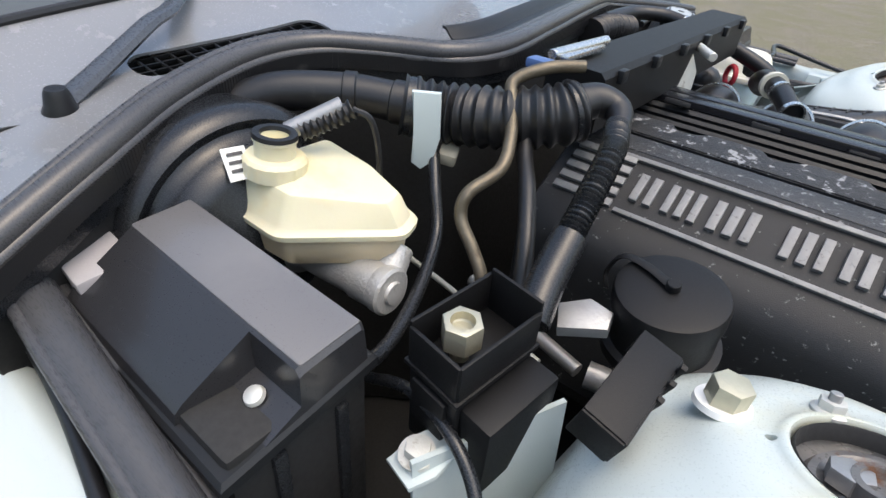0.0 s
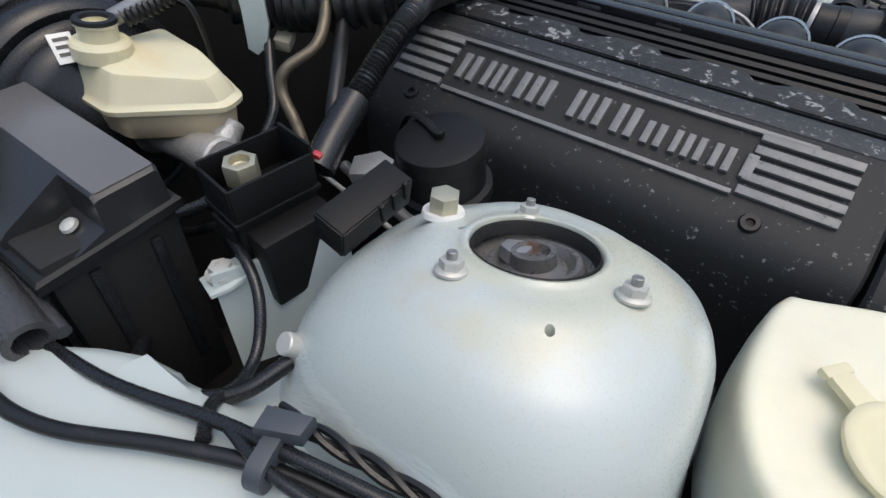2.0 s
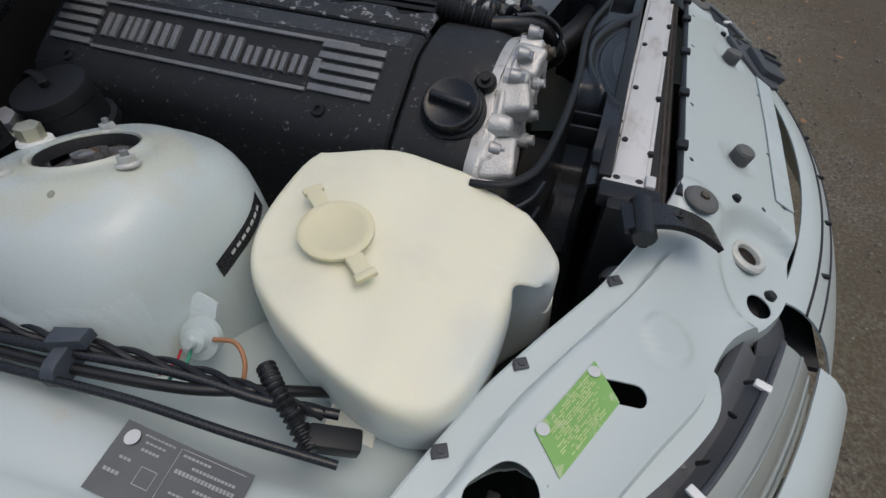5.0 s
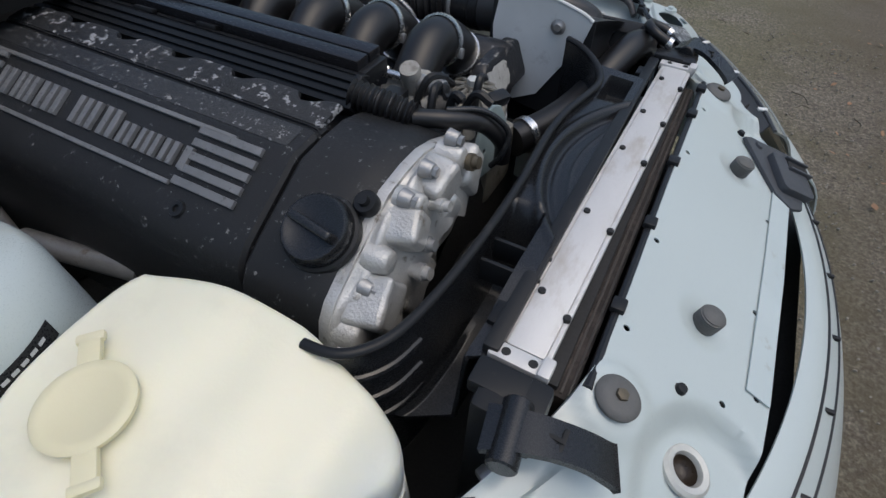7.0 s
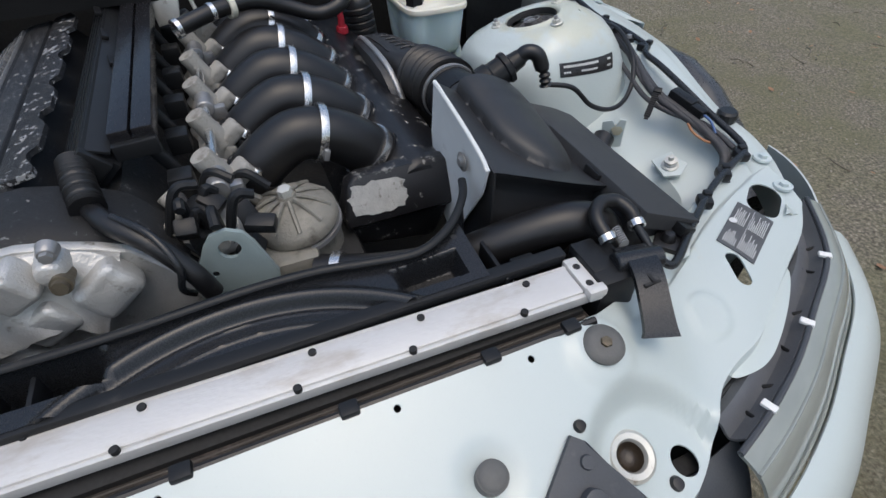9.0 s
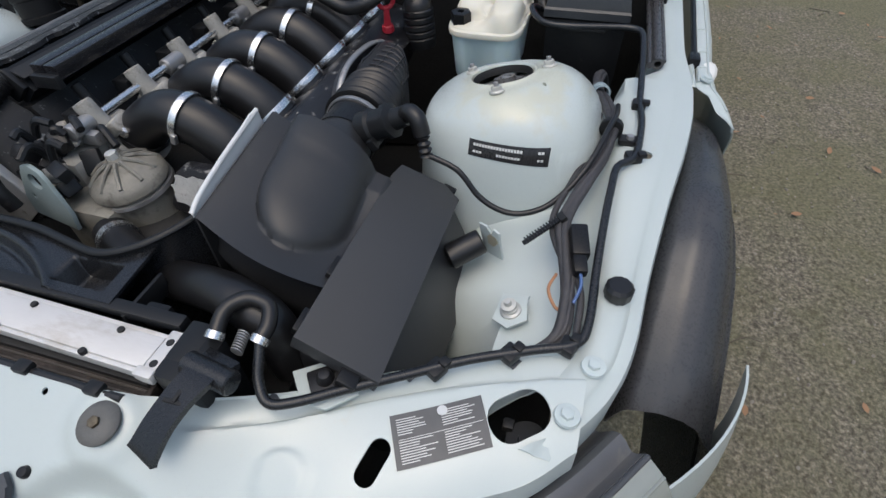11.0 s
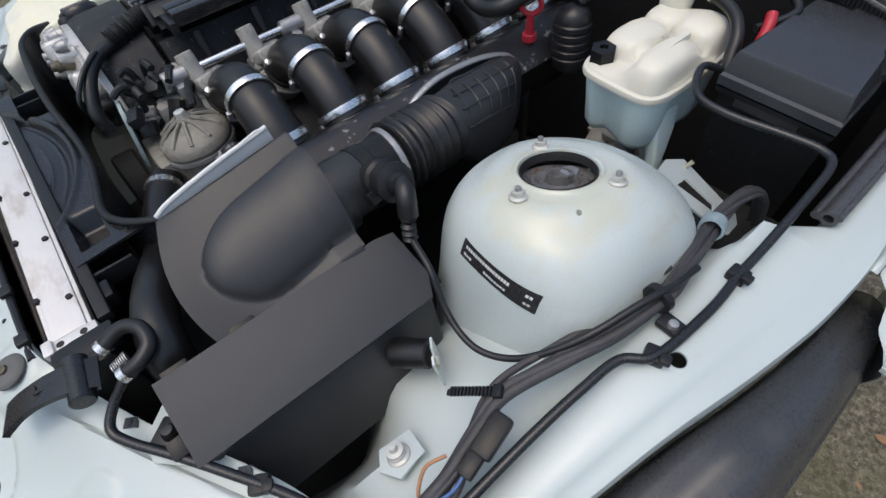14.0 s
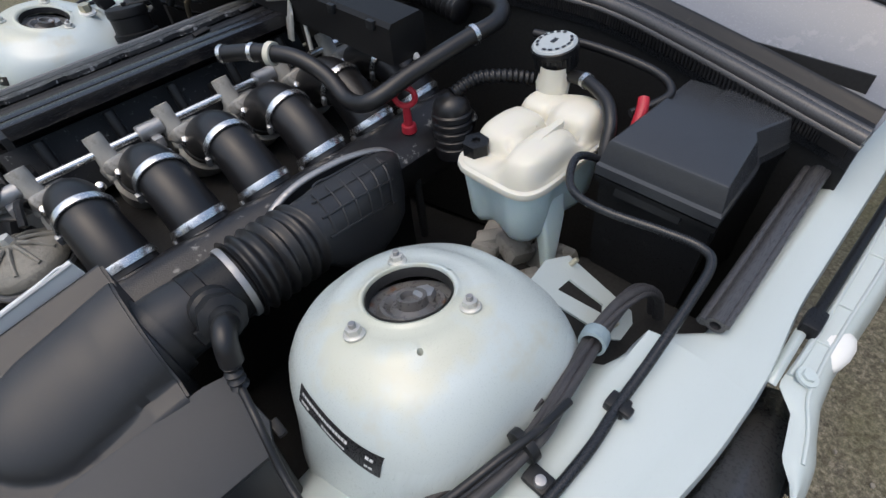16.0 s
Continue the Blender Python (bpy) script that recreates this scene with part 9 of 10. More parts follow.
def battery_box():
    b = thing("battery_box", "large black plastic battery box with a sloping-edged lid", "battery box", (-0.1, 0.67, 0.6))
    out = [(0.010, 0.594), (0.008, 0.752), (-0.105, 0.744), (-0.124, 0.736), (-0.222, 0.768), (-0.208, 0.600)]

    def inset(k, z, drop=0.0):
        c = Vector((-0.105, 0.675))
        ring = []
        for x, y in out:
            d = Vector((x, y)) - c
            d *= 1 - k / d.length
            ring.append((c.x + d.x, c.y + d.y, z))
        return ring
    bm = bmesh.new()
    loft(bm, [inset(-0.006, 0.818), inset(-0.006, 0.832), inset(-0.002, 0.836), inset(0.006, 0.862), inset(0.009, 0.8665), inset(0.014, 0.868)])
    lid = part("lid", bm, LID, b, "lid with bevelled edges", sharp=24)
    pierce(lid, slab(bmesh.new(), [(-0.125, 0.57), (-0.128, 0.657), (-0.24, 0.657), (-0.24, 0.57)], 0.05, pose(0, 0, 0.861)))
    bm = bmesh.new()
    loft(bm, [inset(0.020, 0.58), inset(0.008, 0.70), inset(0.004, 0.817)])
    part("base", bm, BLACK, b, sharp=25)
    bm = bmesh.new()
    loft(bm, [inset(0.003, 0.806), inset(-0.004, 0.807), inset(-0.004, 0.814), inset(0.003, 0.815)])
    part("base_rim", bm, BLACK, b, sharp=25)
    bm = bmesh.new()
    m = frame_axes((0.014, 0.668, 0.806), (-0.004, 0.128, 0), (0.3, 0.04, -1))
    box(bm, (0.0, 0, 0.006), (0.09, 0.020, 0.008), m, bev=0.002)
    part("latch_tab", bm, BLACK_MATT, b, "latch tab on the front")
    for x in (-0.025, 0.012):
        bm = bmesh.new()
        box(bm, (x, -0.010, 0.008), (0.022, 0.008, 0.010), m, bev=0.002)
        part("latch_hinge", bm, BLACK_MATT, b)
    # near-black blocks in place of the shaded pit below and around
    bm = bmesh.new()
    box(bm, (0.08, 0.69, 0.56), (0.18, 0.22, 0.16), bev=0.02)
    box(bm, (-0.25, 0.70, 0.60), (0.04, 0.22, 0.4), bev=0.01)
    solid("pit_shade_blocks", bm, DARK, "near-black blocks standing for the shade below the battery box", "recess", kind="structure")
    # triangular brace beside the tower
    tb = thing("triangular_brace", "pale silver triangular steel brace with a cut-out", "bracket", (0.14, 0.67, 0.70))
    o = Vector((0.140, 0.674, 0.742))
    m = frame_axes(o, (-0.013, 0.094, -0.054), (0.09, 0.01, 0.040))
    flat = lambda x, y: (m.inverted() @ Vector((x, y, o.z + (0.388 * (x - o.x) - 0.417 * (y - o.y)) / 0.822))).xy[:]
    bm = bmesh.new()
    slab(bm, [flat(x, y) for x, y in ((0.199, 0.629), (0.150, 0.616), (0.103, 0.622), (0.086, 0.716), (0.106, 0.728), (0.150, 0.733), (0.163, 0.727), (0.208, 0.641))][::-1], 0.003, m, bev=0.0008)
    pl_ = part("plate", bm, PAINT, tb)
    pierce(pl_, slab(bmesh.new(), [flat(x, y) for x, y in ((0.174, 0.652), (0.140, 0.648), (0.124, 0.692), (0.140, 0.700))], 0.03, m @ pose(0, 0, -0.015)))
    for x, y in (flat(0.115, 0.633), flat(0.148, 0.716)):
        bm = bmesh.new()
        rod(bm, m @ Vector((x, y, -0.012)), m @ Vector((x, y, 0.016)), 0.0035, seg=12)
        part("stud", bm, BRASS, tb)


LID = material("satin_grey_black_lid", (0.036, 0.039, 0.044), 0.25, 0.0, 0.12, 10, 0.08, 1500)
battery_box()


def rear_bits():
    d = thing("dipstick", "red plastic oil dipstick handle with a round loop", "dipstick", (0.068, 0.278, 0.76))
    up = Vector((0.02, 0.01, 1)).normalized()
    o = Vector((0.068, 0.279, 0.780))
    bm = bmesh.new()
    rod(bm, o, o + up * 0.014, 0.013, 0.012, 16)
    rod(bm, o + up * 0.012, o + up * 0.045, 0.0075, 0.006, 14)
    part("grip", bm, RED, d)
    bm = bmesh.new()
    c = o + up * 0.064
    side = Vector((-0.6, 0.75, 0)).normalized()
    ring = [c + 0.0165 * (side * math.cos(a) + up * math.sin(a)) for a in (2 * math.pi * k / 24 for k in range(25))]
    tube(bm, ring, 0.0048, 1, 8, flat=(1, 1))
    part("loop", bm, RED, d)
    bm = bmesh.new()
    rod(bm, o - up * 0.25, o, 0.008, seg=14)
    part("guide_tube", bm, DARK, d, "dark guide tube")
    v = thing("idle_valve", "ribbed black rubber-sleeved idle valve", "valve", (0.022, 0.330, 0.75))
    bm = bmesh.new()
    pr = [(0, 0.0), (0.030, 0.0)]
    for k in range(5):
        pr += [(0.033, 0.012 + 0.014 * k), (0.033, 0.020 + 0.014 * k), (0.030, 0.0225 + 0.014 * k)]
    pr += [(0.030, 0.088), (0.024, 0.098), (0.010, 0.106), (0, 0.107)]
    lathe(bm, pr, along((0.022, 0.335, 0.735), (0.014, 0.325, 0.85)), 32)
    part("sleeve", bm, RUBBER, v)
    hose("valve_hose", [(0.012, 0.328, 0.840), (-0.03, 0.342, 0.852), (-0.07, 0.375, 0.850), (-0.10, 0.40, 0.84)], 0.0085, RUBBER, "ribbed black hose from the valve", "hose", rib=(0.009, 0.003))
    # coolant hose that arches over the rear trumpets
    heater = hose("heater_hose", [(0.205, -0.02, 0.880), (0.175, 0.045, 0.890), (0.145, 0.110, 0.888), (0.130, 0.165, 0.868), (0.135, 0.225, 0.848), (0.128, 0.275, 0.862), (0.06, 0.295, 0.885), (-0.03, 0.315, 0.905), (-0.10, 0.325, 0.915), (-0.15, 0.28, 0.915), (-0.16, 0.18, 0.910)], 0.0135, RUBBER_PIPE, "black heater hose arching over the rear trumpets", "hose", n=8, seg=16)
    for p, q in (((0.205, -0.02, 0.880), (0.19, 0.01, 0.884)), ((0.178, 0.038, 0.889), (0.168, 0.06, 0.8895)), ((-0.05, 0.318, 0.908), (-0.08, 0.322, 0.912))):
        bm = bmesh.new()
        lathe(bm, [(0.0135, -0.004), (0.0158, -0.004), (0.0158, 0.004), (0.0135, 0.004)], along(p, q), 24)
        part("hose_clip", bm, CLAMP, heater, "bright steel hose clip")
    bm = bmesh.new()
    lathe(bm, [(0.0135, -0.005), (0.019, -0.005), (0.019, 0.005), (0.0135, 0.005)], along((0.163, 0.070, 0.8895), (0.150, 0.100, 0.889)), 24)
    part("hose_joint", bm, WHITE_OLD, heater, "cream plastic joint")
    # throttle cable with its linkage plate
    hose("throttle_cable", [(-0.04, 0.10, 0.915), (-0.015, 0.165, 0.905), (0.012, 0.235, 0.893), (0.03, 0.29, 0.872)], 0.0058, CABLE_GREY, "pale grey throttle cable sleeve", "cable")
    k = thing("throttle_linkage", "zinc-plated throttle linkage bracket with a black cam", "linkage", (0.02, 0.02, 0.86))
    bm = bmesh.new()
    slab(bm, [(-0.03, -0.035), (0.025, -0.03), (0.03, 0.0), (0.006, 0.045), (-0.016, 0.045), (-0.03, 0.02)], 0.004, frame_axes((0.010, 0.105, 0.905), (0.2, 0.9, 0.1), (-0.3, 0.1, 1)), bev=0.001)
    part("cam_plate", bm, BLACK, k)
    bm = bmesh.new()
    slab(bm, [(-0.02, -0.06), (0.02, -0.05), (0.03, 0.0), (0.012, 0.03), (-0.02, 0.04), (-0.03, 0.0)], 0.004, frame_axes((0.055, -0.035, 0.900), (0.3, 0.8, 0.0), (-0.2, 0.0, 1)), bev=0.001)
    rod(bm, (0.060, 0.015, 0.84), (0.050, 0.0, 0.93), 0.004, seg=10)
    rod(bm, (0.09, -0.04, 0.93), (0.02, 0.05, 0.935), 0.006, seg=12)
    part("bracket", bm, ZINC, k)
    bm = bmesh.new()
    rod(bm, (0.016, 0.098, 0.912), (0.030, 0.092, 0.918), 0.010, seg=18)
    part("cam_bush", bm, RED, k, "red bush on the cam")
    # cable tray along the firewall
    t = thing("cable_tray", "long black plastic cable tray along the firewall", "cable tray", (0.0, 0.0, 0.92))
    bm = bmesh.new()
    m = frame_axes((0.025, -0.03, 0.930), (0.012, 0.58, 0), (-1, 0.02, 0))
    loft(bm, [[m @ Vector((x, y, z)) for y, z in ((-0.034, -0.045), (-0.034, 0.012), (-0.028, 0.018), (0.028, 0.020), (0.034, 0.014), (0.034, -0.045))] for x in (-0.29, 0.0, 0.29)])
    part("tray", bm, DEEP, t, sharp=25)
    for i in range(6):
        bm = bmesh.new()
        box(bm, (-0.25 + 0.1 * i, -0.036, 0.010), (0.016, 0.008, 0.014), m, bev=0.002)
        part("tray_clip", bm, BLACK_MATT, t)
    bm = bmesh.new()
    rod(bm, m @ Vector((-0.31, 0.02, 0.028)), m @ Vector((-0.20, 0.012, 0.030)), 0.006, seg=10)
    box(bm, (-0.26, 0.015, 0.026), (0.09, 0.022, 0.006), m, bev=0.002)
    part("chrome_lever", bm, CLAMP, t, "bright metal catch on the tray")
    bm = bmesh.new()
    box(bm, (-0.335, 0.016, 0.024), (0.018, 0.03, 0.010), m, bev=0.003)
    part("blue_tab", bm, BLUE, t, "blue plastic tab")
    hose("corrugated_firewall_hose", [(-0.13, 0.05, 0.905), (-0.135, 0.14, 0.905), (-0.13, 0.22, 0.895)], 0.020, RUBBER, "corrugated black hose by the firewall", "hose", rib=(0.013, 0.006), seg=18)
    hose("firewall_pipe", [(-0.15, 0.36, 0.885), (-0.165, 0.46, 0.885), (-0.17, 0.56, 0.875), (-0.15, 0.60, 0.865), (-0.115, 0.59, 0.855), (-0.09, 0.575, 0.85)], 0.0065, RUBBER, "thin black pipe along the firewall", "pipe")
    hose("red_cable", [(-0.06, 0.598, 0.835), (-0.085, 0.592, 0.862), (-0.10, 0.585, 0.872)], 0.008, RED, "thick red battery cable", "cable")
    # main loom at the cover's front end
    hose("engine_loom", [(0.556, -0.147, 0.868), (0.592, -0.141, 0.862), (0.630, -0.133, 0.853)], 0.014, RUBBER, "corrugated black loom from the plug cover", "cable loom", rib=(0.007, 0.004), seg=16)
    hose("engine_loom_tail", [(0.628, -0.132, 0.850), (0.662, -0.112, 0.848), (0.692, -0.078, 0.835), (0.712, -0.050, 0.800), (0.712, -0.040, 0.765)], 0.011, RUBBER, "taped black loom bending down at the front", "cable loom")
    hose("thin_front_cable", [(0.660, -0.108, 0.858), (0.695, -0.075, 0.850), (0.722, -0.058, 0.822), (0.720, -0.065, 0.79), (0.705, -0.06, 0.765)], 0.004, SATIN, "thin black cable at the engine front", "cable")
    rng = random.Random(11)
    bm = bmesh.new()
    for i in range(16):
        p = Vector((rng.uniform(0.57, 0.67), rng.uniform(-0.085, 0.03), rng.uniform(0.755, 0.82)))
        box(bm, (0, 0, 0), (rng.uniform(0.02, 0.04), rng.uniform(0.015, 0.03), rng.uniform(0.015, 0.03)), pose(*p, rng.uniform(0, 60), rng.uniform(0, 60), rng.uniform(0, 90)), bev=0.005)
    for i in range(8):
        p = Vector((rng.uniform(0.56, 0.66), rng.uniform(-0.09, 0.0), 0.78))
        q = p + Vector((rng.uniform(-0.05, 0.06), rng.uniform(-0.03, 0.06), rng.uniform(0.02, 0.06)))
        tube(bm, [p, p.lerp(q, 0.5) + Vector((0, 0, 0.03)), q], 0.006, 6, 8)
    solid("sensor_plugs", bm, BLACK_MATT, "cluster of black sensor plugs and cables", "plugs", kind="stuff")
    bm = bmesh.new()
    for i in range(9):
        p = Vector((rng.uniform(0.575, 0.65), rng.uniform(-0.09, 0.01), rng.uniform(0.75, 0.80)))
        d_ = Vector((rng.uniform(-1, 1), rng.uniform(-1, 1), rng.uniform(0, 1))).normalized()
        rod(bm, p, p + d_ * 0.03, rng.uniform(0.007, 0.012), seg=14)
    box(bm, (0.600, -0.03, 0.765), (0.07, 0.07, 0.05), bev=0.01)
    solid("front_fittings", bm, CAST_OLD, "oxidised metal fittings at the front of the head", "fittings", kind="stuff")
    # top radiator hose and the small return hose
    rad_hose = hose("radiator_hose", [(0.685, 0.075, 0.720), (0.720, 0.150, 0.725), (0.745, 0.235, 0.735), (0.770, 0.320, 0.770), (0.785, 0.375, 0.782), (0.795, 0.415, 0.765), (0.800, 0.430, 0.70)], 0.026, RUBBER_PIPE, "thick black radiator hose", "hose", n=8, seg=20)
    bm = bmesh.new()
    lathe(bm, [(0.0255, -0.006), (0.029, -0.006), (0.029, 0.006), (0.0255, 0.006)], along((0.697, 0.100, 0.722), (0.715, 0.14, 0.725)), 32)
    part("clamp", bm, CLAMP, rad_hose, "worm-drive clamp")
    hose("return_hose", [(0.842, 0.385, 0.796), (0.815, 0.385, 0.808), (0.798, 0.402, 0.812), (0.798, 0.425, 0.808), (0.815, 0.434, 0.802), (0.832, 0.432, 0.796)], 0.0085, RUBBER_PIPE, "short U-shaped return hose", "hose", n=8, seg=14)
    for p, q in (((0.840, 0.385, 0.797), (0.82, 0.385, 0.806)), ((0.832, 0.432, 0.796), (0.82, 0.434, 0.801))):
        bm = bmesh.new()
        lathe(bm, [(0.008, -0.004), (0.0102, -0.004), (0.0102, 0.004), (0.008, 0.004)], along(p, q), 20)
        solid("spring_clip", bm, CLAMP, "bright clip on the return hose", "clip", "return hose clips")
    bm = bmesh.new()
    for k_ in range(8):
        rod(bm, (0.826 + 0.0025 * k_, 0.408, 0.790 - 0.001 * k_), (0.8275 + 0.0025 * k_, 0.408, 0.790 - 0.001 * k_), 0.007, seg=14)
    solid("bleed_screw", bm, STEEL, "ribbed steel bleed screw beside the hose", "screw")


WHITE_OLD = material("aged_cream_plastic", (0.62, 0.60, 0.50), 0.45, 0.0, 0.1, 20, 0.05, 400)
CABLE_GREY = material("pale_cable_sleeve", (0.42, 0.43, 0.43), 0.45, 0.0, 0.1, 30, 0.05, 500)
rear_bits()


def left_wing_bits():
    # thick taped loom from the battery bay along the tower
    loom = [(0.045, 0.735, 0.66), (0.062, 0.730, 0.715), (0.095, 0.722, 0.752), (0.14, 0.718, 0.765), (0.19, 0.720, 0.768), (0.25, 0.732, 0.785), (0.32, 0.745, 0.797), (0.361, 0.748, 0.800), (0.42, 0.740, 0.793), (0.48, 0.722, 0.782), (0.55, 0.705, 0.772), (0.60, 0.715, 0.762), (0.645, 0.725, 0.752), (0.70, 0.725, 0.738), (0.725, 0.70, 0.72)]
    line = spline(loom, 6)
    wl = thing("wing_loom", "taped black cable loom of flat twisted strands along the inner wing", "cable loom", loom[7])
    for k, (r, reach) in enumerate(((0.0066, 0.0044), (0.0056, 0.0056), (0.0046, 0.0066), (0.0036, 0.0070))):
        pts = []
        for i, p in enumerate(line):
            s = i / (len(line) - 1)
            q = 2 * math.pi * (k / 4 + 1.6 * s) + 0.5 * noise.noise((s * 9, k, 2))
            w = reach * (1 - 0.35 * s)
            pts.append((p[0], p[1] + 1.15 * w * math.cos(q), p[2] + 0.6 * w * math.sin(q)))
        bm = bmesh.new()
        tube(bm, pts, r, 2, 10)
        part("strand", bm, TAPE, wl, sharp=60)
    hose("wing_loom_branch", [(0.31, 0.728, 0.792), (0.40, 0.722, 0.785), (0.47, 0.705, 0.776), (0.54, 0.69, 0.766), (0.59, 0.705, 0.758), (0.64, 0.738, 0.752), (0.70, 0.742, 0.742)], 0.0044, TAPE, "black taped branch of the loom", "cable loom")
    bm = bmesh.new()
    lathe(bm, [(0.0120, -0.010), (0.0155, -0.009), (0.0158, 0.0), (0.0155, 0.009), (0.0120, 0.010)], along((0.208, 0.724, 0.775), (0.235, 0.730, 0.782)), 28)
    solid("loom_sleeve", bm, BLUEGREY, "dull blue-grey tape sleeve on the loom", "sleeve")
    t = thing("loom_clamp", "black P-clip holding the loom to the wing", "clip", (0.361, 0.75, 0.80))
    bm = bmesh.new()
    slab(bm, rrect(0.034, 0.033, 0.015, 5), 0.009, frame_axes((0.356, 0.747, 0.801), (0.1, 1, 0), (0, 0, 1)), bev=0.002)
    box(bm, (0.372, 0.772, 0.792), (0.020, 0.026, 0.010), bev=0.004)
    part("band", bm, BLACK_MATT, t)
    bm = bmesh.new()
    lathe(bm, [(0, 0.006), (0.005, 0.005), (0.006, 0), (0, 0)], pose(0.374, 0.775, 0.797), 16)
    part("screw", bm, STEEL, t)
    # ribbed tie tail and connector
    bm = bmesh.new()
    m = frame_axes((0.553, 0.700, 0.780), (0.037, -0.048, -0.030), (0.8, 0.6, 0.02))
    for k in range(12):
        box(bm, (0.006 + 0.0042 * k, 0, 0.001), (0.0022, 0.010, 0.004), m, bev=0)
    box(bm, (0.028, 0, -0.0006), (0.060, 0.007, 0.002), m, bev=0)
    box(bm, (-0.002, 0, 0.0), (0.010, 0.014, 0.008), m, bev=0.002)
    solid("tie_tail", bm, BLACK_MATT, "ribbed loose end of a black cable tie", "cable tie")
    c = thing("loom_connector", "black two-part connector on blue and orange wires", "connector", (0.60, 0.727, 0.765))
    bm = bmesh.new()
    box(bm, (0, 0, 0), (0.046, 0.022, 0.020), pose(0.585, 0.728, 0.774, 0, 10, 12), bev=0.004)
    box(bm, (0, 0, 0), (0.026, 0.017, 0.016), pose(0.618, 0.733, 0.768, 0, 10, 12), bev=0.004)
    part("housing", bm, BLACK, c)
    hose("blue_wire", [(0.628, 0.735, 0.767), (0.645, 0.738, 0.762), (0.665, 0.733, 0.752)], 0.002, BLUE, "thin blue wire at the connector", "wire")
    hose("orange_wire", [(0.628, 0.708, 0.756), (0.650, 0.702, 0.752), (0.668, 0.712, 0.745), (0.675, 0.725, 0.742)], 0.0020, COPPER, "orange wire bowed out of the loom", "wire")
    # earth stud on the apron
    st = thing("earth_stud", "pale earth stud with a spring washer on the apron", "stud", (0.66, 0.655, 0.70), "earth studs")
    o = Vector((0.660, 0.662, 0.706))
    m = frame_axes(o, (1, 0, -0.1), (0, 1, 0.28))
    bm = bmesh.new()
    lathe(bm, [(0, 0.022), (0.004, 0.022), (0.005, 0.016), (0.010, 0.015), (0.0105, 0.012), (0.008, 0.011), (0.0105, 0.009), (0.0105, 0.006), (0.0135, 0.004), (0.014, 0.0), (0, 0)], m, 24)
    part("stud", bm, ZINC, st)
    bm = bmesh.new()
    slab(bm, [(-0.026, -0.016), (0.014, -0.022), (0.026, 0.0), (0.012, 0.024), (-0.012, 0.018), (-0.024, 0.020)], 0.0025, m @ pose(0, 0, -0.001), bev=0.001)
    part("pad", bm, PAINT, st)
    # bonnet stop on the wing, bolts and plugs
    s = thing("bonnet_stop", "ribbed black rubber bonnet stop on the wing", "rubber stop", (0.636, 0.782, wing_z(0.636)), "bonnet stops")
    bm = bmesh.new()
    lathe(bm, [(0.015, 0.0), (0.0165, 0.003), (0.0165, 0.016), (0.013, 0.020), (0, 0.020)], pose(0.636, 0.782, wing_z(0.636)), 40, lambda a, i: 1 + 0.03 * math.cos(12 * a))
    part("body", bm, RUBBER, s)
    for x, y in ((0.735, 0.765), (0.795, 0.745)):
        w = thing("wing_bolt", "pale painted wing bolt with a washer", "bolt", (x, y, wing_z(x)), "wing bolts")
        bm = bmesh.new()
        z = wing_z(x) + 0.003
        lathe(bm, [(0, 0.003), (0.013, 0.003), (0.014, 0), (0, 0)], pose(x, y, z), 28)
        hexnut(bm, (x, y, z + 0.003), (0, 0, 1), 0.007, 0.005)
        part("head", bm, PAINT_DIRTY, w)
    # air-duct recess with its rubber pad at the corner
    r = thing("corner_bracket", "painted corner bracket with a black rubber pad", "bracket", (0.835, 0.49, 0.73))
    bm = bmesh.new()
    slab(bm, [(-0.03, -0.025), (0.032, -0.028), (0.03, 0.012), (0.008, 0.03), (-0.028, 0.026)], 0.003, pose(0.832, 0.495, 0.738, 0, 0, -52), bev=0.001)
    part("plate", bm, PAINT, r)
    bm = bmesh.new()
    box(bm, (0, 0, 0.007), (0.036, 0.032, 0.008), pose(0.832, 0.495, 0.738, 0, 0, -52), bev=0.003)
    lathe(bm, [(0, 0.022), (0.006, 0.021), (0.009, 0.016), (0.010, 0.008), (0, 0.008)], pose(0.832, 0.495, 0.738), 20)
    part("pad", bm, RUBBER, r)
    # label on the tower: black film with bars of print
    lab = thing("paint_label", "narrow black label with pale print on the strut tower", "label", (0.475, 0.615, 0.80))

    def snapped(u, v, lift):
        p = Vector((0.62, 0.556 + 0.113 * u, 0.819 - 0.002 * u - (0.021 + 0.004 * u) * v))
        hit = tower_left.ray_cast(p, Vector((-1, 0, 0)))
        return hit[1] + hit[2] * lift if hit[0] else Vector((0.476, p.y, p.z))
    bm = bmesh.new()
    sheet(bm, lambda u, v: snapped(u, v, 0.0009), steps(0, 1, 20), steps(0, 1, 6), 0.0004)
    part("film", bm, STICKER, lab, sharp=60)
    bm = bmesh.new()
    for u, v, w, h in ((0.06, 0.18, 0.62, 0.17), (0.06, 0.62, 0.12, 0.13), (0.36, 0.60, 0.30, 0.14), (0.86, 0.20, 0.08, 0.13), (0.86, 0.6, 0.08, 0.13)):
        n = max(1, int(w / 0.035))
        for k in range(n):
            sheet(bm, lambda a, b: snapped(u + w * (k + 0.8 * a) / n, v + h * b, 0.0019), [0, 1], [0, 1])
    part("print", bm, PRINT, lab, "bars of pale print", kind="stuff")
    # a like label on the other tower
    lab = thing("paint_label", "narrow black label on the tower beside the washer tank", "label", (0.49, -0.56, 0.77))

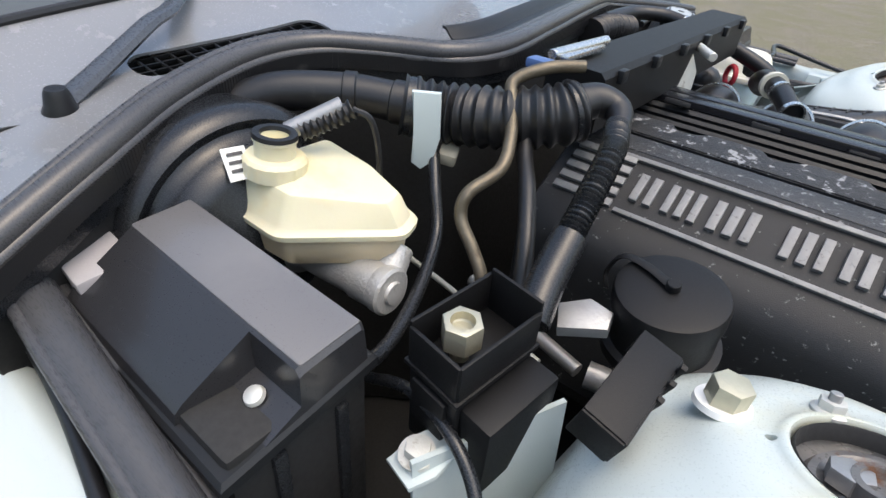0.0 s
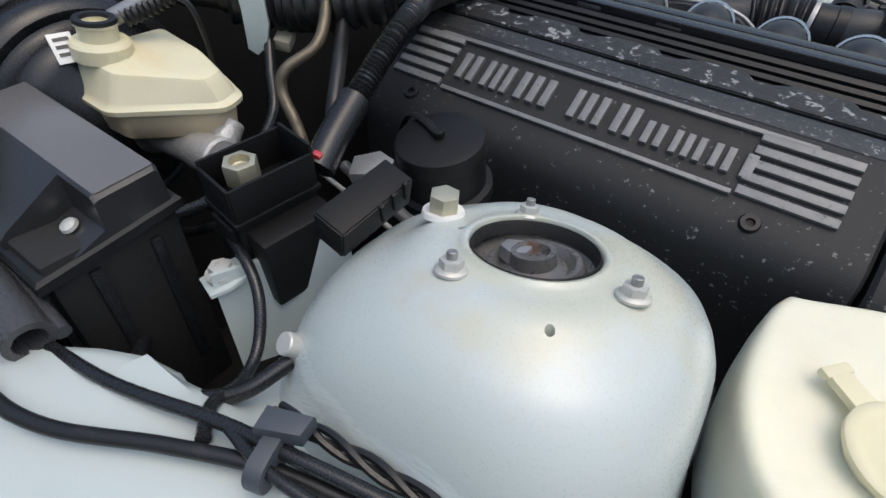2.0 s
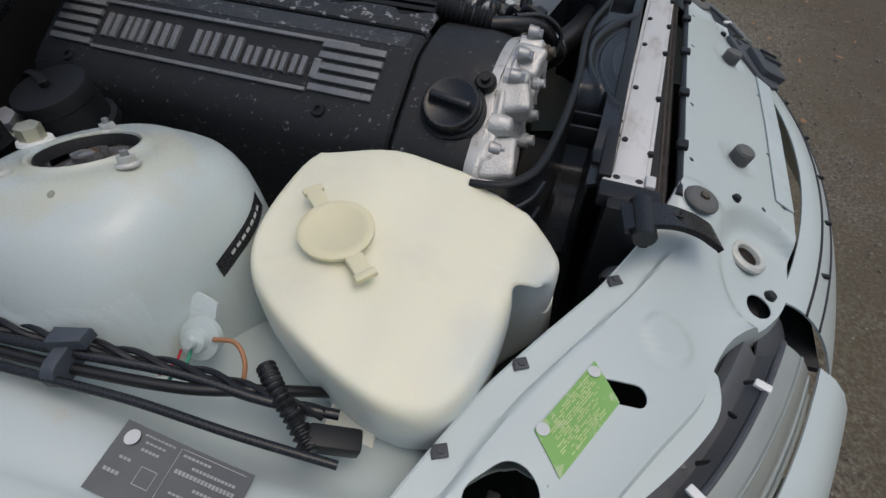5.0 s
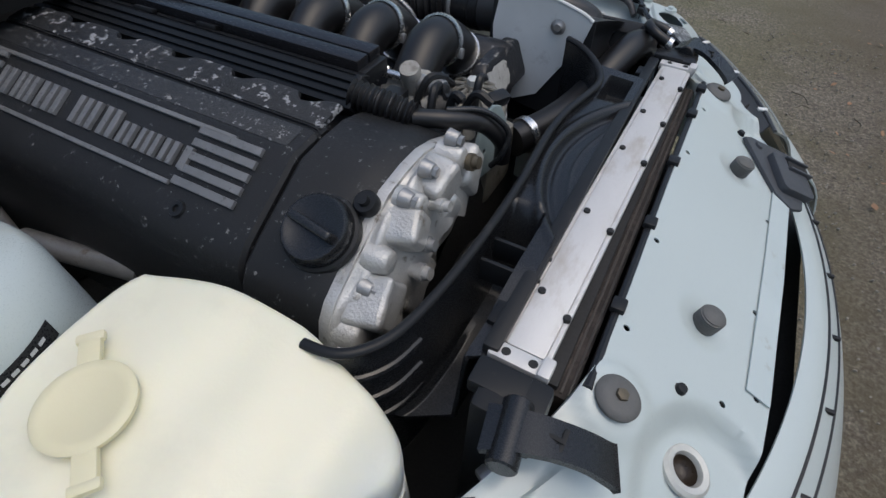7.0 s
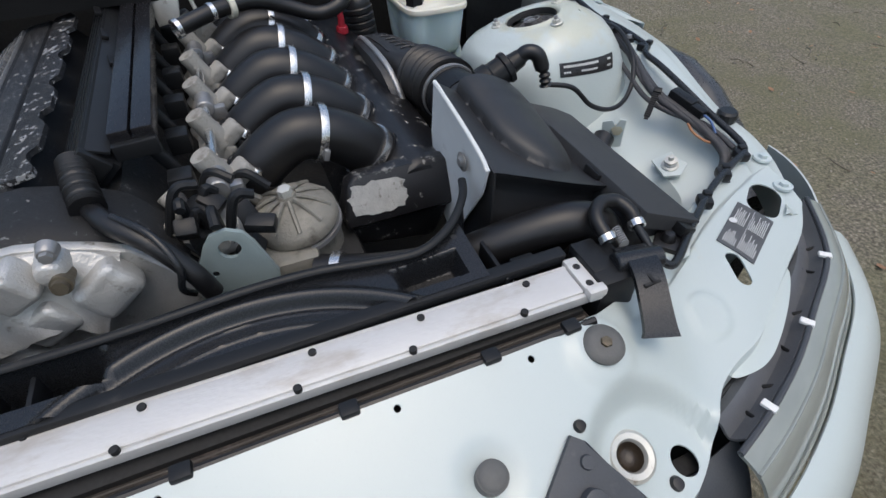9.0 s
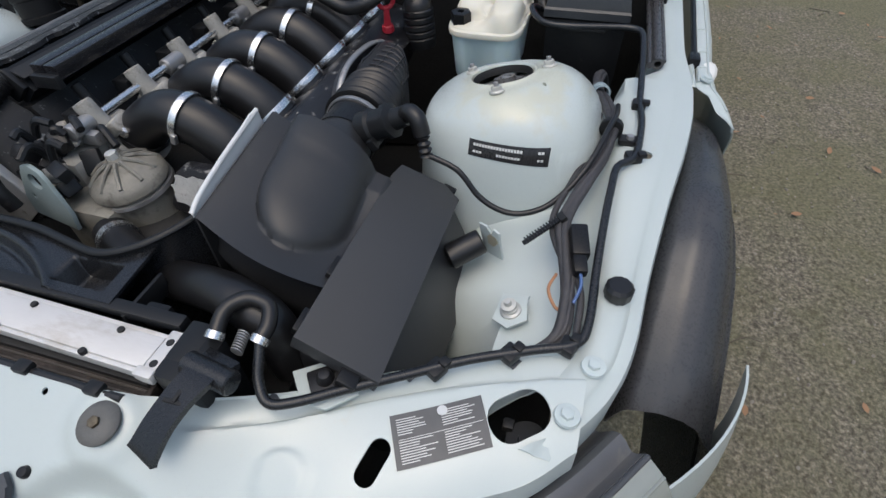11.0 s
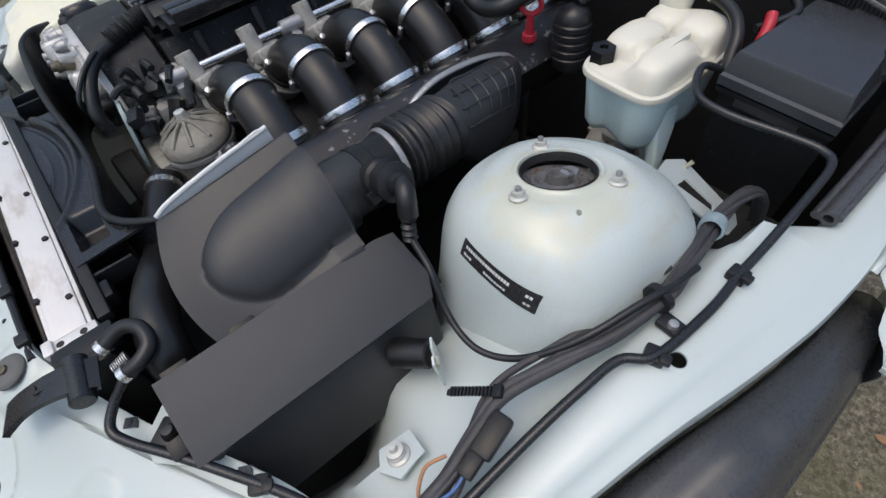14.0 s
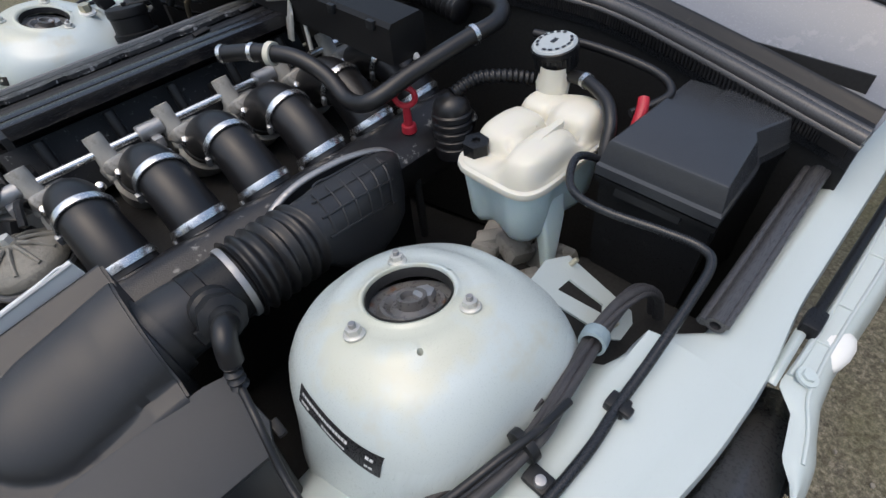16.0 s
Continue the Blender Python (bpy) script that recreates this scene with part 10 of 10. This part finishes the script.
    def snapped_right(u, v, lift):
        p = Vector((0.62, -0.508 - 0.095 * u, 0.795 - 0.010 * u - 0.018 * v))
        hit = tower_right.ray_cast(p, Vector((-1, 0, 0)))
        return hit[1] + hit[2] * lift if hit[0] else Vector((0.49, p.y, p.z))
    bm = bmesh.new()
    sheet(bm, lambda u, v: snapped_right(u, v, 0.0009), steps(0, 1, 14), steps(0, 1, 6), 0.0004)
    part("film", bm, STICKER, lab, sharp=60)
    bm = bmesh.new()
    for k in range(7):
        sheet(bm, lambda a, b: snapped_right(0.12 + 0.1 * (k + 0.7 * a), 0.3 + 0.2 * b, 0.0019), [0, 1], [0, 1])
    part("print", bm, PRINT, lab, "bars of pale print", kind="stuff")
    # information label on the front corner
    inf = thing("information_label", "dark grey label with columns of pale print", "label", (0.845, 0.625, slam_z(0.845, 0.625)))

    def spot(u, v, lift):
        p = Vector((0.845, 0.570, 0)) + Vector((-0.048, 0.085, 0)) * u + Vector((0.046, 0.024, 0)) * v
        return (p.x, p.y, slam_z(p.x, p.y) + lift)
    bm = bmesh.new()
    sheet(bm, lambda u, v: spot(u, v, 0.0016), steps(0, 1, 14), steps(0, 1, 8), 0.0008)
    part("film", bm, PLATE_GREY, inf)
    bm = bmesh.new()
    rng = random.Random(3)
    for col in (0.06, 0.54):
        for k in range(19):
            if k in (0, 8, 9):
                continue
            w = rng.uniform(0.15, 0.4)
            sheet(bm, lambda a, b: spot(col + w * a, 0.06 + 0.047 * k + 0.018 * b, 0.0026), steps(0, 1, 4), [0, 1])
    sheet(bm, lambda a, b: spot(0.06 + 0.9 * a, 0.49 + 0.012 * b, 0.0026), steps(0, 1, 8), [0, 1])
    part("print", bm, PRINT, inf, "columns of pale bars")
    bm = bmesh.new()
    lathe(bm, [(0, 0.0006), (0.0055, 0.0006), (0.0055, 0)], pose(*spot(0.56, 0.12, 0.0026)), 20)
    part("emblem_dot", bm, PRINT, inf, "pale round emblem")


TAPE = material("wrapped_cloth_tape", (0.045, 0.044, 0.047), 0.55, 0.0, 0.35, 60, 0.5, 120, spots=(0.085, 0.083, 0.08), spot_scale=45, spot_cut=0.58, spread=0.15, stretch=(1, 2, 2))
BLUEGREY = material("blue_grey_tape", (0.24, 0.31, 0.34), 0.6, 0.0, 0.25, 60, 0.3, 200)
left_wing_bits()
